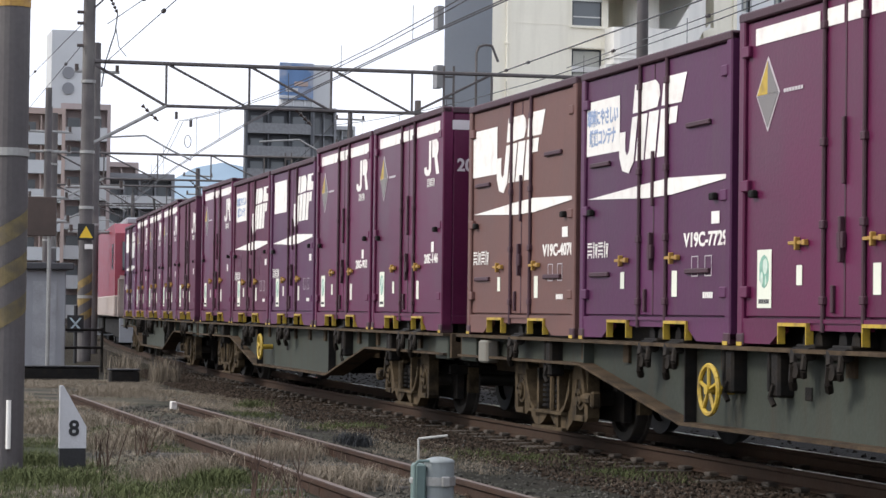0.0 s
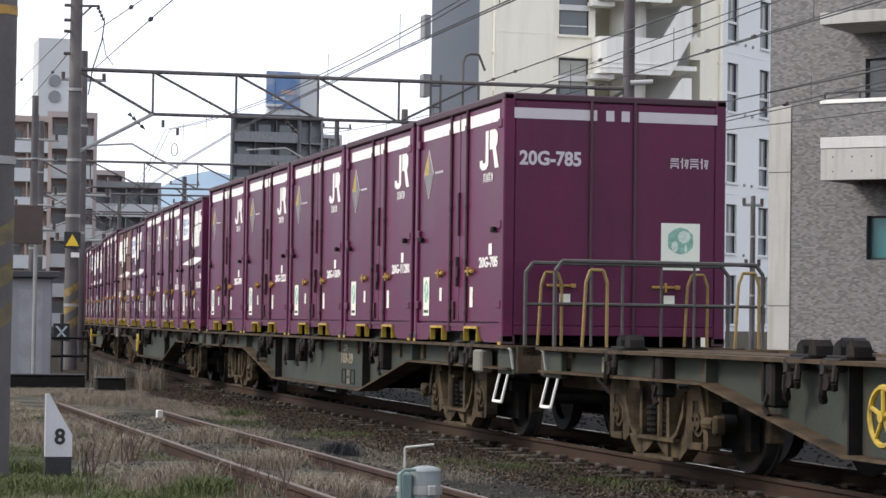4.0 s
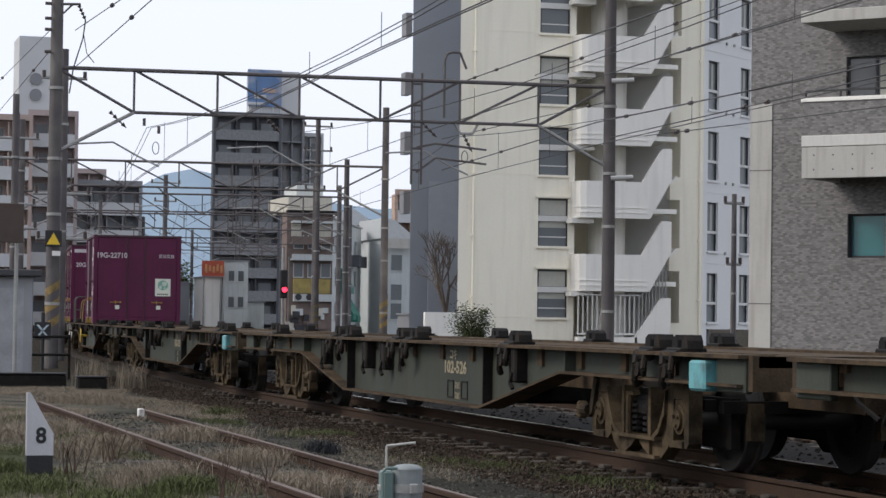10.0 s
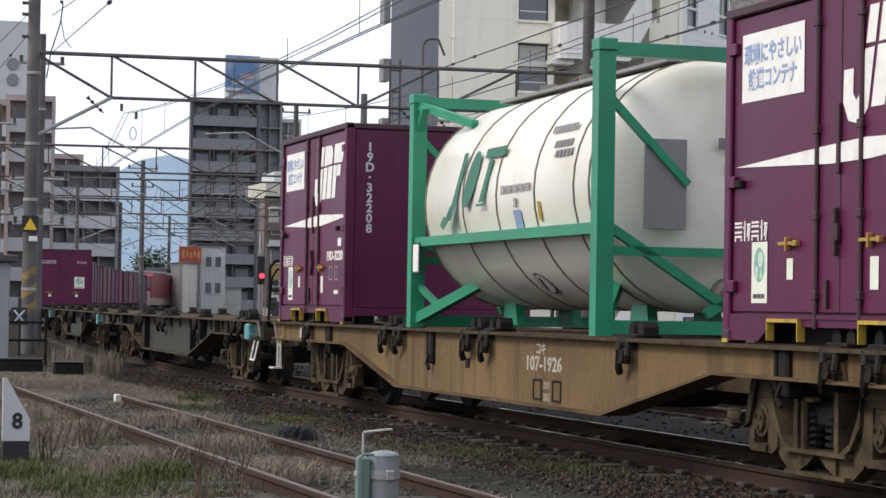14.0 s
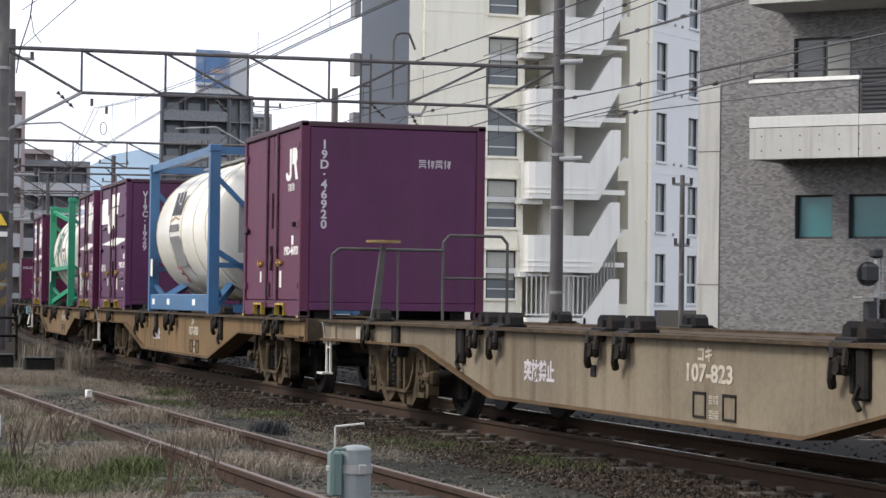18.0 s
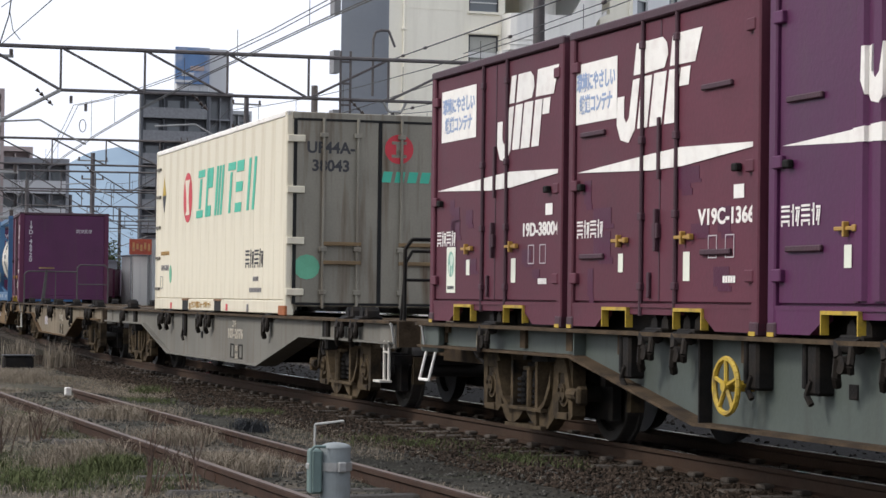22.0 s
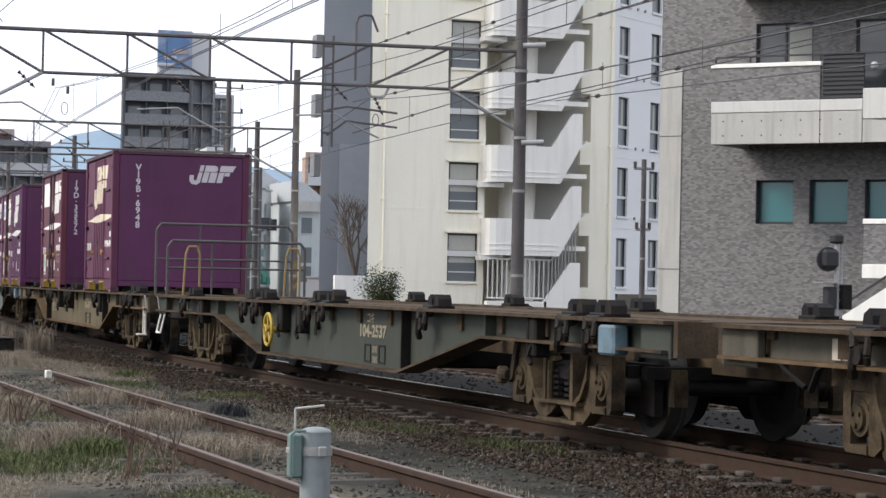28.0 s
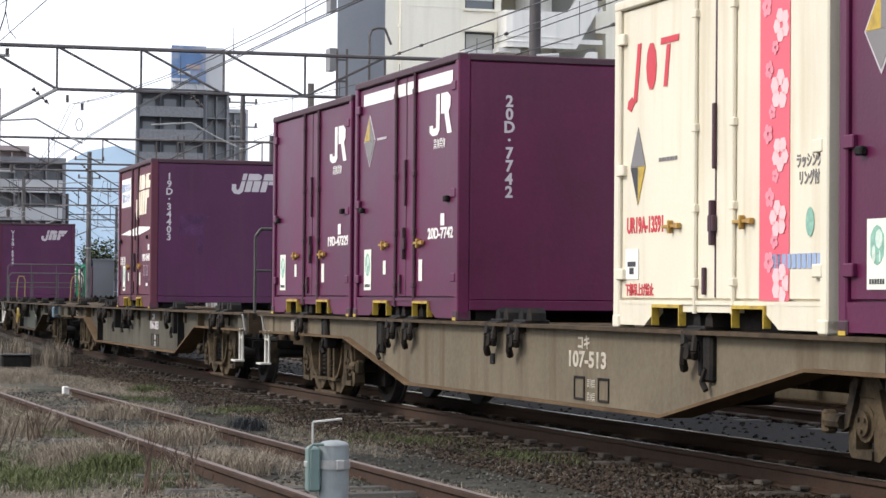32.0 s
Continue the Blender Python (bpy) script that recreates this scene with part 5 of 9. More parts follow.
        mark(c, "warning_sign", [quad(-0.09, 0.09, -0.025, 0.025)], "ws", DARKPRINT, up @ on_tank(r + 0.004, 1.15, -38, 0))
        for x in (2.5, 0.9, -1.6):
            mark(c, "rail_card", [quad(-0.13, 0.13, -0.05, 0.05)], "rc", WHITE, side_at(x, 0.17, 1.201))
    part("placard", slab(2.62, 2.82, 1.205, 1.215, 0.62, 0.92), WHITE, c, "white placard in a black frame")
    part("placard_frame", slab(2.60, 2.84, 1.195, 1.205, 0.60, 0.94), DARKPRINT, c)
    for k, w in enumerate((0.5, 0.75, 0.6)):
        mark(c, "end_print", bars(6 + k, w, 0.1), "e%d" % k, GREYPRINT, end_at(-0.35, 1.95 - 0.22 * k, -2.90))
    MOVERS.append((c, wagon_mid(i), Matrix.Translation((0, 0, 1.0))))


tank_container(5, TANKGREEN, "white tank container in a bright green steel frame", "green")
tank_container(6, TANKBLUE, "white tank container in a blue steel frame", "blue")


def long_container(i):
    """The cream thirty-one-foot container with grimy rear doors."""
    c = thing("long_freight_container", "long cream box container with grimy grey rear doors", "container")
    L, H, Y = 9.41, 2.6, 1.225
    part("body", slab(-L / 2 + 0.04, L / 2 - 0.04, -Y + 0.04, Y - 0.04, 0.12, H - 0.02), CREAM, c)
    n = 15
    for k in range(n):
        x0 = -L / 2 + 0.10 + k * (L - 0.2) / n
        put("side_panel", cached("side_panel", CREAM, lambda: slab(0.005, (L - 0.2) / n - 0.005, Y - 0.05, Y - 0.012, 0.2, H - 0.07, 0.006)), c, "", pose(x0, 0, 0))
    for sx in (-1, 1):
        for sy in (-1, 1):
            part("corner_post", slab(sx * (L / 2 - 0.06) - 0.06, sx * (L / 2 - 0.06) + 0.06, sy * (Y - 0.06) - 0.06, sy * (Y - 0.06) + 0.06, 0.0, H, 0.015), CREAM, c)
    for sy in (-1, 1):
        part("top_rail", slab(-L / 2, L / 2, sy * (Y - 0.05) - 0.05, sy * (Y - 0.05) + 0.05, H - 0.07, H + 0.01, 0.015), WHITE, c, "white roof edge")
        part("bottom_rail", slab(-L / 2 + 0.12, L / 2 - 0.12, sy * (Y - 0.05) - 0.05, sy * (Y - 0.05) + 0.05, 0.02, 0.19, 0.01), CREAM, c)
    for x in (2.0, -0.48):
        part("fork_pocket", slab(x - 0.23, x + 0.23, Y - 0.05, Y + 0.004, 0.02, 0.165, 0.005), BLACKPORT, c, "black fork pocket")
        part("pocket_lip", slab(x - 0.25, x + 0.25, Y - 0.05, Y + 0.012, 0.165, 0.195, 0.004), mat("brown_pocket", (0.16, 0.08, 0.03), 0.7), c, "rusty lip over the fork pocket")
    put("pocket_notice", writing("\u7a7a\u30b3\u30f3\u5c02\u7528\u30d5\u30a9\u30fc\u30af\u30dd\u30b1\u30c3\u30c8", 0.11, ORANGE), c, "small orange notice between the fork pockets", side_at(0.75, 0.10, Y + 0.002, 1.05, 1.0))
    for x, mm in ((1.62, ORANGE), (-1.13, REDPRINT), (-2.51, GREYPRINT), (3.2, REDPRINT)):
        part("rail_tab", slab(x - 0.06, x + 0.06, Y, Y + 0.006, 0.03, 0.13, 0.003), mm, c, "small coloured tab on the lower rail")
    for y in (0.0, 1.115, -1.115):
        part("door_seal", slab(-L / 2 - 0.026, -L / 2 - 0.01, y - 0.022, y + 0.022, 0.15, H - 0.1), BLACKPORT, c, "black rubber door seal")
    for z in (0.15, H - 0.105):
        part("door_seal", slab(-L / 2 - 0.026, -L / 2 - 0.01, -1.09, 1.09, z - 0.015, z + 0.015), BLACKPORT, c)
    part("rust_patch", slab(-L / 2 - 0.004, -L / 2 + 0.35, Y - 0.04, Y + 0.005, 0.0, 0.13, 0.01), mat("orange_rust", (0.28, 0.09, 0.03), 0.85, vary=0.4), c, "rusty corner casting")
    xe = -L / 2
    for y0, y1 in ((0.02, 1.10), (-1.10, -0.02)):
        part("rear_door", slab(xe - 0.02, xe + 0.04, y0, y1, 0.16, H - 0.1, 0.01), GREYDOOR, c, "grimy grey rear door")
    part("header", slab(xe - 0.02, xe + 0.05, -1.15, 1.15, H - 0.1, H - 0.01, 0.01), GREYDOOR, c)
    for y in (0.75, 0.3, -0.28, -0.75):
        part("lock_rod", rod(bmesh.new(), (xe - 0.05, y, 0.1), (xe - 0.05, y, H - 0.08), 0.02, 8), GREYDOOR, c)
        for z in (0.3, 0.85, 2.3):
            part("rod_bracket", slab(xe - 0.075, xe - 0.02, y - 0.05, y + 0.05, z - 0.03, z + 0.03, 0.006), GREYDOOR, c)
    for y in (0.5, -0.5):
        for z in (0.68, 0.92):
            part("door_handle", slab(xe - 0.07, xe - 0.045, y - 0.25, y + 0.25, z - 0.025, z + 0.025, 0.006), mat("brown_handle", (0.16, 0.105, 0.05), 0.7), c)
    for sy in (-1, 1):
        for z in (0.3, 0.95, 1.6, 2.25):
            part("hinge", slab(xe - 0.045, xe + 0.0, sy * 1.12 - 0.13, sy * 1.12 + 0.1, z - 0.045, z + 0.045, 0.008), CREAM, c)
    put("end_number", writing("UF44A-\n38043", 0.2, DARKPRINT), c, "dark container number", end_at(0.65, 2.02, xe - 0.022))
    yy = Y - 0.009
    # red ring and green slanted blocks of the company mark
    xm = 1.96
    mark(c, "red_disc", [[(0.35 * math.cos(k * 0.2618), 0.385 * math.sin(k * 0.2618)) for k in range(24)]], "z", REDPRINT, side_at(xm, 1.75, yy), "red oval company mark")
    mark(c, "disc_shape", [[(-0.2, 0.27), (0.2, 0.27), (0.12, 0.2), (0.07, 0.0), (0.16, -0.27), (-0.18, -0.27), (-0.07, -0.2), (-0.1, 0.0)]], "z", CREAM, side_at(xm, 1.75, yy + 0.004))
    x = 1.98
    kk = 0.24
    shapes = [[slant(0, 0.50, 0.60, 0.71, kk), slant(0.16, 0.32, 0.135, 0.575, kk), slant(0, 0.50, 0, 0.11, kk)],
              [slant(0, 0.13, 0, 0.71, kk), slant(0.155, 0.46, 0.42, 0.71, kk), slant(0.155, 0.42, 0, 0.16, kk)],
              [slant(0, 0.14, 0, 0.71, kk), slant(0.20, 0.33, 0.0, 0.71, kk), slant(0.40, 0.53, 0, 0.71, kk)],
              [slant(0, 0.50, 0.60, 0.71, kk), slant(0.17, 0.31, 0, 0.575, kk)],
              [slant(0.0, 0.46, 0.56, 0.71, kk), slant(0.0, 0.44, 0.28, 0.42, kk), slant(0, 0.42, 0, 0.13, kk)],
              [slant(0, 0.14, 0.0, 0.71, kk), slant(0.34, 0.48, 0.0, 0.71, kk)]]
    for k, o in enumerate(shapes):
        mark(c, "green_block", o, "z%d" % k, GREENPRINT, side_at((1.28, 0.60, -0.10, -0.92, -1.52, -2.30)[k], 1.41, yy, 1.0, 1.0), "green slanted strokes of the company mark")
    mark(c, "diamond_yellow", [[(-0.16, 0), (0.16, 0), (0, 0.29)]], "zd", YELLOW, side_at(4.0, 1.86, yy))
    mark(c, "diamond_black", [[(-0.16, -0.005), (0, -0.29), (0.16, -0.005)]], "zd", DARKPRINT, side_at(4.0, 1.86, yy))
    mark(c, "dark_print", print_bars(4, 1.14, 0.25), "zp", DARKPRINT, side_at(-2.87, 0.75, yy), "dark company print")
    mark(c, "small_print", bars(8, 0.75, 0.06), "zs", GREYPRINT, side_at(-2.94, 0.325, yy))
    mark(c, "small_print", bars(4, 0.35, 0.06), "zs2", GREYPRINT, side_at(-2.96, 0.475, yy))
    mark(c, "red_print", bars(9, 0.75, 0.06), "zr", ORANGE, side_at(3.85, 0.92, yy))
    put("number_mark", writing("UF44A-38043", 0.12, GREYPRINT), c, "small dark container number", side_at(3.85, 0.68, yy))
    mark(c, "small_frame", panel_outline(0.1, 0.1, 0.012), "zf", GREYPRINT, side_at(4.15, 0.45, yy))
    mark(c, "tree_print", [[(0.1 * math.cos(k * 0.5236), 0.14 * math.sin(k * 0.5236)) for k in range(12)]], "zt", STICKGREEN, side_at(3.35, 0.58, yy), "green tree print")
    mark(c, "tree_print", [[(0.17 * math.cos(k * 0.5236), 0.16 * math.sin(k * 0.5236)) for k in range(12)]], "ze", STICKGREEN, end_at(0.95, 0.62, xe - 0.022), "green tree print on the door")
    mark(c, "end_disc", [[(0.19 * math.cos(k * 0.3), 0.19 * math.sin(k * 0.3)) for k in range(21)]], "zed", REDPRINT, end_at(-0.25, 2.15, xe - 0.022), "red disc on the door")
    mark(c, "end_disc_shape", [quad(-0.1, 0.1, 0.06, 0.1), quad(-0.04, 0.04, -0.07, 0.06), quad(-0.1, 0.1, -0.11, -0.07)], "zei", GREYDOOR, end_at(-0.25, 2.15, xe - 0.026))
    mark(c, "end_blocks", [slant(-0.48 + k * 0.17, -0.36 + k * 0.17, 0, 0.14, 0.2) for k in range(6)], "zeb", GREENPRINT, end_at(-0.5, 1.72, xe - 0.022))
    for z in (0.35, 0.85, 1.35, 1.85, 2.3):
        part("ladder_rung", slab(L / 2 - 0.4, L / 2 - 0.05, Y - 0.01, Y + 0.012, z - 0.02, z + 0.02), GREYTAN, c)
    MOVERS.append((c, wagon_mid(i), Matrix.Translation((0, 0, 1.0))))


long_container(8)


MIDPINK = mat("mid_pink_print", (0.66, 0.24, 0.29), 0.6, vary=0.1)


def reefer(i, slot):
    c = thing("insulated_container", "cream insulated container with a pink blossom band", "container")
    container_shell(c, CREAM, 2.6, "door")
    Y = 1.199
    mark(c, "blossom_band", [quad(-0.23, 0.23, -1.16, 1.16)], "bb", PINK, side_at(v_at(0.775), 1.38, Y), "pink band with pale blossoms")
    rnd = random.Random(5)
    for k in range(15):
        x, z = (0.10, -0.09, 0.0)[k % 3] + rnd.uniform(-0.03, 0.03), 0.34 + k * 0.148
        s = (0.14, 0.075, 0.06)[k % 3] * rnd.uniform(0.9, 1.1)
        petals = [[(min(0.225, max(-0.225, x + s * 0.55 * math.cos(2 * math.pi * p / 5 + k) + s * 0.42 * math.cos(q * 1.047))), z + s * 0.55 * math.sin(2 * math.pi * p / 5 + k) + s * 0.42 * math.sin(q * 1.047)) for q in range(6)] for p in range(5)]
        mark(c, "blossom", petals, "k%d" % k, PALEPINK if k % 3 == 0 else MIDPINK, side_at(v_at(0.775), 0, Y + 0.004 + 0.001 * (k % 4)))
    mark(c, "company_shape", [slant(-0.36, -0.29, -0.20, 0.26, 0.18), [(-0.52, -0.24), (-0.44, -0.27), (-0.37, -0.20), (-0.42, -0.15), (-0.50, -0.18)], [(-0.04 + 0.10 * math.cos(k * 0.6283), 0.06 + 0.19 * math.sin(k * 0.6283)) for k in range(10)],
                              slant(0.10, 0.44, 0.21, 0.26, 0.18), slant(0.22, 0.29, -0.12, 0.20, 0.18)], "jr", REDPRINT, side_at(v_at(0.20), 1.98, Y), "red company mark")
    mark(c, "diamond_dark", [[(-0.15, 0), (0.15, 0), (0, 0.31)]], "jd", GREYPRINT, side_at(v_at(0.12), 1.27, Y))
    mark(c, "diamond_yellow", [[(0, 0), (0, -0.3), (0.15, 0)], ], "jd", YELLOW, side_at(v_at(0.12), 1.265, Y))
    mark(c, "diamond_black", [[(0, 0), (-0.15, 0), (0, -0.3)]], "jd", DARKPRINT, side_at(v_at(0.12), 1.265, Y))
    put("number_mark", writing("UR19A-13591", 0.15, REDPRINT), c, "red container number", side_at(v_at(0.16), 0.80, Y, 0.85, 1.15))
    mark(c, "small_print", bars(7, 0.36, 0.03), "js", GREYPRINT, side_at(v_at(0.28), 1.3, Y))
    mark(c, "white_card", [quad(-0.13, 0.13, -0.12, 0.12)], "jw", WHITE, side_at(v_at(0.09), 0.5, Y))
    mark(c, "card_sign", [quad(-0.08, 0.08, -0.02, 0.02), quad(-0.04, 0.04, -0.08, -0.03)], "jw", DARKPRINT, side_at(v_at(0.09), 0.5, Y + 0.004))
    put("red_print", writing("\u4e0b\u90e8\u540a\u4e0a\u3052\u7981\u6b62", 0.085, REDPRINT), c, "small red print", side_at(v_at(0.13), 0.29, Y, 0.95, 1.2))
    put("ring_print", writing("\u30e9\u30c3\u30b7\u30f3\u30b0\n\u30ea\u30f3\u30b0\u4ed8", 0.085, GREYPRINT), c, "small dark print", side_at(v_at(0.915), 1.10, Y, 0.9, 1.2))
    mark(c, "tree_print", [[(0.06 * math.cos(k * 0.5236), 0.1 * math.sin(k * 0.5236)) for k in range(12)]], "jt", SOFTGREEN, side_at(v_at(0.92), 0.75, Y))
    mark(c, "blue_print", bars(10, 0.75, 0.1), "jb", STICKBLUE, side_at(v_at(0.87), 0.49, Y))
    front = wagon_mid(i) - 9.59 + (slot - 1) * 3.84 + LOADSHIFT.get(i, 0.0)
    MOVERS.append((c, wagon_mid(i), Matrix.Translation((wagon_mid(i) - (front + 0.0125 + L12 / 2), 0, 1.0))))


reefer(13, 4)

# ---- locomotives ----
LOCORED = mat("locomotive_red", (0.20, 0.012, 0.03), 0.4, vary=0.12, bump=0.03)
LOCOWHITE = mat("locomotive_ivory", (0.33, 0.27, 0.24), 0.5, vary=0.12, bump=0.03, dirt=(0.25, 0.2, 0.14), dirt_amount=0.6)
LOCOBLUE = mat("locomotive_blue", (0.06, 0.10, 0.20), 0.45, vary=0.12, bump=0.03)
LOCOGREY = mat("locomotive_grey", (0.28, 0.29, 0.31), 0.5, vary=0.12, bump=0.03)
DARKGLASS = glass("dark_glass", (0.02, 0.025, 0.03))


def locomotive(mid, upper, lower, label):
    c = thing("electric_locomotive", label, "locomotive", "locomotives")
    Lh = 9.3
    part("body", prism(bmesh.new(), [(-Lh, 1.5), (-Lh + 0.35, 3.45), (-Lh + 1.0, 3.75), (Lh - 1.0, 3.75), (Lh - 0.35, 3.45), (Lh, 1.5)], -1.35, 1.35), upper, c)
    part("lower_body", slab(-Lh - 0.02, Lh + 0.02, -1.38, 1.38, 1.0, 1.62, 0.03), lower, c)
    part("roof", slab(-Lh + 1.2, Lh - 1.2, -1.0, 1.0, 3.74, 3.95, 0.05), LOCOGREY, c, "grey roof")
    for sx in (-1, 1):
        for y in (-0.62, 0.62):
            part("cab_window", prism(bmesh.new(), [(sx * (Lh - 0.13), 2.35), (sx * (Lh - 0.28), 3.2), (sx * (Lh - 0.24), 3.2), (sx * (Lh - 0.09), 2.35)], y - 0.52, y + 0.52), DARKGLASS, c, "dark cab window")
            part("side_stripe", slab(sx * (Lh + 0.03) - 0.015, sx * (Lh + 0.03) + 0.015, y * 1.6 - 0.22, y * 1.6 + 0.22, 1.1, 2.2, 0.005), lower, c)
        part("plough", prism(bmesh.new(), [(sx * (Lh - 0.2), 0.25), (sx * (Lh + 0.05), 0.25), (sx * (Lh + 0.05), 0.95), (sx * (Lh - 0.2), 0.95)], -1.2, 1.2), LOCOGREY, c)
        part("hand_rail", pipe(bmesh.new(), [(sx * (Lh + 0.12), 1.25, 1.0), (sx * (Lh + 0.12), 1.25, 2.1), (sx * (Lh + 0.12), 0.75, 2.1)], 0.025), LOCOWHITE, c)
        for yy in (-1.36, 1.36):
            part("side_window", slab(sx * (Lh - 1.6) - 0.35, sx * (Lh - 1.6) + 0.35, yy - 0.01, yy + 0.01, 2.4, 3.15), DARKGLASS, c)
        bogie = part("bogie", slab(sx * 6 - 1.9, sx * 6 + 1.9, -1.15, 1.15, 0.35, 0.95, 0.05), BLACKSTEEL, c)
        for ax in (-1.1, 1.1):
            part("wheel", rod(bmesh.new(), (sx * 6 + ax, -0.6, 0.56), (sx * 6 + ax, 0.6, 0.56), 0.56, 24), WHEELSTEEL, c)
    part("tank", slab(-3, 3, -1.1, 1.1, 0.4, 0.95, 0.06), BLACKSTEEL, c)
    for sx in (-1, 1):
        part("pantograph", pipe(bmesh.new(), [(sx * 5, 0, 3.95), (sx * 5.6, 0, 4.3), (sx * 5.0, 0, 4.65)], 0.04), BLACKSTEEL, c)
    MOVERS.append((c, mid, Matrix()))


locomotive(-90.9, LOCORED, LOCOWHITE, "red electric locomotive with ivory lower panels")
locomotive(-111.3, LOCOBLUE, LOCOGREY, "blue and grey electric locomotive coupled ahead")

# ---- ground and tracks ----
def ground_material():
    m = bpy.data.materials.new("trackside_ground")
    m.use_nodes = True
    t = m.node_tree
    n, l = t.nodes, t.links
    b = n["Principled BSDF"]
    b.inputs["Roughness"].default_value = 0.95
    b.inputs["Specular IOR Level"].default_value = 0.04
    co = n.new("ShaderNodeTexCoord")

    def tex(s, d, rough=0.6):
        x = n.new("ShaderNodeTexNoise")
        x.inputs["Scale"].default_value, x.inputs["Detail"].default_value, x.inputs["Roughness"].default_value = s, d, rough
        l.new(co.outputs["Object"], x.inputs["Vector"])
        return x.outputs[0]

    def ramp(src, a, b2, hi=1.0):
        x = n.new("ShaderNodeMapRange")
        x.inputs[1].default_value, x.inputs[2].default_value, x.inputs[4].default_value = a, b2, hi
        l.new(src, x.inputs[0])
        return x.outputs[0]

    def mixc(f, a, c2):
        x = n.new("ShaderNodeMixRGB")
        l.new(f, x.inputs[0])
        for k, v in ((1, a), (2, c2)):
            if isinstance(v, tuple):
                x.inputs[k].default_value = (*v, 1)
            else:
                l.new(v, x.inputs[k])
        return x.outputs[0]
    sep = n.new("ShaderNodeSeparateXYZ")
    l.new(co.outputs["Object"], sep.inputs[0])
    vor = n.new("ShaderNodeTexVoronoi")
    vor.inputs["Scale"].default_value = 22
    l.new(co.outputs["Object"], vor.inputs["Vector"])
    soil = mixc(ramp(tex(0.9, 5), 0.4, 0.62), (0.032, 0.032, 0.028), (0.066, 0.064, 0.055))
    stones = mixc(ramp(vor.outputs["Color"], 0.1, 0.9), (0.018, 0.016, 0.013), (0.046, 0.038, 0.030))
    wob = n.new("ShaderNodeMath")
    wob.operation = "MULTIPLY_ADD"
    l.new(tex(0.8, 4), wob.inputs[0])
    wob.inputs[1].default_value = 1.6
    l.new(sep.outputs[0], wob.inputs[2])
    col = mixc(ramp(wob.outputs[0], 6.3, 7.3), soil, stones)
    straw = mixc(ramp(tex(14, 4), 0.35, 0.7), (0.072, 0.064, 0.052), (0.155, 0.136, 0.108))
    sw = n.new("ShaderNodeMath")
    sw.operation = "MULTIPLY"
    l.new(ramp(tex(0.55, 5), 0.46, 0.56), sw.inputs[0])
    l.new(ramp(wob.outputs[0], 6.4, 5.2), sw.inputs[1])
    col = mixc(sw.outputs[0], col, straw)
    gw = n.new("ShaderNodeMath")
    gw.operation = "MULTIPLY"
    l.new(ramp(tex(0.42, 4), 0.5, 0.6, 0.8), gw.inputs[0])
    l.new(ramp(wob.outputs[0], 4.4, 3.2), gw.inputs[1])
    col = mixc(gw.outputs[0], col, (0.05, 0.062, 0.026))
    moss = n.new("ShaderNodeMath")
    moss.operation = "MULTIPLY"
    l.new(ramp(tex(0.7, 6), 0.50, 0.62, 0.7), moss.inputs[0])
    l.new(ramp(tex(7, 4), 0.35, 0.65), moss.inputs[1])
    col = mixc(moss.outputs[0], col, (0.048, 0.054, 0.034))
    l.new(col, b.inputs["Base Color"])
    bp = n.new("ShaderNodeBump")
    bp.inputs["Strength"].default_value, bp.inputs["Distance"].default_value = 0.7, 0.05
    add = n.new("ShaderNodeMath")
    add.operation = "MULTIPLY_ADD"
    l.new(vor.outputs["Distance"], add.inputs[0])
    add.inputs[1].default_value = -0.8
    l.new(tex(9, 6, 0.7), add.inputs[2])
    l.new(add.outputs[0], bp.inputs["Height"])
    l.new(bp.outputs[0], b.inputs["Normal"])
    return m


def ground_height(x, y):
    """Gentle unevenness by the camera, flat farther out; the ballast shoulder rises to the main track."""
    if not (0 < y < 130):
        return -0.2
    xc, _, _ = on_track(y)
    d = xc - x
    h = -0.2 + 0.035 * noise.noise(Vector((x * 0.8, y * 0.35, 3.1))) * min(1, max(0, (130 - y) / 40))
    if 2.7 < x < 5.6 and y < 34:
        h += 0.085 * min(1, (x - 2.7) / 0.5, (5.6 - x) / 0.5) * min(1, (34 - y) / 3)
    if d < 2.6:
        h = h + (-0.172 - h) * max(0, min(1, (2.6 - d) / 0.7))
    if d < -1.6:
        h = -0.22 + 0.02 * noise.noise(Vector((x, y * 0.5, 0)))
    return h


def ground_mesh():
    bm = bmesh.new()
    xs = [-3000, -300, -40, -8] + [-2 + 0.3 * k for k in range(81)] + [26, 32, 45, 90, 400, 3000]
    ys = [-600, -60, -5] + [4 + 0.5 * k for k in range(120)] + [66, 72, 80, 95, 130, 200, 400, 1200, 6000]
    rows = [[bm.verts.new((x, y, ground_height(x, y))) for x in xs] for y in ys]
    for a, b in zip(rows, rows[1:]):
        for i in range(len(xs) - 1):
            bm.faces.new((a[i], a[i + 1], b[i + 1], b[i]))
    return bm


GROUND = ground_material()
tagged(part("ground", ground_mesh(), GROUND, None, smooth=True), "brown trackside ground of gravel, soil and dry grass", "ground", "", "structure")


def rail_profile(w=1.0):
    return [(-0.064, 0.0), (0.064, 0.0), (0.064, 0.012), (0.012, 0.03), (0.010, 0.105), (0.033, 0.12), (0.033, 0.148), (0.024, 0.153),
            (-0.024, 0.153), (-0.033, 0.148), (-0.033, 0.12), (-0.010, 0.105), (-0.012, 0.03), (-0.064, 0.012)]


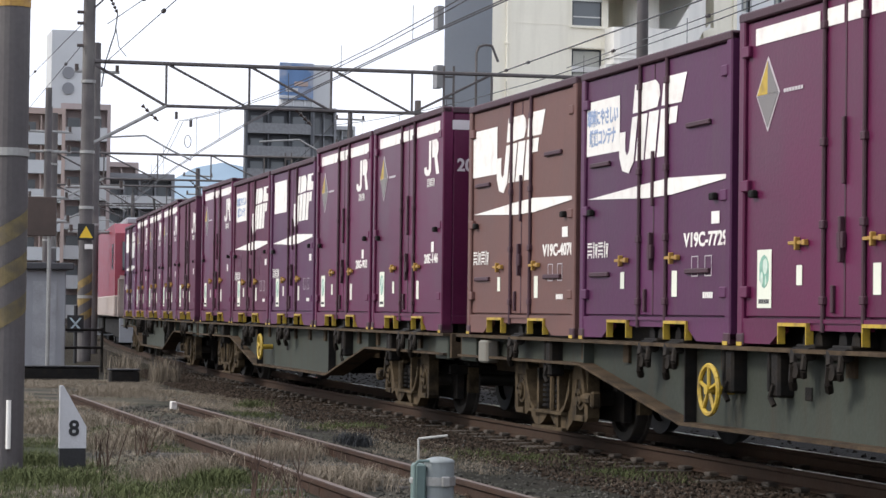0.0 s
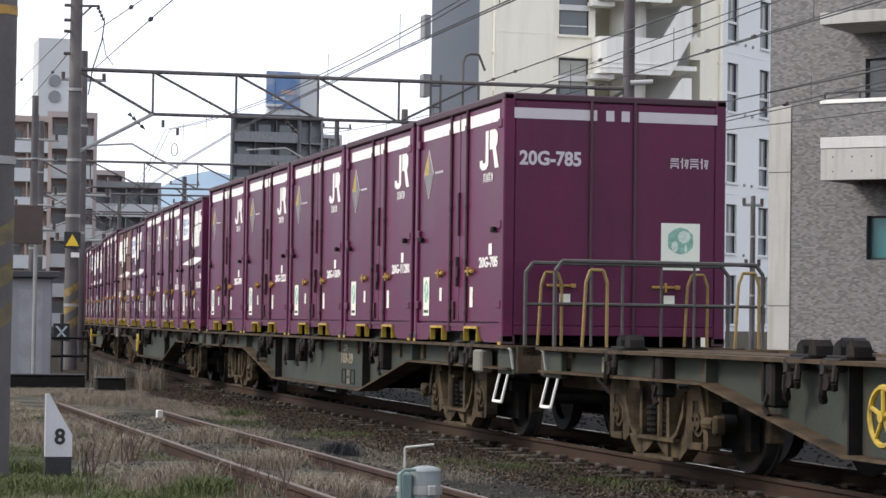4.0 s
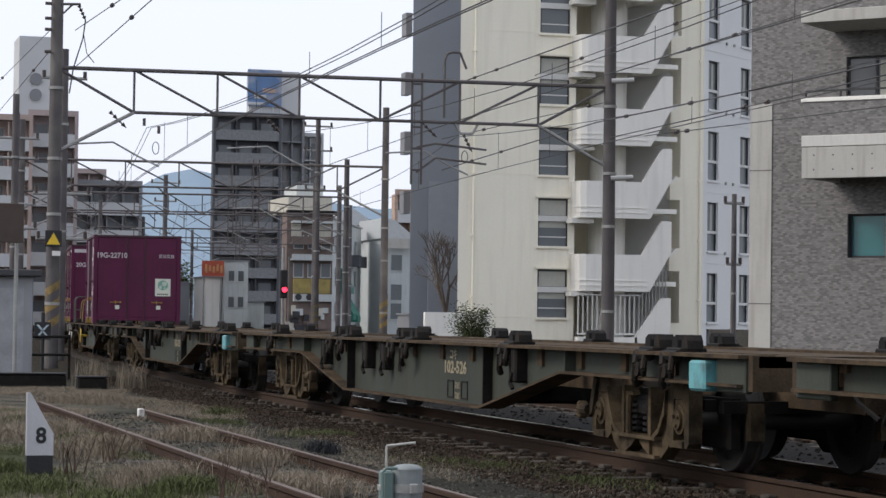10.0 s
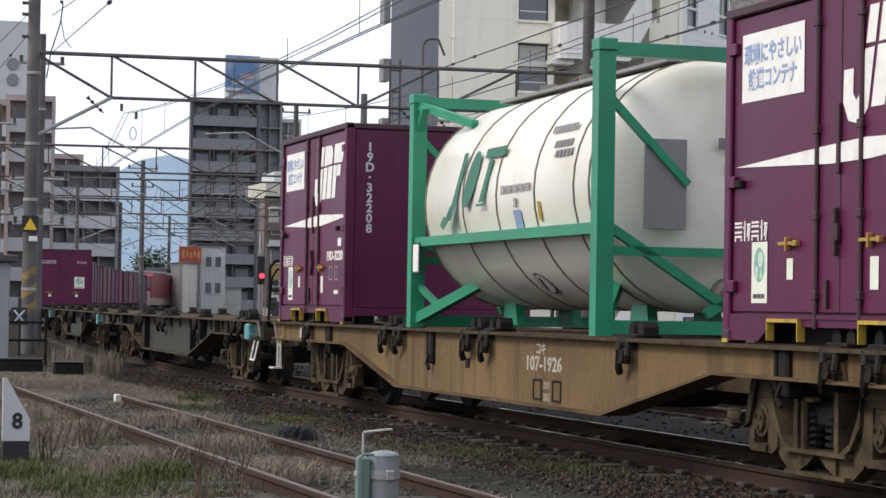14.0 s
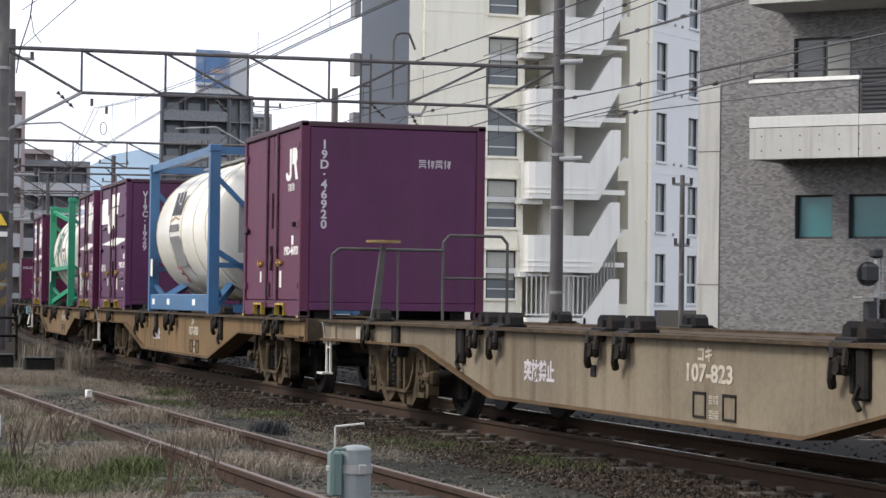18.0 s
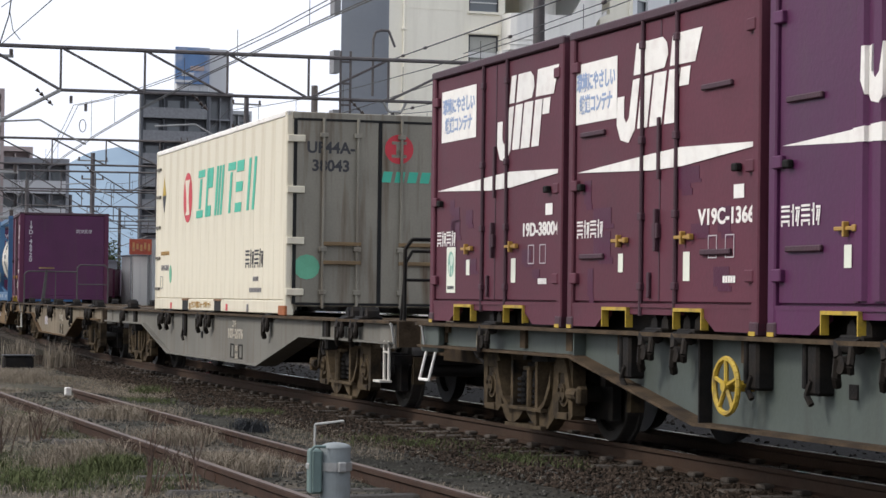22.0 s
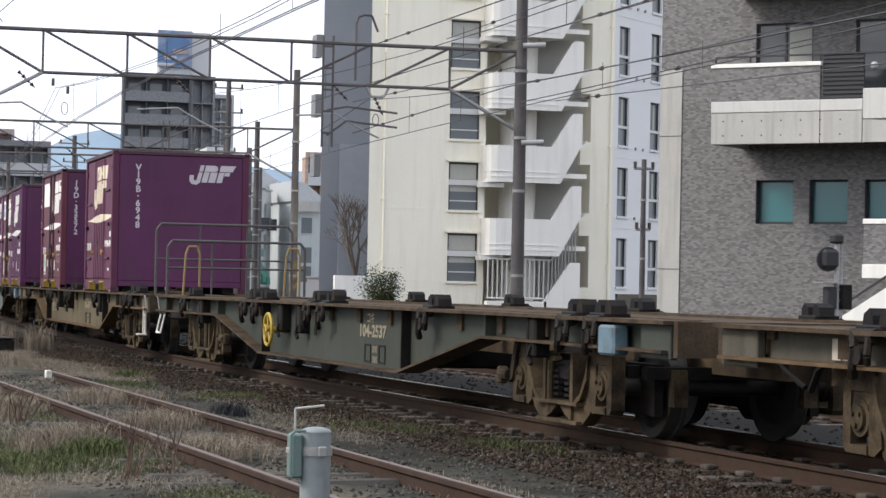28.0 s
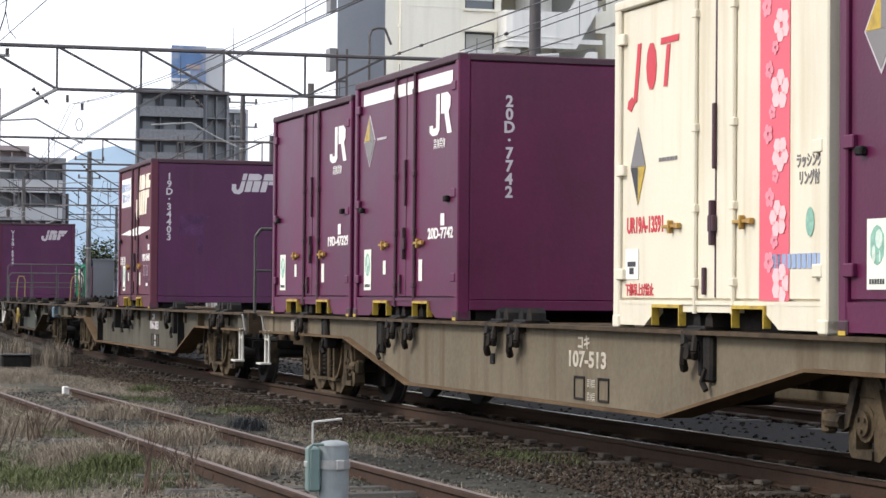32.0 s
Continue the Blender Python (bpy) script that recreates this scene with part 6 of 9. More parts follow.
def rail_along(points):
    """A rail swept along points (x, y); its top lies at z = 0."""
    bm = bmesh.new()
    rings = []
    for k, (x, y) in enumerate(points):
        a, b = points[max(0, k - 1)], points[min(len(points) - 1, k + 1)]
        d = Vector((b[0] - a[0], b[1] - a[1], 0)).normalized()
        r = Vector((d.y, -d.x, 0))
        rings.append([bm.verts.new(Vector((x, y, z - 0.153)) + r * q) for q, z in rail_profile()])
    m = len(rings[0])
    for a, b in zip(rings, rings[1:]):
        for i in range(m):
            bm.faces.new((a[i], a[(i + 1) % m], b[(i + 1) % m], b[i]))
    bm.faces.new(rings[0])
    bm.faces.new(rings[-1][::-1])
    return bm


SLEEPER = mat("grimy_sleeper", (0.055, 0.045, 0.036), 0.9, vary=0.35, scale=5, fine=40, bump=0.4, per_object=0.3)
OLDWOOD = mat("weathered_timber", (0.045, 0.04, 0.034), 0.9, vary=0.35, scale=4, fine=30, bump=0.5, stretch=(1, 6, 1), per_object=0.3)


def sleeper_mesh(chair):
    bm = slab(-1.05, 1.05, -0.11, 0.11, -0.30, -0.155, 0.02)
    if chair:
        for sx in (-1, 1):
            for e in (-1, 1):
                x = sx * 0.567 + e * 0.10
                box(bm, x - 0.05, x + 0.05, -0.07, 0.07, -0.157, -0.115, 0.012)
    return bm


def track_line(off, s0, s1, head, sleepers, label, start):
    t = tagged(new("railway_track"), label, "railway track", "", "structure")
    for sgn in (-1, 1):
        pts = [on_track(s, off + sgn * 0.567)[:2] for s in np.arange(s0, s1, 2.0)]
        part("rail", rail_along(pts), RAILTOP if head else RAILRUST, t, "brown steel rail")
        if head:
            tops = bmesh.new()
            prev = None
            for s in np.arange(s0, s1, 2.0):
                a, b = on_track(s, off + sgn * 0.567 - 0.022), on_track(s, off + sgn * 0.567 + 0.022)
                cur = (tops.verts.new((a[0], a[1], 0.003)), tops.verts.new((b[0], b[1], 0.003)))
                if prev:
                    tops.faces.new((prev[0], prev[1], cur[1], cur[0]))
                prev = cur
            part("running_band", tops, SHINY, t, "polished top of the rail")
    me = cached("sleeper|chair", SLEEPER, lambda: sleeper_mesh(True))
    rnd = random.Random(int(off * 10) + 3)
    for k in range(sleepers):
        s = start + k * 0.62
        x, y, p = on_track(s, off)
        put("sleeper", me, t, "", pose(x, y, rnd.uniform(-0.012, 0.004), 0, 0, math.degrees(p) + rnd.uniform(-1.2, 1.2)))
    return t


track_line(0.0, -60, 330, True, 150, "main railway track on brown ballast", 7)
track_line(4.2, -40, 300, True, 90, "second railway track behind the train", 10)
track_line(8.6, -40, 260, True, 0, "third railway track", 10)

# near-black sheet: oil, plus the train's shade put into its colour
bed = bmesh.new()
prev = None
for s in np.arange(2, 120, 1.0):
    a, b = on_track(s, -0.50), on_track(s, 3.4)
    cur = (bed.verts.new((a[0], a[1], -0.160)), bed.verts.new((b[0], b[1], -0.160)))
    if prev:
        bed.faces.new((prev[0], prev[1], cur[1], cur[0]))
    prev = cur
tagged(part("trackbed", bed, OILSHADESTONE, None), "oil-black stones between the rails", "trackbed", "", "structure")

PALEHEAD = mat("worn_rail_head", (0.125, 0.095, 0.08), 0.75, vary=0.3, scale=5, fine=40, dirt=(0.08, 0.05, 0.04), dirt_amount=0.7, dirt_scale=5)
siding = tagged(new("siding_track"), "rusty disused siding half buried in dry grass", "railway track", "", "structure")
part("rail", rail_along([(3.585 + 0.0009 * max(0, y - 16) ** 1.2 * 0, y) for y in np.arange(3, 33.1, 1.0)]), RAILRUST, siding, "rusty rail")
part("rail", rail_along([(4.652, y) for y in np.arange(3, 30.6, 1.0)]), RAILRUST, siding, "rusty rail")
for rx, ry in ((3.585, 33.0), (4.652, 30.5)):
    top = bmesh.new()
    top.faces.new([top.verts.new(p) for p in ((rx - 0.026, 3, 0.003), (rx + 0.026, 3, 0.003), (rx + 0.026, ry, 0.003), (rx - 0.026, ry, 0.003))])
    part("rail_head", top, PALEHEAD, siding, "pale worn top of the rail")
part("rail_joint", slab(4.61, 4.69, 30.5, 30.62, -0.1, 0.005, 0.01), WHITE, siding, "white painted rail end")
rs = random.Random(11)
for k in range(34):
    put("sleeper", cached("sleeper|old", OLDWOOD, lambda: slab(-0.98, 0.98, -0.1, 0.1, -0.28, -0.118, 0.03)), siding, "", pose(4.12 + rs.uniform(-0.1, 0.1), 8.2 + k * 0.68 + rs.uniform(-0.08, 0.08), rs.uniform(-0.015, 0.02), rs.uniform(-1, 1), rs.uniform(-1.2, 1.2), rs.uniform(-4, 4)))


def scatter_stones(name, count, seed, place, size, material, label):
    """Small angular stones, joined."""
    r = np.random.RandomState(seed)
    base = np.array([(1, 0, 0), (-1, 0, 0), (0, 1, 0), (0, -1, 0), (0, 0, 1), (0, 0, -1)], float)
    tris = [(0, 2, 4), (2, 1, 4), (1, 3, 4), (3, 0, 4), (2, 0, 5), (1, 2, 5), (3, 1, 5), (0, 3, 5)]
    V, F = [], []
    for k in range(count):
        x, y, z = place(r)
        s = size * r.uniform(0.5, 1.4)
        v = base * r.uniform(0.6, 1.2, (6, 1)) * (s, s, s * 0.75)
        a = r.uniform(0, 6.28)
        c, d = math.cos(a), math.sin(a)
        v = v @ np.array([(c, d, 0), (-d, c, 0), (0, 0, 1)])
        v = v @ np.array([(1, 0, 0), (0, math.cos(a * 3), math.sin(a * 3)), (0, -math.sin(a * 3), math.cos(a * 3))])
        V.extend((v + (x, y, z + s * 0.25)).tolist())
        F.extend([tuple(i + 6 * k for i in t) for t in tris])
    me = bpy.data.meshes.new(name)
    me.from_pydata(V, [], F)
    me.materials.append(material)
    return tagged(new(name, me), label, "gravel", "", "stuff")


def island_material(name, c0, c1, rough=0.9):
    m = bpy.data.materials.new(name)
    m.use_nodes = True
    n, l = m.node_tree.nodes, m.node_tree.links
    b = n["Principled BSDF"]
    b.inputs["Roughness"].default_value = rough
    b.inputs["Specular IOR Level"].default_value = 0.06
    g = n.new("ShaderNodeNewGeometry")
    mx = n.new("ShaderNodeMixRGB")
    mx.inputs[1].default_value, mx.inputs[2].default_value = (*c0, 1), (*c1, 1)
    l.new(g.outputs["Random Per Island"], mx.inputs[0])
    l.new(mx.outputs[0], b.inputs["Base Color"])
    return m


BALLAST = island_material("ballast_stone", (0.016, 0.013, 0.010), (0.070, 0.052, 0.040))
# oily stone, darkened further to carry the shade below the wagons
OILSHADEBALLAST = island_material("oily_ballast_stone", (0.005, 0.0045, 0.004), (0.02, 0.016, 0.013))
PALESTONE = island_material("pale_stone", (0.030, 0.029, 0.025), (0.10, 0.096, 0.086))


def by_main(r):
    s = 11 + 42 * r.uniform(0, 1) ** 1.6
    x, y, _ = on_track(s, -0.63 - 1.5 * r.uniform(0, 1) ** 1.1)
    return x, y, ground_height(x, y)


def between_rails(r):
    s = r.uniform(11, 60)
    x, y, _ = on_track(s, r.uniform(-0.5, 5.6))
    return x, y, max(ground_height(x, y), -0.17 if r.uniform() < 0.5 else -0.2)


def by_siding(r):
    y = 9 + 24 * r.uniform(0, 1) ** 1.3
    x = r.uniform(2.6, 6.9)
    return x, y, ground_height(x, y)


scatter_stones("ballast", 26000, 1, by_main, 0.021, BALLAST, "brown broken ballast stones beside the rail")
scatter_stones("ballast", 9000, 2, between_rails, 0.03, OILSHADEBALLAST, "brown ballast stones between the tracks")
scatter_stones("gravel", 12000, 3, by_siding, 0.017, PALESTONE, "small grey stones round the siding")


def blades(name, tufts, seed, place, height, width, count, material, label, lean=0.5):
    """Grass: many narrow bent blades, joined."""
    r = np.random.RandomState(seed)
    V, F = [], []
    for _ in range(tufts):
        x, y, z, k = place(r)
        for _ in range(count):
            a = r.uniform(0, 6.28)
            h = height * k * r.uniform(0.4, 1.2)
            dx, dy = math.cos(a), math.sin(a)
            ln = lean * h * r.uniform(0.1, 1.1)
            bx, by = x + r.normal(0, 0.07), y + r.normal(0, 0.07)
            w = width * r.uniform(0.6, 1.3)
            i = len(V)
            V += [(bx - dy * w, by + dx * w, z - 0.02), (bx + dy * w, by - dx * w, z - 0.02),
                  (bx + dx * ln * 0.35 + dy * w * 0.8, by + dy * ln * 0.35 - dx * w * 0.8, z + h * 0.6), (bx + dx * ln * 0.35 - dy * w * 0.8, by + dy * ln * 0.35 + dx * w * 0.8, z + h * 0.6),
                  (bx + dx * ln, by + dy * ln, z + h)]
            F += [(i, i + 1, i + 2, i + 3), (i + 3, i + 2, i + 4)]
    me = bpy.data.meshes.new(name)
    me.from_pydata(V, [], F)
    me.materials.append(material)
    return tagged(new(name, me), label, "grass", "", "stuff")


STRAW = island_material("dry_straw", (0.115, 0.098, 0.076), (0.29, 0.245, 0.190))
GREENGRASS = island_material("green_grass", (0.046, 0.056, 0.024), (0.105, 0.120, 0.055))
DARKWEED = island_material("dark_weed_leaf", (0.025, 0.028, 0.032), (0.065, 0.068, 0.072))
TWIG = island_material("brown_twig", (0.05, 0.035, 0.03), (0.13, 0.09, 0.07))


def patch(v, y, off, cut):
    return noise.noise(Vector((v * 0.9, y * 0.33, off))) > cut


def straw_place(r):
    while True:
        y = 13 + 34 * r.uniform(0, 1) ** 1.2
        x = r.uniform(0.2 + y * 0.06, 6.4)
        if x > 3.4 and not patch(x, y, 1.5, 0.22 if y < 27 else 0.0):
            continue
        if x <= 3.4 and not patch(x, y, 1.5, -0.25):
            continue
        return x, y, ground_height(x, y), 0.6 if y < 28 else 1.0


def green_place(r):
    while True:
        y = 13 + 22 * r.uniform(0, 1) ** 1.5
        x = r.uniform(0.2 + y * 0.05, 3.5)
        if patch(x, y, 7.7, 0.08):
            return x, y, ground_height(x, y), 1.0


def spot(x0, y0, rad, k=1.0):
    def place(r):
        x, y = x0 + r.normal(0, rad), y0 + r.normal(0, rad * 2.0)
        return x, y, ground_height(x, y), k
    return place


blades("dry_grass", 5600, 5, straw_place, 0.05, 0.0022, 14, STRAW, "matted dry straw-coloured grass over the siding", 3.2)
blades("green_grass", 2200, 6, green_place, 0.035, 0.0028, 12, GREENGRASS, "short green moss and grass on the verge", 1.6)
for k, (gx, gy, gr, gn) in enumerate(((3.12, 23.5, 0.20, 170), (3.0, 19.2, 0.16, 110), (4.5, 25.2, 0.22, 150), (3.85, 17.3, 0.16, 130), (4.9, 38.5, 0.28, 200), (2.8, 27.0, 0.25, 170), (4.2, 21.0, 0.15, 80), (2.2, 30.0, 0.3, 170))):
    blades("dry_grass", int(gn * 1.25), 30 + k, spot(gx, gy, gr * 1.1), 0.15, 0.0024, 16, STRAW, "fluffy pinkish mound of dry grass by the siding", 1.5)
blades("dry_grass", 34, 7, spot(5.9, 45.0, 0.12), 0.55, 0.007, 9, STRAW, "tall dry grass tuft by the main track", 0.45)
blades("dry_grass", 24, 8, spot(6.6, 44.6, 0.10), 0.5, 0.007, 9, STRAW, "tall dry grass tuft by the rail", 0.45)
blades("green_grass", 150, 9, spot(3.1, 18.0, 0.11), 0.10, 0.004, 14, GREENGRASS, "green weed clump beside the siding", 1.2)
for k, (gx, gy, gr, gn) in enumerate(((1.75, 23.6, 0.10, 90), (1.9, 19.3, 0.22, 160), (2.5, 17.6, 0.25, 150), (6.3, 27.5, 0.22, 70), (6.6, 21.5, 0.25, 70), (6.9, 19.0, 0.22, 70), (5.7, 30.5, 0.2, 60))):
    blades("green_grass", gn, 50 + k, spot(gx, gy, gr), 0.085 if k < 3 else 0.05, 0.0038, 13, GREENGRASS, "low green weeds on the trackside soil", 1.4)
blades("green_grass", 130, 19, spot(1.95, 21.5, 0.16), 0.09, 0.004, 14, GREENGRASS, "green grass clump by the marker post", 1.2)
blades("dark_weed", 40, 10, spot(5.6, 23.9, 0.055), 0.15, 0.004, 16, DARKWEED, "low dark grey weed on the gravel", 1.2)
blades("dark_weed", 26, 11, spot(6.2, 33.0, 0.10), 0.12, 0.004, 14, GREENGRASS, "low green weed on the gravel", 1.4)


def dead_weed(x, y, h, seed, n, label):
    """Bare woody weed: bent stems with side twigs."""
    r = random.Random(seed)
    w = thing("dead_weed", label, "weed")
    z = ground_height(x, y) - 0.02
    for k in range(n):
        bm = bmesh.new()
        a = r.uniform(0, 6.28)
        p = Vector((x + r.uniform(-0.08, 0.08), y + r.uniform(-0.08, 0.08), z))
        d = Vector((math.cos(a) * 0.35, math.sin(a) * 0.35, 1)).normalized()
        seg = h * r.uniform(0.6, 1.1) / 5
        for j in range(5):
            q = p + d * seg
            rod(bm, p, q, 0.0075 * (1 - j * 0.15), 5, 0.0075 * (0.85 - j * 0.15))
            if j > 1:
                b = (d + Vector((r.uniform(-0.8, 0.8), r.uniform(-0.8, 0.8), 0.2))).normalized()
                rod(bm, q, q + b * seg * 0.9, 0.003, 4, 0.0015)
            p = q
            d = (d + Vector((r.uniform(-0.18, 0.18), r.uniform(-0.18, 0.18), 0))).normalized()
        part("stem", bm, TWIG, w)


dead_weed(2.97, 15.9, 0.55, 1, 9, "bare brown weed stems beside the siding")
dead_weed(3.07, 21.9, 0.38, 2, 10, "bare brown weed stems in dry grass")
dead_weed(2.55, 20.6, 0.4, 3, 8, "bare brown weed stems near the marker")
dead_weed(3.25, 15.6, 0.42, 4, 6, "thin bare weed stems beside the siding")

# ---- small trackside things ----
CONCRETE = mat("pale_concrete", (0.36, 0.345, 0.32), 0.85, vary=0.15, scale=2, fine=30, bump=0.2, dirt=(0.2, 0.19, 0.17), dirt_amount=0.5, streak=True)
POSTGREY = mat("painted_grey_post", (0.20, 0.225, 0.23), 0.6, vary=0.12, scale=4, bump=0.08, dirt=(0.13, 0.135, 0.125), dirt_amount=0.5, dirt_scale=6)
BOXGREEN = mat("grey_green_box", (0.12, 0.175, 0.165), 0.55, vary=0.12, scale=5, bump=0.05)
POLEBROWN = mat("dark_pole", (0.082, 0.074, 0.076), 0.8, vary=0.25, scale=2, fine=25, bump=0.15, dirt=(0.19, 0.18, 0.165), dirt_amount=0.6, dirt_scale=0.7)
GALV = mat("galvanised_steel", (0.30, 0.30, 0.29), 0.55, metal=0.3, vary=0.2, scale=4)
TRUSSSTEEL = mat("dark_truss_steel", (0.085, 0.075, 0.075), 0.7, vary=0.25, scale=3, dirt=(0.15, 0.14, 0.13), dirt_amount=0.6, dirt_scale=2)
BLACKPAINT = mat("black_paint", (0.015, 0.015, 0.017), 0.6, vary=0.2)

post = thing("equipment_post", "grey round-topped steel post with a small box", "post")
bm = rod(bmesh.new(), (3.2, 11.75, -0.25), (3.2, 11.75, 0.44), 0.08, 28)
part("pipe", bm, POSTGREY, post, smooth=False)
bm = bmesh.new()
bmesh.ops.create_uvsphere(bm, u_segments=28, v_segments=12, radius=0.082, matrix=pose(3.2, 11.75, 0.44) @ Matrix.Diagonal((1, 1, 0.35, 1)))
part("cap", bm, POSTGREY, post, "domed cap", smooth=True)
bm = bmesh.new()
wheel_ring(bm, (0, 0, 0), 0.079, 0.088, 0, 0.045, 28)
for v in bm.verts:
    v.co = Vector((v.co.x + 3.2, v.co.z + 11.75, v.co.y + 0.32))
part("clamp_band", bm, GALV, post, "steel clamp band")
part("clamp_bolt", slab(3.19, 3.235, 11.65, 11.69, 0.315, 0.37, 0.006), GALV, post)
part("switch_box", slab(3.055, 3.118, 11.70, 11.80, 0.20, 0.435, 0.012), BOXGREEN, post, "grey-green box")
part("box_frame", pipe(bmesh.new(), [(3.05, 11.69, 0.21), (3.05, 11.69, 0.43), (3.07, 11.69, 0.45), (3.13, 11.69, 0.45)], 0.008), BOXGREEN, post)
part("box_bracket", slab(3.045, 3.13, 11.72, 11.78, 0.33, 0.36, 0.004), GALV, post)

marker = thing("clearance_marker", "white pointed concrete marker with a black base and numeral", "marker post")
mx, my = 2.24, 20.6
sh = [(-0.115, 0.19), (0.12, 0.19), (0.12, 0.38), (-0.085, 0.74), (-0.115, 0.74)]
part("pointed_board", prism(bmesh.new(), [(mx + a, b - 0.2) for a, b in sh], my - 0.04, my + 0.06), mat("marker_white", (0.5, 0.5, 0.52), 0.7, vary=0.08, dirt=(0.4, 0.38, 0.33), dirt_amount=0.5), marker)
part("black_base", slab(mx - 0.112, mx + 0.117, my - 0.042, my + 0.062, -0.25, -0.01, 0.004), BLACKPAINT, marker, "black painted base")
put("numeral", writing("8", 0.19, BLACKPAINT), marker, "black numeral", Matrix(((1, 0, 0, mx + 0.01), (0, 0, -1, my - 0.045), (0, 1, 0, 0.16), (0, 0, 0, 1))))

bar = part("bent_bar", pipe(bmesh.new(), [(5.62, 21.4, -0.2), (5.62, 21.4, 0.02), (5.88, 21.3, 0.055)], 0.012), mat("white_bar", (0.42, 0.42, 0.40), 0.6), None)
tagged(bar, "white bent rod standing in the gravel", "rod")


OLDYELLOW = mat("worn_yellow_stripe", (0.13, 0.10, 0.045), 0.75, vary=0.4, scale=6, dirt=(0.06, 0.055, 0.05), dirt_amount=0.9, dirt_scale=5)


def striped_pole(name, x, y, r, top, bands, label, taper=0.8, stripe=None):
    p = thing(name, label, "pole")
    part("shaft", rod(bmesh.new(), (x, y, -0.3), (x, y, top), r, 20, r * taper), POLEBROWN, p)
    for z in bands:
        b = bmesh.new()
        wheel_ring(b, (0, 0, 0), r * 0.9, r * 1.06, 0, 0.07, 20)
        for v in b.verts:
            v.co = Vector((v.co.x + x, v.co.z + y, v.co.y + z))
        part("band", b, GALV, p)
    if stripe:
        z0, z1 = stripe
        n = 20
        k = 0
        z = z0
        while z < z1 - 0.05:
            b = bmesh.new()
            lo, hi = [], []
            for i in range(n + 1):
                a = math.pi + math.pi * i / n
                rr = r * 1.02
                lo.append(b.verts.new((x + rr * math.cos(a), y + rr * math.sin(a), z + 0.28 * i / n)))
                hi.append(b.verts.new((x + rr * math.cos(a), y + rr * math.sin(a), z + 0.17 + 0.28 * i / n)))
            for i in range(n):
                b.faces.new((lo[i], lo[i + 1], hi[i + 1], hi[i]))
            part("warning_stripe", b, OLDYELLOW if k % 2 == 0 else POLEBROWN, p, "worn yellow stripe" if k % 2 == 0 else "worn dark stripe")
            z += 0.18
            k += 1
    return p


near_pole = striped_pole("utility_pole", 1.655, 20.5, 0.15, 9.5, (2.55,), "grey roadside pole with worn yellow and black stripes", 0.95, stripe=(0.95, 1.95))
part("orange_band", rod(bmesh.new(), (1.655, 20.5, 3.86), (1.655, 20.5, 3.94), 0.152, 20), ORANGE, near_pole, "orange band")
part("white_tube", rod(bmesh.new(), (1.66, 20.34, 0.0), (1.66, 20.34, 0.42), 0.022, 10), WHITE, near_pole, "white plastic tube at the foot")

# ---- overhead line ----
INSUL = mat("brown_insulator", (0.05, 0.035, 0.03), 0.35, vary=0.2)
PALEINSUL = mat("pale_insulator", (0.36, 0.36, 0.36), 0.3, vary=0.1)
WIRE = mat("wire_metal", (0.05, 0.05, 0.052), 0.6, metal=0.3, vary=0.1, bump=0)


def insulator(bm, a, b, n=4, r=0.07):
    a, b = Vector(a), Vector(b)
    d = (b - a) / n
    for k in range(n):
        rod(bm, a + d * k, a + d * (k + 0.6), r, 8, r * 0.5)
    rod(bm, a, b, r * 0.3, 6)
    return bm


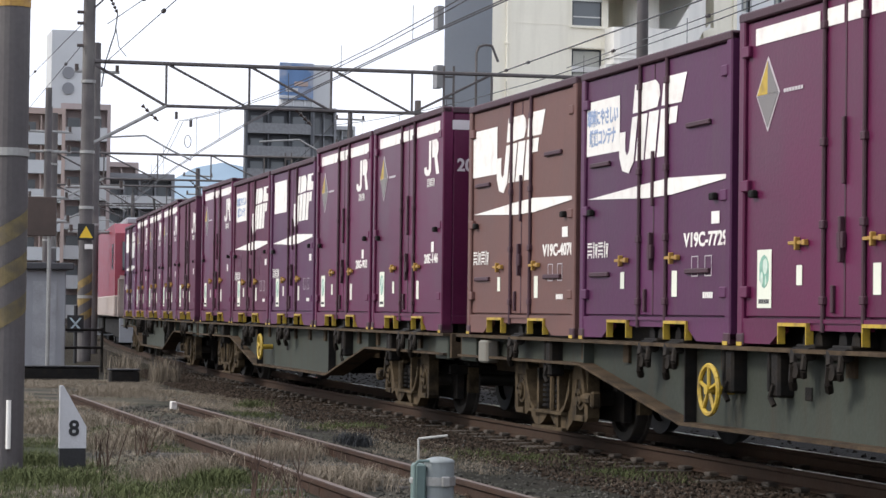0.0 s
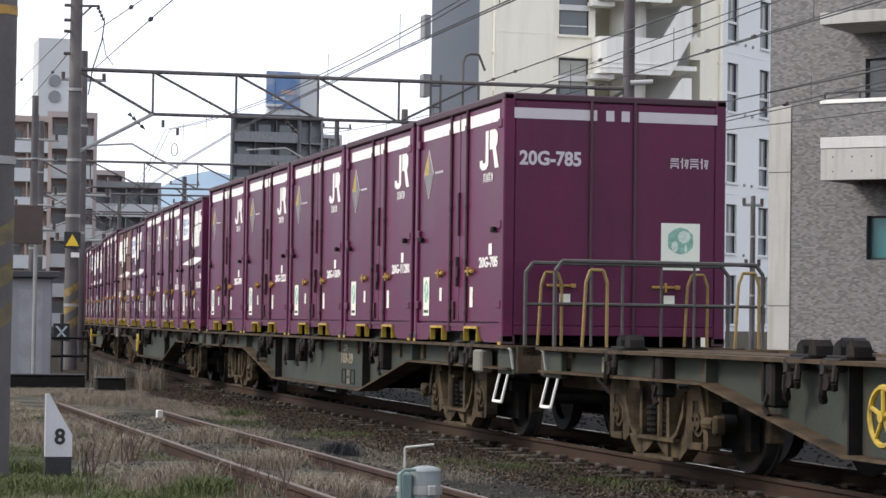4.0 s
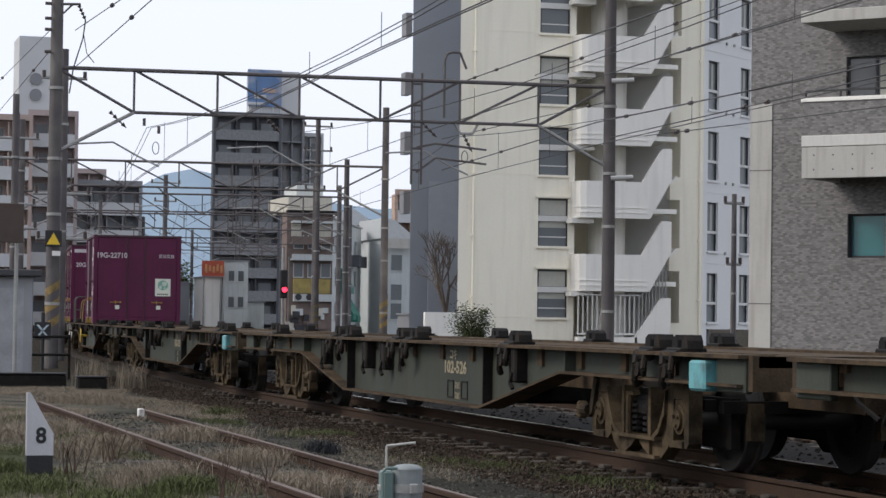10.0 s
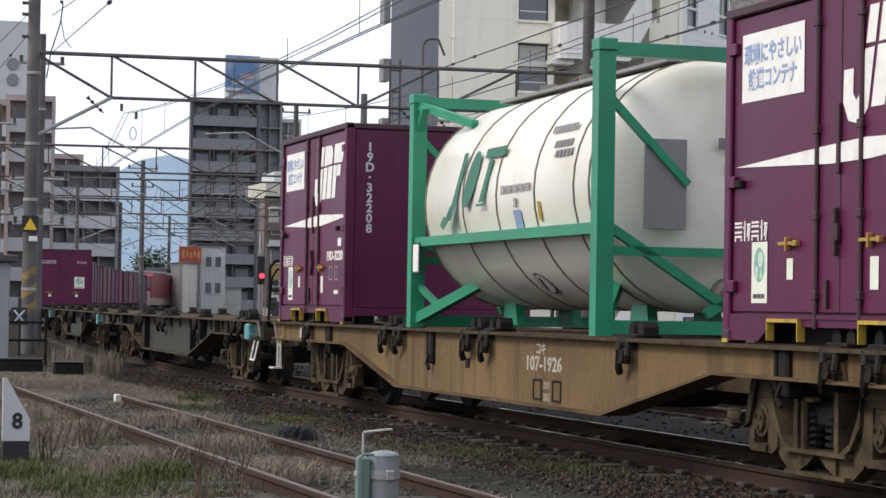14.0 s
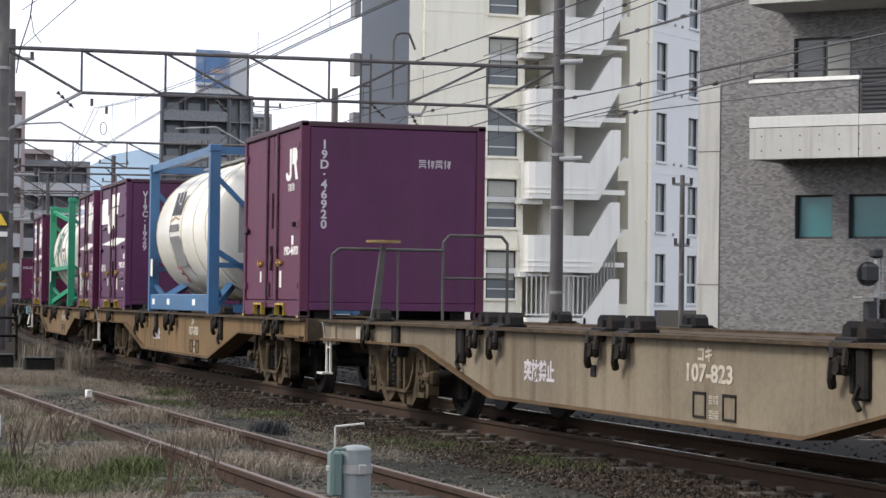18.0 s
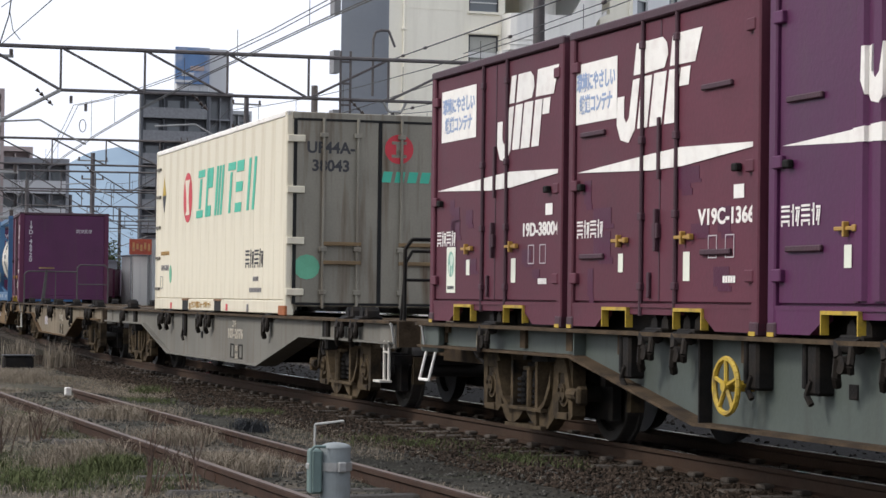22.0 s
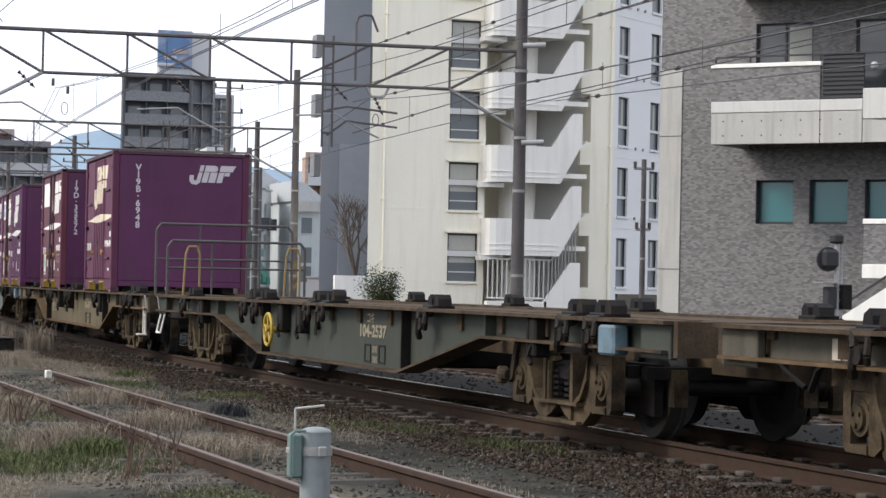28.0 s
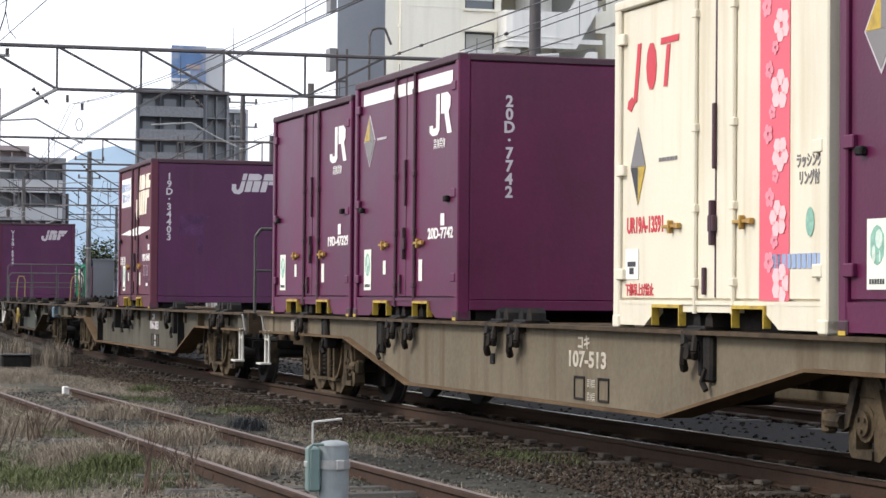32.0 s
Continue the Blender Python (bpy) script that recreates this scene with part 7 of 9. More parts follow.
def gantry(s, left, right, top, label, poles=(10.5, 11.5), detail=True, bays=6, stripe=True):
    """A truss on two poles, square to the track. left, right: offsets from the main track's middle."""
    g = thing("catenary_gantry", label, "catenary gantry", "catenary gantries")

    def at(off, z):
        x, y, _ = on_track(s, off)
        return Vector((x, y, z))
    w = right - left
    for off, h, nm in ((left, poles[0], 0), (right, poles[1], 1)):
        part("pole", rod(bmesh.new(), at(off, -0.3), at(off, h), 0.19, 16, 0.15), POLEBROWN, g, "dark spun concrete pole")
        for z in (1.5, 3.9, 5.4, top - 0.6):
            x, y, _ = on_track(s, off)
            b = bmesh.new()
            wheel_ring(b, (0, 0, 0), 0.15, 0.2, 0, 0.08, 16)
            for v in b.verts:
                v.co = Vector((v.co.x + x, v.co.z + y, v.co.y + z))
            part("band", b, GALV, g)
        if stripe and (nm == 0 or s > 100):
            x, y, _ = on_track(s, off)
            for k in range(6):
                b = bmesh.new()
                lo, hi = [], []
                for i in range(11):
                    a = math.pi + math.pi * i / 10
                    lo.append(b.verts.new((x + 0.194 * math.cos(a), y + 0.194 * math.sin(a), 0.75 + 0.23 * k + 0.35 * i / 10)))
                    hi.append(b.verts.new((x + 0.194 * math.cos(a), y + 0.194 * math.sin(a), 0.97 + 0.23 * k + 0.35 * i / 10)))
                for i in range(10):
                    b.faces.new((lo[i], lo[i + 1], hi[i + 1], hi[i]))
                part("warning_stripe", b, DULLYELLOW if k % 2 == 0 else POLEBROWN, g, "faded yellow stripe")
    low = top - 1.15
    a0, a1 = left + w * 0.135, right - w * 0.135
    for yy in (0.0,):
        def bat(off, z):
            p = at(off, z)
            return p + Vector((0, yy, 0))
        part("top_chord", rod(bmesh.new(), bat(left, top), bat(right, top), 0.055, 6), TRUSSSTEEL, g)
        part("bottom_chord", rod(bmesh.new(), bat(a0, low), bat(a1, low), 0.045, 6), TRUSSSTEEL, g)
        for e, c in ((left, a0), (right, a1)):
            part("knee_brace", rod(bmesh.new(), bat(c, low), bat(e, low - 1.15), 0.05, 6), GALV, g, "grey knee brace")
            part("end_diagonal", rod(bmesh.new(), bat(e, top), bat(c, low), 0.04, 6), TRUSSSTEEL, g)
        step = (a1 - a0) / (bays - 1)
        for k in range(bays):
            o = a0 + k * step
            part("web_post", rod(bmesh.new(), bat(o, top), bat(o, low), 0.035, 6), TRUSSSTEEL, g)
            if k < bays - 1:
                o2 = o + step
                d = (bat(o, top), bat(o2, low)) if k < (bays - 1) / 2 else (bat(o2, top), bat(o, low))
                part("web_diagonal", rod(bmesh.new(), *d, 0.035, 6), TRUSSSTEEL, g)
    if detail:
        for off in (0.0, 4.2, 8.6):
            b = bmesh.new()
            p = at(off - 1.0, low)
            insulator(b, p, p + Vector((0.45, 0, -0.42)), 4, 0.06)
            part("insulator", b, INSUL, g, "brown insulator string")
            part("pull_off_arm", pipe(bmesh.new(), [at(off - 2.0, low - 0.9), at(off - 0.9, low - 0.82), at(off - 0.2, low - 1.2), at(off + 0.35, low - 1.45)], 0.025), GALV, g, "bent registration arm")
            b = bmesh.new()
            for k in range(12):
                a, c = k * 0.5236, (k + 1) * 0.5236
                q = at(off + 0.25, low - 0.95)
                rod(b, q + Vector((0.09 * math.cos(a), 0, 0.17 * math.sin(a))), q + Vector((0.09 * math.cos(c), 0, 0.17 * math.sin(c))), 0.012, 5)
            part("wire_loop", b, WIRE, g)
        o = left + w * 0.64
        for dx in (-0.14, 0.14):
            part("drop_post", rod(bmesh.new(), at(o + dx, top + 0.2), at(o + dx, low - 1.75), 0.035, 6), TRUSSSTEEL, g)
        for k in range(5):
            z = top - 0.1 - k * 0.6
            part("drop_rung", rod(bmesh.new(), at(o - 0.14, z), at(o + 0.14, z), 0.03, 6), TRUSSSTEEL, g)
        for k, z in enumerate((low - 0.72, low - 1.12)):
            part("bracket_arm", pipe(bmesh.new(), [at(o, z - 0.3 * k), at(o + 0.55, z + 0.12), at(o + 2.0, z - 0.02)], 0.03), TRUSSSTEEL, g)
    return g


g1 = gantry(62.3, -2.45, 13.05, 7.9, "dark lattice catenary gantry across the tracks", poles=(14.0, 14.0))
part("bent_conduit", pipe(bmesh.new(), [(17.81, 62, 6.9), (17.81, 62, 8.5), (17.88, 62, 8.7), (18.05, 62, 8.76), (18.26, 62, 8.75), (18.45, 62, 8.3)], 0.035), TRUSSSTEEL, g1, "bent cable conduit")
gantry(104.5, -2.9, 13.6, 8.25, "second dark lattice catenary gantry down the line", poles=(10.0, 11.0))
for s, tp in ((133, 8.3), (160, 8.5), (188, 8.4), (215, 8.6), (246, 8.7)):
    gantry(s, -4.0, 14.5 + (s - 130) * 0.03, tp, "distant lattice catenary gantry", poles=(10.5, 10.5), detail=s < 200, bays=8, stripe=False)


def wire(points, r=0.014, sag=0.0, name="wire_span", label="thin overhead wire", steps=10):
    """One tube through the points, sagging between them."""
    line = [Vector(points[0])]
    for p, q in zip(points, points[1:]):
        p, q = Vector(p), Vector(q)
        for k in range(1, steps + 1):
            f = k / steps
            line.append(p.lerp(q, f) - Vector((0, 0, sag * 4 * f * (1 - f))))
    b = bmesh.new()
    prev = None
    for k, p in enumerate(line):
        d = (line[min(k + 1, len(line) - 1)] - line[max(k - 1, 0)]).normalized()
        u = d.cross(Vector((0, 0, 1))).normalized()
        v = u.cross(d)
        ring = [b.verts.new(p + u * r * math.cos(a * 1.2566) + v * r * math.sin(a * 1.2566)) for a in range(5)]
        if prev:
            for a in range(5):
                b.faces.new((prev[a], prev[(a + 1) % 5], ring[(a + 1) % 5], ring[a]))
        prev = ring
    return tagged(part(name, b, WIRE, None), label, "overhead wire", "overhead wires")


stations = [-40, 12, 62.3, 104.5, 133, 160, 188, 215]
for off in (0.0, 4.2, 8.6):
    up_pts = [(*on_track(s, off)[:2], 6.35) for s in stations]
    for a, c in zip(up_pts, up_pts[1:]):
        for dx in (0.0, 0.12) if off == 0 else (0.0,):
            wire([(a[0] + dx, a[1], a[2]), (c[0] + dx, c[1], c[2])], 0.009, 0.72, "messenger_wire", "sagging messenger wire over the track")
    lo_pts = [(*on_track(s, off)[:2], 5.15) for s in np.arange(-40, 216, 8)]
    for dx in (0.0, 0.06) if off == 0 else (0.0,):
        wire([(x + dx, y, z) for x, y, z in lo_pts], 0.010, 0, "contact_wire", "straight contact wire over the track", 1)
    for a, c, m0, m1 in zip(stations[1:4], stations[2:5], up_pts[1:4], up_pts[2:5]):
        n = int((c - a) / 5)
        for k in range(1, n):
            f = k / n
            x, y, _ = on_track(a + (c - a) * f, off)
            z = 6.35 - 0.72 * 4 * f * (1 - f)
            tagged(part("dropper", rod(bmesh.new(), (x, y, z), (x, y, 5.15), 0.006, 4), WIRE, None), "thin dropper between the wires", "overhead wire", "overhead wires")

# feeders on the pole tops and along the far side
P1, P2 = on_track(62.3, -2.45), on_track(62.3, 13.05)
# both ends of each feeder span, and its thickness
FEEDERS = (
    ((21.46, 75.0, 9.06), (18.83, 46.0, 8.23), 0.020),
    ((22.35, 78.0, 6.52), (21.99, 61.0, 6.85), 0.018),
    ((21.99, 61.0, 6.85), (18.23, 36.0, 5.76), 0.018),
    ((22.05, 60.0, 6.35), (19.35, 42.0, 5.79), 0.014),
    ((21.8, 66.0, 8.66), (19.87, 46.0, 8.25), 0.012),
    ((22.63, 60.0, 8.34), (19.62, 40.0, 7.48), 0.014),
    ((22.3, 58.0, 6.26), (18.24, 36.0, 5.01), 0.012),
    ((21.19, 74.0, 7.29), (22.4, 61.0, 7.46), 0.012),
    ((7.54, 62.4, 8.92), (7.07, 50.0, 8.15), 0.012),
    ((7.51, 62.4, 7.88), (6.81, 44.0, 7.35), 0.012),
    ((6.87, 62.4, 8.89), (7.95, 92.0, 10.18), 0.012),
    ((6.84, 62.4, 8.29), (8.4, 92.0, 9.49), 0.012),
)
rb = random.Random(4)
for k, (p, q, r) in enumerate(FEEDERS):
    p, q = Vector(p), Vector(q)
    far = q if k in (1, 7) else p + (q - p) * 1.7
    wire([p, far], r, 0.0, "feeder_wire", "feeder wire strung past the poles", 4)
    for j in range(2 if k < 8 else 1):
        c = p.lerp(q, rb.uniform(0.1, 0.95))
        tagged(part("wire_clamp", rod(bmesh.new(), c + Vector((0, -0.07, 0)), c + Vector((0, 0.07, 0)), 0.05, 8), INSUL, None), "small black clamp on a wire", "clamp", "wire clamps")
for q in ((20.9, 38.0, 5.45), (20.6, 36.5, 4.75)):
    b = bmesh.new()
    bmesh.ops.create_uvsphere(b, u_segments=12, v_segments=8, radius=0.075, matrix=pose(*q))
    tagged(part("wire_insulator", b, PALEINSUL, None, smooth=True), "pale round insulator on a wire", "insulator", "round insulators")
# side arm with its hanging insulators on the first pole
part("side_arm", rod(bmesh.new(), (7.15, 62.3, 9.6), (7.66, 62.3, 9.62), 0.035, 6), TRUSSSTEEL, g1, "short side arm")
part("arm_brace", rod(bmesh.new(), (7.2, 62.3, 9.35), (7.45, 62.3, 9.6), 0.025, 6), TRUSSSTEEL, g1)
part("insulator", insulator(bmesh.new(), (7.62, 62.3, 9.58), (7.80, 62.3, 9.2), 4, 0.06), INSUL, g1, "brown insulator string")
part("jumper_wire", pipe(bmesh.new(), [(7.80, 62.3, 9.2), (7.74, 62.3, 8.7), (7.5, 62.3, 7.9), (7.4, 62.3, 7.2)], 0.018), WIRE, g1)
part("jumper_wire", pipe(bmesh.new(), [(7.76, 62.3, 8.8), (7.85, 62.3, 8.3), (8.05, 62.3, 8.05)], 0.012), WIRE, g1)
for z in (9.6, 9.2, 8.9, 8.3):
    part("pole_pin", rod(bmesh.new(), (6.72, 62.3, z), (6.9, 62.3, z), 0.045, 6), INSUL, g1)
for dx, z in ((0.35, 6.5), (0.75, 6.3)):
    part("gusset_plate", slab(9.05 + dx, 9.12 + dx, 62.25, 62.35, z - 0.1, z + 0.1), TRUSSSTEEL, g1)
part("hanging_bracket", pipe(bmesh.new(), [(18.05, 61.7, 6.72), (18.2, 61.7, 6.45), (18.55, 61.7, 6.45), (18.7, 61.7, 6.72)], 0.04), GALV, g1, "pale hanging bracket")
part("insulator", insulator(bmesh.new(), (18.3, 61.7, 6.42), (18.55, 61.7, 5.95), 4, 0.06), INSUL, g1, "brown insulator string")
for z in (5.3, 8.05):
    part("side_insulator", rod(bmesh.new(), (22.5, 61.2, z), (23.1, 61.0, z + 0.03), 0.075, 10), PALEINSUL, g1, "pale ribbed insulator")

# extra poles, lamps and the red signal in the station throat
def plain_pole(x, y, r, top, label, arms=(), stripe=None):
    p = striped_pole("catenary_pole", x, y, r, top, (top * 0.4, top * 0.75), label, 0.8, stripe)
    for z, l in arms:
        part("cross_arm", rod(bmesh.new(), (x - l / 2, y, z), (x + l / 2, y, z), 0.05, 6), GALV, p)
        for e in (-0.45, 0, 0.45):
            part("pin_insulator", rod(bmesh.new(), (x + e * l, y, z), (x + e * l, y, z + 0.22), 0.06, 8), INSUL, p)
    return p


plain_pole(27.5, 120, 0.16, 12.0, "concrete pole with wires beside the tracks", ((11.5, 1.6), (10.2, 1.6)), (0.6, 1.9))
plain_pole(29.2, 128, 0.14, 9.0, "grey pole in the station throat", ((8.6, 1.2),))
plain_pole(24.2, 150, 0.18, 10.5, "grey pole with steel arms", ((10.0, 2.0), (8.8, 1.5)))
plain_pole(8.4, 72, 0.15, 9.5, "dark pole behind the gantry", ((8.6, 1.4), (5.0, 1.8), (3.6, 1.6)))
plain_pole(7.7, 80, 0.14, 8.8, "grey pole near the hut", ((6.6, 1.6), (4.2, 1.6)))
plain_pole(8.9, 92, 0.14, 9.2, "grey pole behind the hut", ((8.2, 1.8), (5.6, 1.6)))
plain_pole(30.05, 70, 0.10, 5.5, "slim white street pole by the flats", ((5.2, 0.7), (3.2, 0.5)))

signal = thing("railway_signal", "lit red signal on a slim post", "signal")
part("mast", rod(bmesh.new(), (25.7, 120, -0.2), (25.7, 120, 5.0), 0.09, 10), GALV, signal)
part("signal_head", slab(25.5, 25.9, 119.75, 119.95, 2.3, 3.8, 0.05), BLACKPAINT, signal, "black signal head")
part("hood", rod(bmesh.new(), (25.7, 119.55, 2.74), (25.7, 119.75, 2.74), 0.15, 14), BLACKPAINT, signal)
part("red_lamp", rod(bmesh.new(), (25.7, 119.5, 2.74), (25.7, 119.56, 2.74), 0.13, 16), glow("red_signal_glow", (1.0, 0.02, 0.05), 5.0), signal, "glowing red lamp")
part("ladder", pipe(bmesh.new(), [(26.0, 120, -0.2), (26.0, 120, 4.5)], 0.03), GALV, signal)

# signal cluster by the tiled flats
sg = Vector((22.05, 41.5, 0))
cluster = thing("railway_signal", "black colour-light signal turned away on a grey post", "signal")
part("mast", rod(bmesh.new(), (sg.x, sg.y, -0.2), (sg.x, sg.y, 2.35), 0.055, 10), GALV, cluster)
part("signal_head", slab(sg.x - 0.36, sg.x + 0.0, sg.y - 0.14, sg.y + 0.14, 1.72, 2.1, 0.06), BLACKPAINT, cluster, "black signal head")
part("backplate", rod(bmesh.new(), (sg.x - 0.2, sg.y - 0.02, 1.9), (sg.x - 0.2, sg.y + 0.03, 1.9), 0.25, 18), BLACKPAINT, cluster)
part("upper_head", slab(sg.x - 0.13, sg.x + 0.1, sg.y - 0.12, sg.y + 0.12, 2.22, 2.42, 0.04), BLACKPAINT, cluster, "small black upper head")
part("relay_box", slab(sg.x - 0.25, sg.x - 0.04, sg.y - 0.12, sg.y + 0.12, 0.9, 1.35, 0.02), BLACKPAINT, cluster)
part("relay_box", slab(sg.x + 0.08, sg.x + 0.3, sg.y - 0.12, sg.y + 0.12, 0.9, 1.4, 0.02), BLACKSTEEL, cluster)
part("ladder_rail", rod(bmesh.new(), (sg.x + 0.12, sg.y, -0.2), (sg.x + 0.12, sg.y, 2.2), 0.02, 6), GALV, cluster)
for k in range(9):
    part("ladder_rung", rod(bmesh.new(), (sg.x, sg.y, 0.2 + 0.22 * k), (sg.x + 0.22, sg.y, 0.2 + 0.22 * k), 0.014, 6), GALV, cluster)
part("platform", slab(sg.x - 0.42, sg.x + 0.0, sg.y - 0.2, sg.y + 0.2, 1.42, 1.45), GALV, cluster)

# hut, board, warning signs and low walls by the first gantry
hut = thing("relay_hut", "grey metal relay hut with a dark flat roof", "hut")
part("body", slab(4.2, 5.25, 50, 51.6, -0.25, 2.05, 0.02), mat("pale_grey_metal", (0.26, 0.265, 0.285), 0.6, vary=0.1, dirt=(0.25, 0.24, 0.23), dirt_amount=0.5, streak=True), hut)
part("roof", slab(4.0, 5.4, 49.8, 51.9, 2.05, 2.2, 0.02), mat("dark_roof", (0.05, 0.05, 0.055), 0.7), hut, "dark roof")
part("door", slab(4.55, 5.05, 49.985, 50.0, -0.1, 1.8), mat("hut_door", (0.29, 0.295, 0.31), 0.55), hut)
board = thing("notice_board", "plain dark brown board on posts", "board")
part("panel", slab(3.75, 4.62, 46, 46.08, 2.65, 3.42, 0.01), mat("dark_brown_board", (0.07, 0.05, 0.042), 0.8), board)
for x in (3.9, 4.5):
    part("post", rod(bmesh.new(), (x, 46.12, -0.25), (x, 46.12, 3.4), 0.04, 8), GALV, board)
tri = thing("warning_plate", "black plate with a yellow triangle on the pole", "sign")
part("plate", slab(P1[0] - 0.24, P1[0] + 0.2, P1[1] - 0.24, P1[1] - 0.21, 3.06, 3.5, 0.005), BLACKPAINT, tri)
part("triangle", prism(bmesh.new(), [(P1[0] - 0.2, 3.12), (P1[0] + 0.16, 3.12), (P1[0] - 0.02, 3.44)], P1[1] - 0.25, P1[1] - 0.243), mat("sign_yellow", (0.75, 0.5, 0.03), 0.5, vary=0.05, bump=0), tri, "yellow triangle")
part("small_card", slab(P1[0] - 0.05, P1[0] + 0.17, P1[1] - 0.24, P1[1] - 0.22, 2.82, 2.95), WHITE, tri)
xs = thing("cross_sign", "dark square sign with a pale cross", "sign")
part("post", rod(bmesh.new(), (6.56, 60, -0.25), (6.56, 60, 1.3), 0.05, 8), BLACKPAINT, xs)
part("plate", slab(6.34, 6.76, 59.93, 59.95, 0.6, 1.05, 0.005), BLACKPAINT, xs)
for sgn in (-1, 1):
    part("cross_bar", prism(bmesh.new(), [(6.55 - sgn * 0.16, 0.67), (6.55 - sgn * 0.1, 0.67), (6.55 + sgn * 0.16, 0.98), (6.55 + sgn * 0.1, 0.98)], 59.92, 59.928), mat("pale_blue_paint", (0.4, 0.48, 0.52), 0.6), xs)
fence = thing("pipe_fence", "low rusty pipe fence by the hut", "fence")
for z in (0.35, 0.75):
    part("rail", rod(bmesh.new(), (2.0, 50, z), (6.3, 52, z), 0.03, 6), BLACKSTEEL, fence)
for k in range(5):
    part("post", rod(bmesh.new(), (2.0 + 1.07 * k, 50 + 0.5 * k, -0.25), (2.0 + 1.07 * k, 50 + 0.5 * k, 0.8), 0.035, 6), BLACKSTEEL, fence)
for x0, x1, y in ((2.6, 5.5, 45.9), (5.45, 6.0, 43.7)):
    w = thing("cable_trough", "low black trough lying beside the siding", "trough")
    part("trough_body", slab(x0, x1, y, y + 0.35, -0.25, 0.06, 0.03), BLACKSTEEL, w)
    part("trough_lid", slab(x0 - 0.02, x1 + 0.02, y - 0.02, y + 0.37, 0.06, 0.09, 0.01), BLACKPAINT, w)

# ---- buildings ----
CREAMWALL = mat("cream_render", (0.88, 0.835, 0.705), 0.8, vary=0.05, scale=0.3, fine=8, bump=0.05, dirt=(0.66, 0.61, 0.50), dirt_amount=0.3, dirt_scale=0.5, streak=True)
WHITEWALL = mat("white_render", (0.82, 0.80, 0.745), 0.8, vary=0.05, scale=0.3, fine=8, bump=0.05, dirt=(0.5, 0.5, 0.48), dirt_amount=0.3, dirt_scale=0.5, streak=True)
# cooler, greyer than the cream: shade on the wing's face, as wall colour
WINGSHADEWALL = mat("cool_white_render", (0.70, 0.705, 0.70), 0.8, vary=0.05, scale=0.3, fine=8, bump=0.05)
BLUEWALL = mat("blue_grey_cladding", (0.25, 0.275, 0.32), 0.8, vary=0.06, scale=0.3, fine=6, bump=0.05)
BARECONC = mat("bare_concrete", (0.44, 0.43, 0.40), 0.85, vary=0.1, scale=0.8, fine=12, bump=0.1, dirt=(0.27, 0.25, 0.22), dirt_amount=0.55, dirt_scale=0.8, streak=True)
FRAME = mat("dark_window_frame", (0.03, 0.03, 0.034), 0.5, vary=0.1, bump=0)
WHITEFRAME = mat("white_window_frame", (0.62, 0.62, 0.6), 0.6, vary=0.05, bump=0)
DULLGLASS = glass("dull_window_glass", (0.10, 0.115, 0.125), 0.3)
GLASS = glass("window_glass", (0.05, 0.055, 0.06), 0.1)
TEALGLASS = glass("teal_window_glass", (0.03, 0.16, 0.17), 0.25)
CURTAIN = mat("pale_curtain", (0.42, 0.42, 0.38), 0.9, vary=0.12, scale=8, stretch=(6, 1, 1))


def tile_wall_material():
    m = bpy.data.materials.new("grey_mosaic_tile")
    m.use_nodes = True
    n, l = m.node_tree.nodes, m.node_tree.links
    b = n["Principled BSDF"]
    b.inputs["Roughness"].default_value = 0.6
    co = n.new("ShaderNodeTexCoord")
    mp = n.new("ShaderNodeMapping")
    mp.inputs["Rotation"].default_value = (radians(90), 0, 0)
    l.new(co.outputs["Object"], mp.inputs[0])
    br = n.new("ShaderNodeTexBrick")
    br.inputs["Scale"].default_value = 1.0
    br.inputs["Brick Width"].default_value, br.inputs["Row Height"].default_value = 0.105, 0.048
    br.inputs["Mortar Size"].default_value = 0.004
    br.inputs["Color1"].default_value, br.inputs["Color2"].default_value, br.inputs["Mortar"].default_value = (0.10, 0.097, 0.094, 1), (0.228, 0.218, 0.213, 1), (0.15, 0.143, 0.14, 1)
    l.new(mp.outputs[0], br.inputs[0])
    l.new(br.outputs[0], b.inputs["Base Color"])
    bp = n.new("ShaderNodeBump")
    bp.inputs["Strength"].default_value, bp.inputs["Distance"].default_value = 0.4, 0.01
    l.new(br.outputs["Fac"], bp.inputs["Height"])
    bp.invert = True
    l.new(bp.outputs[0], b.inputs["Normal"])
    return m


TILE = tile_wall_material()


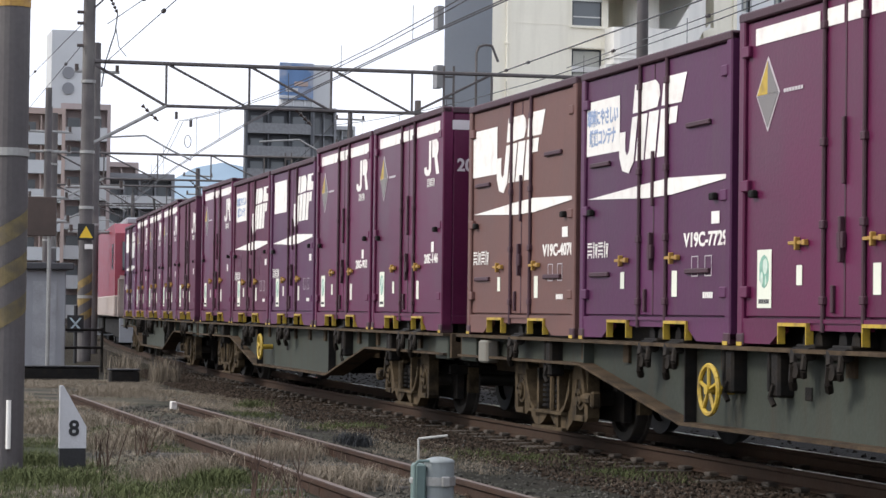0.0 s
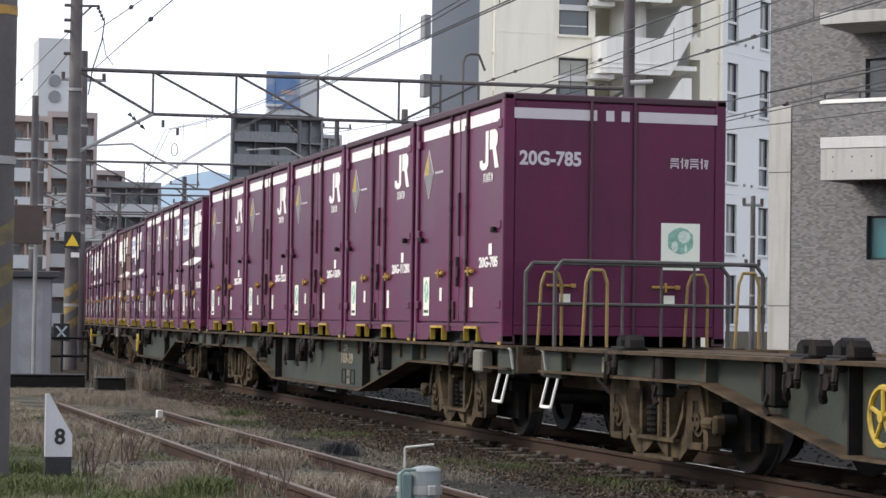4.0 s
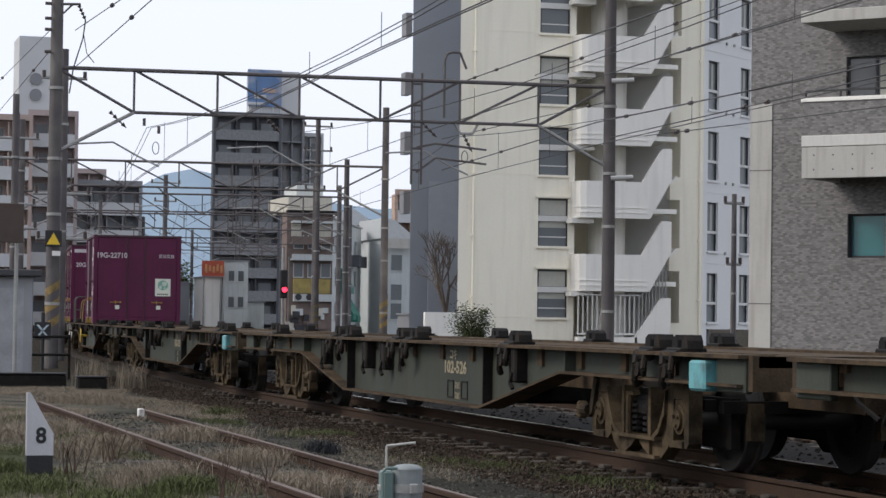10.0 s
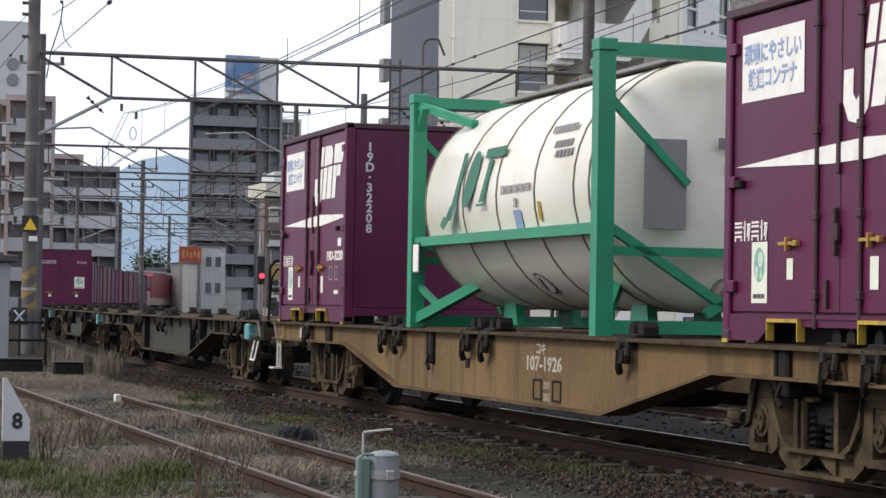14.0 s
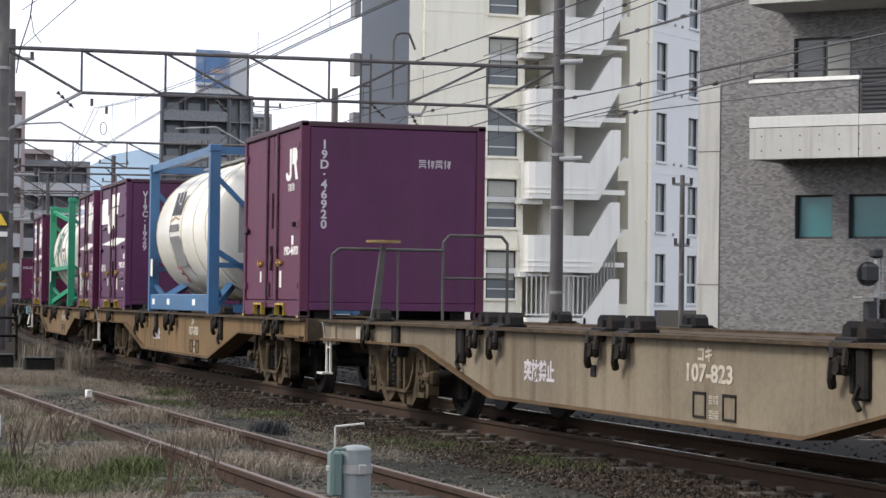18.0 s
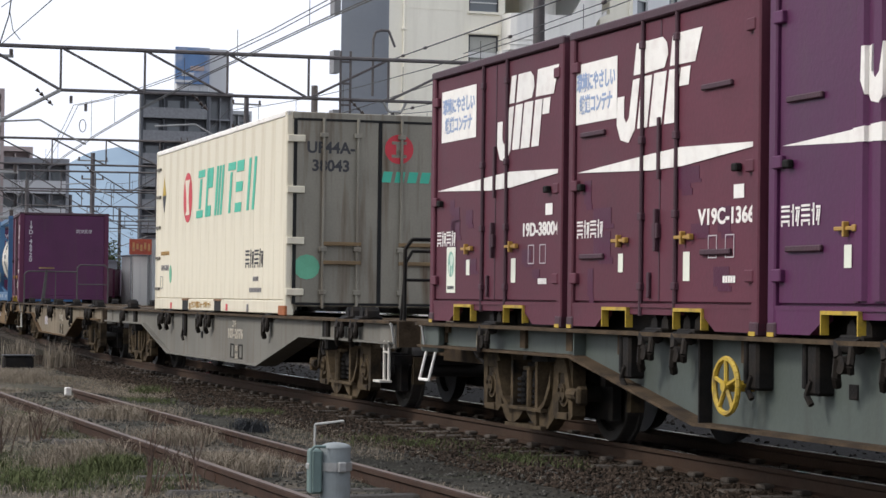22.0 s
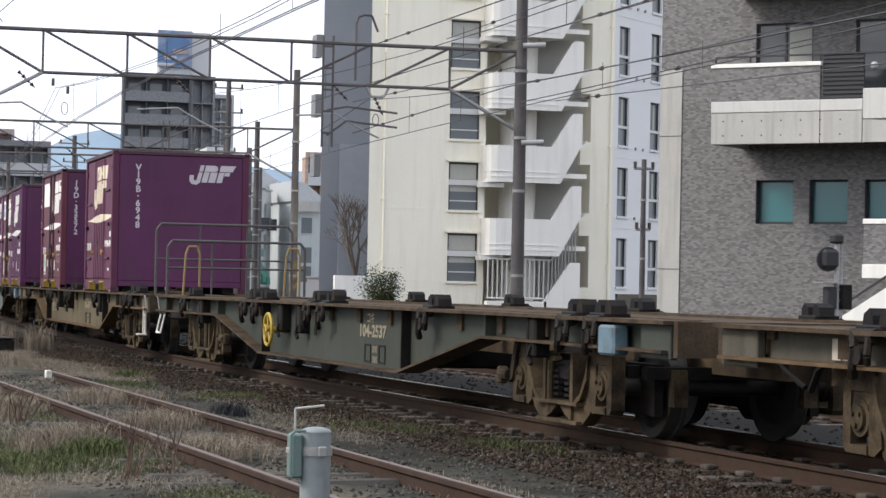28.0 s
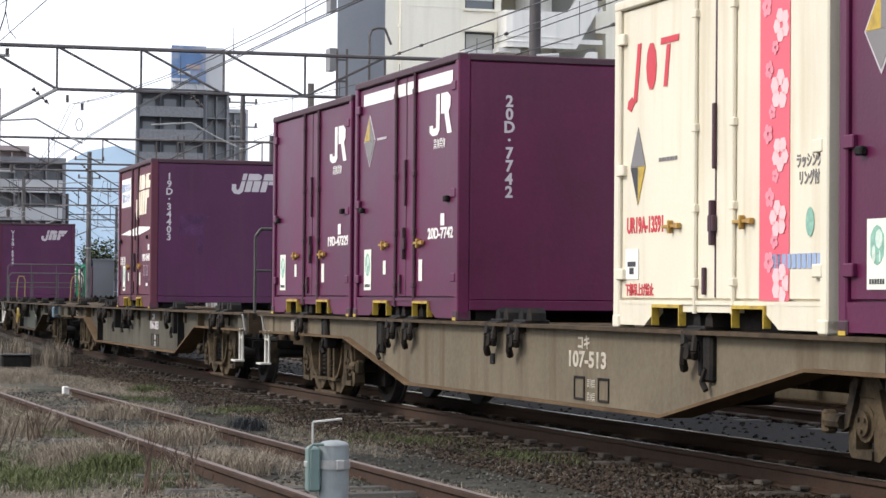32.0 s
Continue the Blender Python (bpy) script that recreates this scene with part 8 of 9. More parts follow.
def window_unit(parent, m, w, h, frame_mat, glass_mat, split="v", sill=True, curtain=False, name="window"):
    """A window set back in its opening: frame, panes, bars and a sill. m: lower left corner on the wall face, x along it, y into it."""
    f = 0.05
    win = part(name, box(box(box(slab(0, w, 0.10, 0.16, 0, f), 0, w, 0.10, 0.16, h - f, h), 0, f, 0.10, 0.16, f, h - f), w - f, w, 0.10, 0.16, f, h - f), frame_mat, parent, "", m)
    if split == "v":
        part("pane", slab(f, w / 2, 0.13, 0.14, f, h - f), glass_mat, win)
        part("pane", slab(w / 2, w - f, 0.145, 0.155, f, h - f), glass_mat, win)
        part("bar", slab(w / 2 - 0.03, w / 2 + 0.03, 0.11, 0.16, f, h - f), frame_mat, win)
    elif split == "h":
        part("pane", slab(f, w - f, 0.13, 0.14, f, h * 0.52), glass_mat, win)
        part("pane", slab(f, w - f, 0.13, 0.14, h * 0.52, h - f), glass_mat, win)
        part("bar", slab(f, w - f, 0.06, 0.16, h * 0.46, h * 0.58), WHITEFRAME, win, "pale bar across the window")
    else:
        part("pane", slab(f, w - f, 0.13, 0.14, f, h - f), glass_mat, win)
    if curtain:
        part("curtain", slab(f, w - f, 0.118, 0.126, h * 0.62, h - f), CURTAIN, win, "pale net curtain")
    if sill:
        part("sill", slab(-0.05, w + 0.05, -0.06, 0.12, -0.06, 0.0), WHITEFRAME, win)
    return win


def on_wall(x, y, z, ang):
    return pose(x, y, z, 0, 0, ang)


DARKBLOCK = mat("dark_grey_block", (0.075, 0.08, 0.09), 0.8, vary=0.1)
MIDGREY = mat("mid_grey_block", (0.21, 0.215, 0.23), 0.85, vary=0.1, scale=0.3)
PALEGREY = mat("pale_grey_block", (0.50, 0.51, 0.52), 0.85, vary=0.08, scale=0.3)
BEIGE = mat("beige_block", (0.40, 0.31, 0.275), 0.85, vary=0.1, scale=0.3)
DUSTYPINK = mat("dusty_brown_block", (0.36, 0.30, 0.29), 0.85, vary=0.1, scale=0.3)

# cream flats with an outside stair
flats = thing("apartment_building", "cream rendered block of flats with a white outside stair", "apartment building")
yf, F = 93.0, 3.03
TOPZ = 24.0
part("wall", prism(bmesh.new(), [(27.4, yf), (30.74, yf), (32.8, yf + 9), (30.15, yf + 9)], -0.2, TOPZ, "xy"), CREAMWALL, flats, "cream rendered wall")
part("wall", slab(30.74, 30.96, yf + 0.07, yf + 3, -0.2, TOPZ), CREAMWALL, flats)
part("wall", slab(32.3, 32.58, yf + 0.04, yf + 3, -0.2, TOPZ), CREAMWALL, flats)
part("wall", slab(37.43, 38.5, yf + 0.1, yf + 3, -0.2, TOPZ), CREAMWALL, flats)
part("wall", slab(30.96, 38.4, yf + 3.0, yf + 3.3, -0.2, TOPZ), CREAMWALL, flats, "shaded wall behind the stair")
part("roof", slab(30.2, 38.6, yf - 0.1, yf + 9, TOPZ, TOPZ + 0.3), CREAMWALL, flats)
for px, py in ((28.05, yf - 0.05), (38.34, yf + 0.05)):
    pipe_run = part("drain_pipe", rod(bmesh.new(), (px, py, 0), (px, py, TOPZ), 0.055, 8), CREAMWALL, flats, "painted rain pipe")
    for k in range(9):
        part("pipe_clip", slab(px - 0.1, px + 0.1, py - 0.075, py + 0.06, 2.2 + 2.6 * k, 2.28 + 2.6 * k), CREAMWALL, pipe_run)


def stair_window(k):
    """Sash in a recess between the two piers: short upper light with a net curtain, deep pale transom, lower light with a rail."""
    zt = 3.46 + F * k
    zb, w = zt - 2.07, 1.34
    # dark bar across the head: the lintel's shadow, put in as frame
    win = part("window", box(box(slab(0, 0.07, 0.14, 0.24, 0, 2.07), w - 0.05, w, 0.14, 0.24, 0, 2.07), 0.07, w - 0.05, 0.14, 0.24, 2.0, 2.07), FRAME, flats, "", on_wall(30.96, yf, zb, 0))
    part("pane", slab(0.07, w - 0.05, 0.19, 0.20, 1.33, 2.0), DULLGLASS, win)
    part("pane", slab(0.07, w - 0.05, 0.19, 0.20, 0.03, 1.09), DULLGLASS, win)
    if k < 2 or k == 3:
        part("curtain", slab(0.09, w - 0.07, 0.176, 0.186, 1.35, 1.98), CURTAIN, win, "pale net curtain")
        part("curtain", slab(0.09, w - 0.07, 0.176, 0.186, 0.82, 1.07), CURTAIN, win)
    part("transom", slab(0.0, w, 0.08, 0.22, 1.09, 1.33), WHITEFRAME, win, "deep pale transom")
    part("window_rail", slab(0.07, w - 0.05, 0.15, 0.21, 0.40, 0.45), WHITEFRAME, win)
    part("sill", slab(-0.06, w + 0.04, -0.03, 0.2, -0.07, 0.03), CREAMWALL, win)
    lo = -0.2 if k == 0 else zt - F
    part("spandrel", slab(30.96, 32.3, yf + 0.07, yf + 0.4, lo, zb), CREAMWALL, flats)
    part("lintel", slab(30.84, 32.36, yf - 0.04, yf + 0.1, zt + 0.02, zt + 0.12), CREAMWALL, flats)
    part("wall_joint", slab(27.45, 30.74, yf - 0.012, yf, zb + 0.02, zb + 0.05), CREAMWALL, flats)


def stair_flight(k):
    """Level parapet with two drip lines, and the flight that climbs away from it."""
    z0, zt = 2.56 + 3.105 * k, 4.12 + 3.105 * k
    y0 = yf - 1.0
    o = [(32.42, yf + 0.02), (32.42, y0 + 0.35), (32.5, y0 + 0.1), (32.75, y0), (35.45, y0), (35.45, y0 + 0.16), (32.8, y0 + 0.16), (32.6, y0 + 0.3), (32.58, yf + 0.02)]
    par = part("stair_parapet", prism(bmesh.new(), o, z0, zt, "xy"), WHITEWALL, flats, "white stair parapet")
    for dz in (0.22, 0.44):
        part("drip_line", prism(bmesh.new(), [(32.40, yf), (32.40, y0 + 0.34), (32.48, y0 + 0.08), (32.75, y0 - 0.03), (35.5, y0 - 0.03), (35.5, y0), (32.75, y0), (32.5, y0 + 0.1), (32.42, y0 + 0.35), (32.42, yf)], z0 + dz, z0 + dz + 0.035, "xy"), WHITEWALL, par)
    part("landing", slab(32.58, 36.9, y0 + 0.16, yf + 3.0, z0 + 0.25, z0 + 0.45), WHITEWALL, flats)
    part("stair_ledge", slab(32.2, 33.2, y0 + 0.3, yf, z0 - 0.22, z0 - 0.02), WHITEWALL, flats)
    part("stair_flight_parapet", prism(bmesh.new(), [(35.45, z0), (35.63, z0), (36.5, z0 + 1.5), (36.61, z0 + 1.56), (36.61, zt + 1.46), (36.2, zt + 1.46), (36.1, zt + 1.36), (35.45, zt + 0.32)], y0, y0 + 0.16), WHITEWALL, flats, "sloping white stair parapet")
    part("parapet_gusset", prism(bmesh.new(), [(35.25, zt), (35.45, zt), (35.45, zt + 0.32)], y0 + 0.003, y0 + 0.157), WHITEWALL, flats)
    part("stair_flight", prism(bmesh.new(), [(35.5, z0 + 0.05), (36.5, z0 + 1.5), (36.9, z0 + 1.7), (36.9, z0 + 1.9), (35.4, z0 + 0.3)], y0 + 0.17, yf + 0.9), WHITEWALL, flats)
    part("half_landing", slab(36.5, 36.93, y0 + 0.9, yf + 2.6, z0 + 1.7, z0 + 1.9), WHITEWALL, flats)


for k in range(7):
    stair_window(k)
    stair_flight(k)
    part("spandrel", slab(36.95, 37.43, yf + 0.1, yf + 0.4, 3.5 + 3.08 * k, 4.48 + 3.08 * k), CREAMWALL, flats)
part("spandrel", slab(36.95, 37.43, yf + 0.1, yf + 0.4, -0.2, 1.25), CREAMWALL, flats)
part("stair_core", rod(bmesh.new(), (34.55, yf + 1.4, -0.2), (34.55, yf + 1.4, TOPZ), 0.8, 24), WHITEWALL, flats, "round white stair core")
for k in range(14):
    part("baluster", rod(bmesh.new(), (32.5 + 0.21 * k, yf - 0.8, 0.7), (32.5 + 0.21 * k, yf - 0.8, 2.42), 0.03, 6), WHITEFRAME, flats)
for z in (0.75, 2.40):
    part("hand_rail", rod(bmesh.new(), (32.45, yf - 0.8, z), (35.3, yf - 0.8, z), 0.035, 6), WHITEFRAME, flats)
for k in range(9):
    part("baluster", rod(bmesh.new(), (35.2 + 0.15 * k, yf - 0.92, 0.75 + 0.17 * k), (35.2 + 0.15 * k, yf - 0.92, 2.3 + 0.17 * k), 0.025, 6), GALV, flats)
part("hand_rail", rod(bmesh.new(), (35.2, yf - 0.92, 2.3), (36.45, yf - 0.92, 3.7), 0.03, 6), GALV, flats)
part("plinth", slab(32.42, 35.1, yf - 1.0, yf - 0.6, -0.2, 0.62), WHITEWALL, flats, "low white wall under the railing")
part("stair_flight_parapet", prism(bmesh.new(), [(34.95, -0.2), (36.61, -0.2), (36.61, 2.3), (36.2, 2.3), (36.08, 2.2), (35.0, 0.66)], yf - 1.0, yf - 0.85), WHITEWALL, flats, "lowest sloping stair wall")
# the wing that turns away, its shade put into the wall colour
ANG = 41.5
wing = thing("apartment_building", "pale white wing of the flats with narrow windows", "apartment building")
wm = pose(38.5, yf + 0.1, 0, 0, 0, ANG)
for a, b2 in ((0, 0.44), (1.5, 3.72), (4.75, 9)):
    part("wall", slab(a, b2, 0, 8, 1.0 if a else -0.2, TOPZ), WINGSHADEWALL, wing, "", wm)
part("garage_back", slab(0.44, 9, 4, 4.2, -0.2, 1.0), MIDGREY, wing, "dim wall inside the garage", wm)
for k in range(8):
    zt = 3.45 + 3.1 * k
    part("wall_joint", slab(0.02, 8.9, -0.012, 0, zt + 0.42, zt + 0.45), WINGSHADEWALL, wing, "", wm)
    for x0, w in ((0.44, 1.06), (3.72, 1.03)):
        part("spandrel", slab(x0, x0 + w, 0, 0.4, 1.0 if k == 0 else zt - 3.1, zt - 2.17), WINGSHADEWALL, wing, "", wm)
        win = part("window", box(box(slab(0, 0.06, 0.10, 0.2, 0, 2.17), w - 0.06, w, 0.10, 0.2, 0, 2.17), 0.06, w - 0.06, 0.10, 0.2, 2.1, 2.17), FRAME, wing, "", wm @ pose(x0, 0, zt - 2.17))
        part("pane", slab(0.06, w - 0.06, 0.15, 0.16, 0.92, 2.1), DULLGLASS, win)
        part("pane", slab(0.06, w - 0.06, 0.15, 0.16, 0.04, 0.80), DULLGLASS, win)
        part("curtain", slab(0.5, 0.72, 0.13, 0.14, 0.95, 2.08), CURTAIN, win, "drawn pale curtain")
        part("transom", slab(0.0, w, 0.06, 0.18, 0.80, 0.92), WHITEFRAME, win)
        part("sill", slab(-0.04, w + 0.04, -0.06, 0.15, -0.06, 0.04), WINGSHADEWALL, win)
    for x0 in (2.2, 2.95):
        part("vent_cap", rod(bmesh.new(), (x0, -0.06, zt + 0.9), (x0, 0.0, zt + 0.9), 0.07, 10), GALV, wing, "", wm)

# blue-grey block behind
blue = thing("apartment_building", "blank blue-grey clad apartment block", "apartment building")
part("wall", prism(bmesh.new(), [(29.4, 108), (35, 108), (39, 124), (33.8, 124)], -0.2, 30, "xy"), BLUEWALL, blue)
part("wall_panel", slab(30.3, 32.0, 107.9, 108, -0.2, 8.0), mat("paler_cladding", (0.30, 0.325, 0.37), 0.8, vary=0.06), blue, "paler lower panel")
for k in range(8):
    part("balcony", slab(29.1, 29.42, 108.2, 109, 6.4 + 2.9 * k, 7.5 + 2.9 * k), MIDGREY, blue, "small side balcony")
part("wall_joint", slab(29.4, 32.2, 107.97, 108, 8.0, 8.05), BLUEWALL, blue)

# tiled flats with concrete balconies
tiled = thing("apartment_building", "grey mosaic-tiled flats with raw concrete balconies", "apartment building")
tm = pose(24.27, 54.0, 0, 0, 0, math.degrees(math.atan2(-0.75, 0.66)))
H2 = 14.0
D2 = 2.0  # how far the balconies stand out
PALERIM = mat("pale_rim", (0.56, 0.55, 0.52), 0.8, vary=0.08, scale=1.5, fine=14, bump=0.08, dirt=(0.42, 0.40, 0.36), dirt_amount=0.5, dirt_scale=1.4, streak=True)
part("corner_pier", slab(-0.66, -0.06, -0.03, 10, -0.2, 6.86), BARECONC, tiled, "bare concrete corner", tm)
for z in (1.75, 5.15):
    part("pier_joint", slab(-0.67, -0.05, -0.036, 0.0, z, z + 0.02), POLEBROWN, tiled, "", tm)
part("wall", slab(-0.66, -0.06, 0.0, 10, 6.86, H2), TILE, tiled, "", tm)
part("wall", slab(-0.06, 14, 0.0, 0.3, -0.2, 2.92), TILE, tiled, "grey tiled wall", tm)
part("wall", slab(-0.06, 14, 0.0, 0.3, 4.02, 5.6), TILE, tiled, "", tm)
for a, b2 in ((-0.06, 2.0), (3.0, 3.42), (4.42, 4.86), (5.9, 14)):
    part("wall", slab(a, b2, 0.0, 0.3, 2.92, 4.02), TILE, tiled, "", tm)
for a, b2 in ((-0.06, 1.94), (3.46, 4.57), (6.2, 14)):
    part("wall", slab(a, b2, 0.0, 0.3, 5.6, 7.95), TILE, tiled, "", tm)
part("wall", slab(-0.06, 14, 0.0, 0.3, 7.95, H2), TILE, tiled, "", tm)
part("core", slab(-0.05, 14, 0.75, 10, -0.2, H2), DARKBLOCK, tiled, "", tm)
for x0, w in ((1.94, 1.52), (4.57, 1.63)):
    door = window_unit(tiled, tm @ pose(x0, 0, 5.6), w, 2.35, FRAME, GLASS, "v", False)
    part("curtain", slab(w * 0.56, w - 0.08, 0.128, 0.136, 0.1, 2.25), CURTAIN, door, "pale drawn curtain")
for x0, w in ((2.0, 1.0), (3.42, 1.0), (4.86, 1.04)):
    part("window_reveal", box(slab(x0, x0 + w, 0.02, 0.3, 2.90, 2.93), x0, x0 + 0.02, 0.02, 0.3, 2.93, 4.02), FRAME, tiled, "dark window reveal", tm)
    window_unit(tiled, tm @ pose(x0, 0.08, 2.93), w, 1.09, FRAME, TEALGLASS, "", False)
# lower balcony: deep slab, concrete front with a paler rim, tiled parapet and louvred screen
part("balcony_slab", slab(1.64, 14, -D2 + 0.14, 0.0, 5.0, 5.2), BARECONC, tiled, "concrete balcony slab", tm)
part("balcony_side", slab(1.64, 1.80, -D2 + 0.14, 0.0, 4.80, 5.0), BARECONC, tiled, "", tm)
for a, b2 in ((1.63, 4.44), (4.45, 5.50)):
    part("balcony_front", slab(a, b2 - 0.008, -D2, -D2 + 0.14, 4.79, 5.55, 0.01), BARECONC, tiled, "raw concrete balcony front", tm)
    part("balcony_rim", slab(a - 0.006, b2, -D2 - 0.012, -D2 + 0.15, 5.56, 5.83, 0.01), PALERIM, tiled, "paler concrete rim", tm)
for k in range(7):
    for z in (5.0, 5.35):
        part("tie_hole", rod(bmesh.new(), (1.95 + 0.5 * k, -D2 - 0.004, z), (1.95 + 0.5 * k, -D2 + 0.01, z), 0.022, 8), POLEBROWN, tiled, "", tm)
part("tiled_parapet", slab(1.64, 4.42, -D2 + 0.02, -D2 + 0.14, 5.83, 6.65), TILE, tiled, "tiled balcony parapet", tm)
part("tiled_parapet", slab(1.64, 1.76, -D2 + 0.14, 0.0, 5.2, 6.65), TILE, tiled, "", tm)
part("parapet_coping", slab(1.60, 4.45, -D2 - 0.01, -D2 + 0.17, 6.65, 6.75, 0.01), WHITEWALL, tiled, "white coping", tm)
rail = part("balcony_rail", pipe(bmesh.new(), [(1.7, -D2 + 0.08, 6.75), (1.7, -D2 + 0.08, 6.92), (14, -D2 + 0.08, 6.92)], 0.025), FRAME, tiled, "dark balcony rail", tm)
for k in range(5):
    part("rail_post", rod(bmesh.new(), (1.7 + 0.9 * k, -D2 + 0.08, 6.75), (1.7 + 0.9 * k, -D2 + 0.08, 6.92), 0.025, 6), FRAME, rail)
screen = part("louvre_screen", slab(4.47, 5.50, -D2 + 0.10, -D2 + 0.13, 5.83, 6.92), FRAME, tiled, "dark louvred screen", tm)
for k in range(10):
    part("louvre_slat", slab(4.47, 5.50, -D2 + 0.06, -D2 + 0.10, 5.86 + 0.105 * k, 5.92 + 0.105 * k), FRAME, screen)
part("balcony_front", slab(5.51, 14, -D2 - 0.02, -D2 + 0.14, 5.35, 6.07, 0.01), PALERIM, tiled, "taller concrete balcony front", tm)
part("balcony_front", prism(bmesh.new(), [(5.51, 4.80), (14, 4.80), (14, 5.2), (7.5, 5.2), (5.6, 5.34), (5.51, 5.34)], -D2, -D2 + 0.14), BARECONC, tiled, "notched lower edge", tm)
# upper balcony: a thin slab edge with a tiled parapet set on it
part("balcony_slab", slab(1.58, 14, -D2, 0.0, 8.59, 8.88, 0.01), BARECONC, tiled, "concrete balcony slab", tm)
part("tiled_parapet", slab(1.62, 14, -D2 + 0.05, -D2 + 0.17, 8.88, 9.9), TILE, tiled, "", tm)
# lower landing and ramp
part("balcony_front", slab(5.55, 14, -D2, -D2 + 0.14, 1.59, 1.92, 0.01), WHITEWALL, tiled, "white lower balcony band", tm)
part("balcony_front", slab(5.55, 14, -D2, -D2 + 0.12, 2.87, 2.99, 0.01), WHITEWALL, tiled, "", tm)
part("tiled_parapet", slab(5.57, 14, -D2 + 0.03, -D2 + 0.13, 1.92, 2.87), TILE, tiled, "", tm)
part("ramp_parapet", prism(bmesh.new(), [(5.3, -0.2), (9.5, -0.2), (9.5, 3.0), (9.1, 3.0), (5.3, 0.55)], -3.2, -3.05), WHITEWALL, tiled, "white sloping ramp wall", tm)
part("ramp_rail", rod(bmesh.new(), (5.2, -3.12, 0.75), (9.1, -3.12, 3.3), 0.03, 6), FRAME, tiled, "", tm)
part("roof", slab(-0.7, 14, -0.1, 10, H2, H2 + 0.3), BARECONC, tiled, "", tm)


def far_block(name, label, x0, x1, y0, y1, z1, floors, bays, wall, band, z0=1.0, rail=True, glass_mat=None):
    """A distant block: walls, and on each floor a recessed band with its balcony front and openings."""
    t = thing(name, label, "apartment building")
    k0, k1 = x0 / y0 * (y1 - y0), x1 / y0 * (y1 - y0)
    part("wall", prism(bmesh.new(), [(x0, y0 + 1.2), (x1, y0 + 1.2), (x1 + k1, y1), (x0 + k0, y1)], -0.2, z1, "xy"), wall, t)
    part("parapet", prism(bmesh.new(), [(x0, y0), (x1, y0), (x1 + k1, y1), (x0 + k0, y1)], z1, z1 + 0.5, "xy"), wall, t)
    step = (z1 - z0) / floors
    for e in (x0, x1 - 0.3):
        part("end_wall", slab(e, e + 0.3, y0 - 0.02, y0 + 1.2, -0.2, z1), wall, t)
    for k in range(floors):
        z = z0 + k * step
        if rail:
            part("balcony", slab(x0 + 0.3, x1 - 0.3, y0, y0 + 0.15, z, z + step * 0.4), band, t, "pale balcony front")
        part("balcony_floor", slab(x0 + 0.3, x1 - 0.3, y0, y0 + 1.2, z - 0.15, z), band, t)
        bw = (x1 - x0 - 0.6) / bays
        for b in range(bays):
            xx = x0 + 0.3 + b * bw
            part("window", slab(xx + bw * 0.22, xx + bw * 0.8, y0 + 1.15, y0 + 1.2, z + 0.1, z + step * 0.74), glass_mat or DULLGLASS, t)
            if b:
                part("divider", slab(xx - 0.06, xx + 0.06, y0 + 0.15, y0 + 1.2, z, z + step - 0.15), wall, t)
    return t


far_block("tower_block", "dark tower block with pale balcony bands", 52.8, 61.6, 290, 305, 27.0, 9, 3, DARKBLOCK, mat("band_grey", (0.19, 0.195, 0.205), 0.8), 0.6)
far_block("tower_block", "grey stair tower of the dark block", 61.7, 64.9, 291, 305, 27.0, 9, 2, MIDGREY, MIDGREY, 0.6, False)
far_block("tower_block", "pale narrow block behind the dark tower", 66, 69.5, 300, 312, 25.5, 8, 2, PALEGREY, PALEGREY, 0.6, False)
sgn = thing("roof_billboard", "blue and white billboard box on the roof", "billboard")
part("frame", slab(57.4, 64.0, 290.5, 292, 27.5, 33.0), PALEGREY, sgn)
part("panel", slab(57.2, 61.6, 290.2, 290.5, 28.4, 33.1), mat("billboard_blue", (0.10, 0.19, 0.36), 0.5, vary=0.2, scale=0.5, dirt=(0.55, 0.5, 0.45), dirt_amount=0.7, dirt_scale=0.35), sgn, "blue poster with pale shapes")
for k, (xx, zz, ww, hh) in enumerate(((58.8, 29.6, 1.6, 0.5), (60.0, 30.4, 1.8, 0.6), (58.3, 28.7, 2.2, 0.35))):
    part("picture_shape", slab(xx - ww / 2, xx + ww / 2, 290.12, 290.2, zz - hh / 2, zz + hh / 2, 0.05), PALEGREY if k != 1 else BEIGE, sgn)
for xx in (57.6, 59, 60.5, 61.5):
    part("strut", rod(bmesh.new(), (xx, 290.4, 26.9), (xx, 290.4, 28.4), 0.12, 6), PALEGREY, sgn)
far_block("apartment_building", "weathered beige flats with balconies", 20.3, 24.6, 200, 215, 18.4, 7, 2, DUSTYPINK, PALEGREY, 0.5)
far_block("apartment_building", "brown flats with pale balconies", 14.5, 20.2, 195, 212, 17.5, 7, 3, BEIGE, PALEGREY, 0.5)
far_block("apartment_building", "white flats beside the line", 9.0, 14.0, 165, 180, 13.5, 5, 2, PALEGREY, PALEGREY, 0.5)
far_block("apartment_building", "low grey flats behind the tracks", 24.8, 31.0, 205, 220, 12.8, 5, 4, MIDGREY, PALEGREY, 0.5)
far_block("apartment_building", "low brown flats behind", 26.0, 32.5, 240, 255, 16.0, 6, 4, DUSTYPINK, MIDGREY, 0.5)
tw = thing("roof_tower", "pale tower with two round vents", "tower")
part("shaft", slab(24.3, 28.3, 250, 256, -0.2, 31.2), PALEGREY, tw)
for z in (26.6, 24.9):
    part("round_vent", rod(bmesh.new(), (26.1, 249.8, z), (26.1, 250, z), 0.65, 20), MIDGREY, tw, "round grey vent")
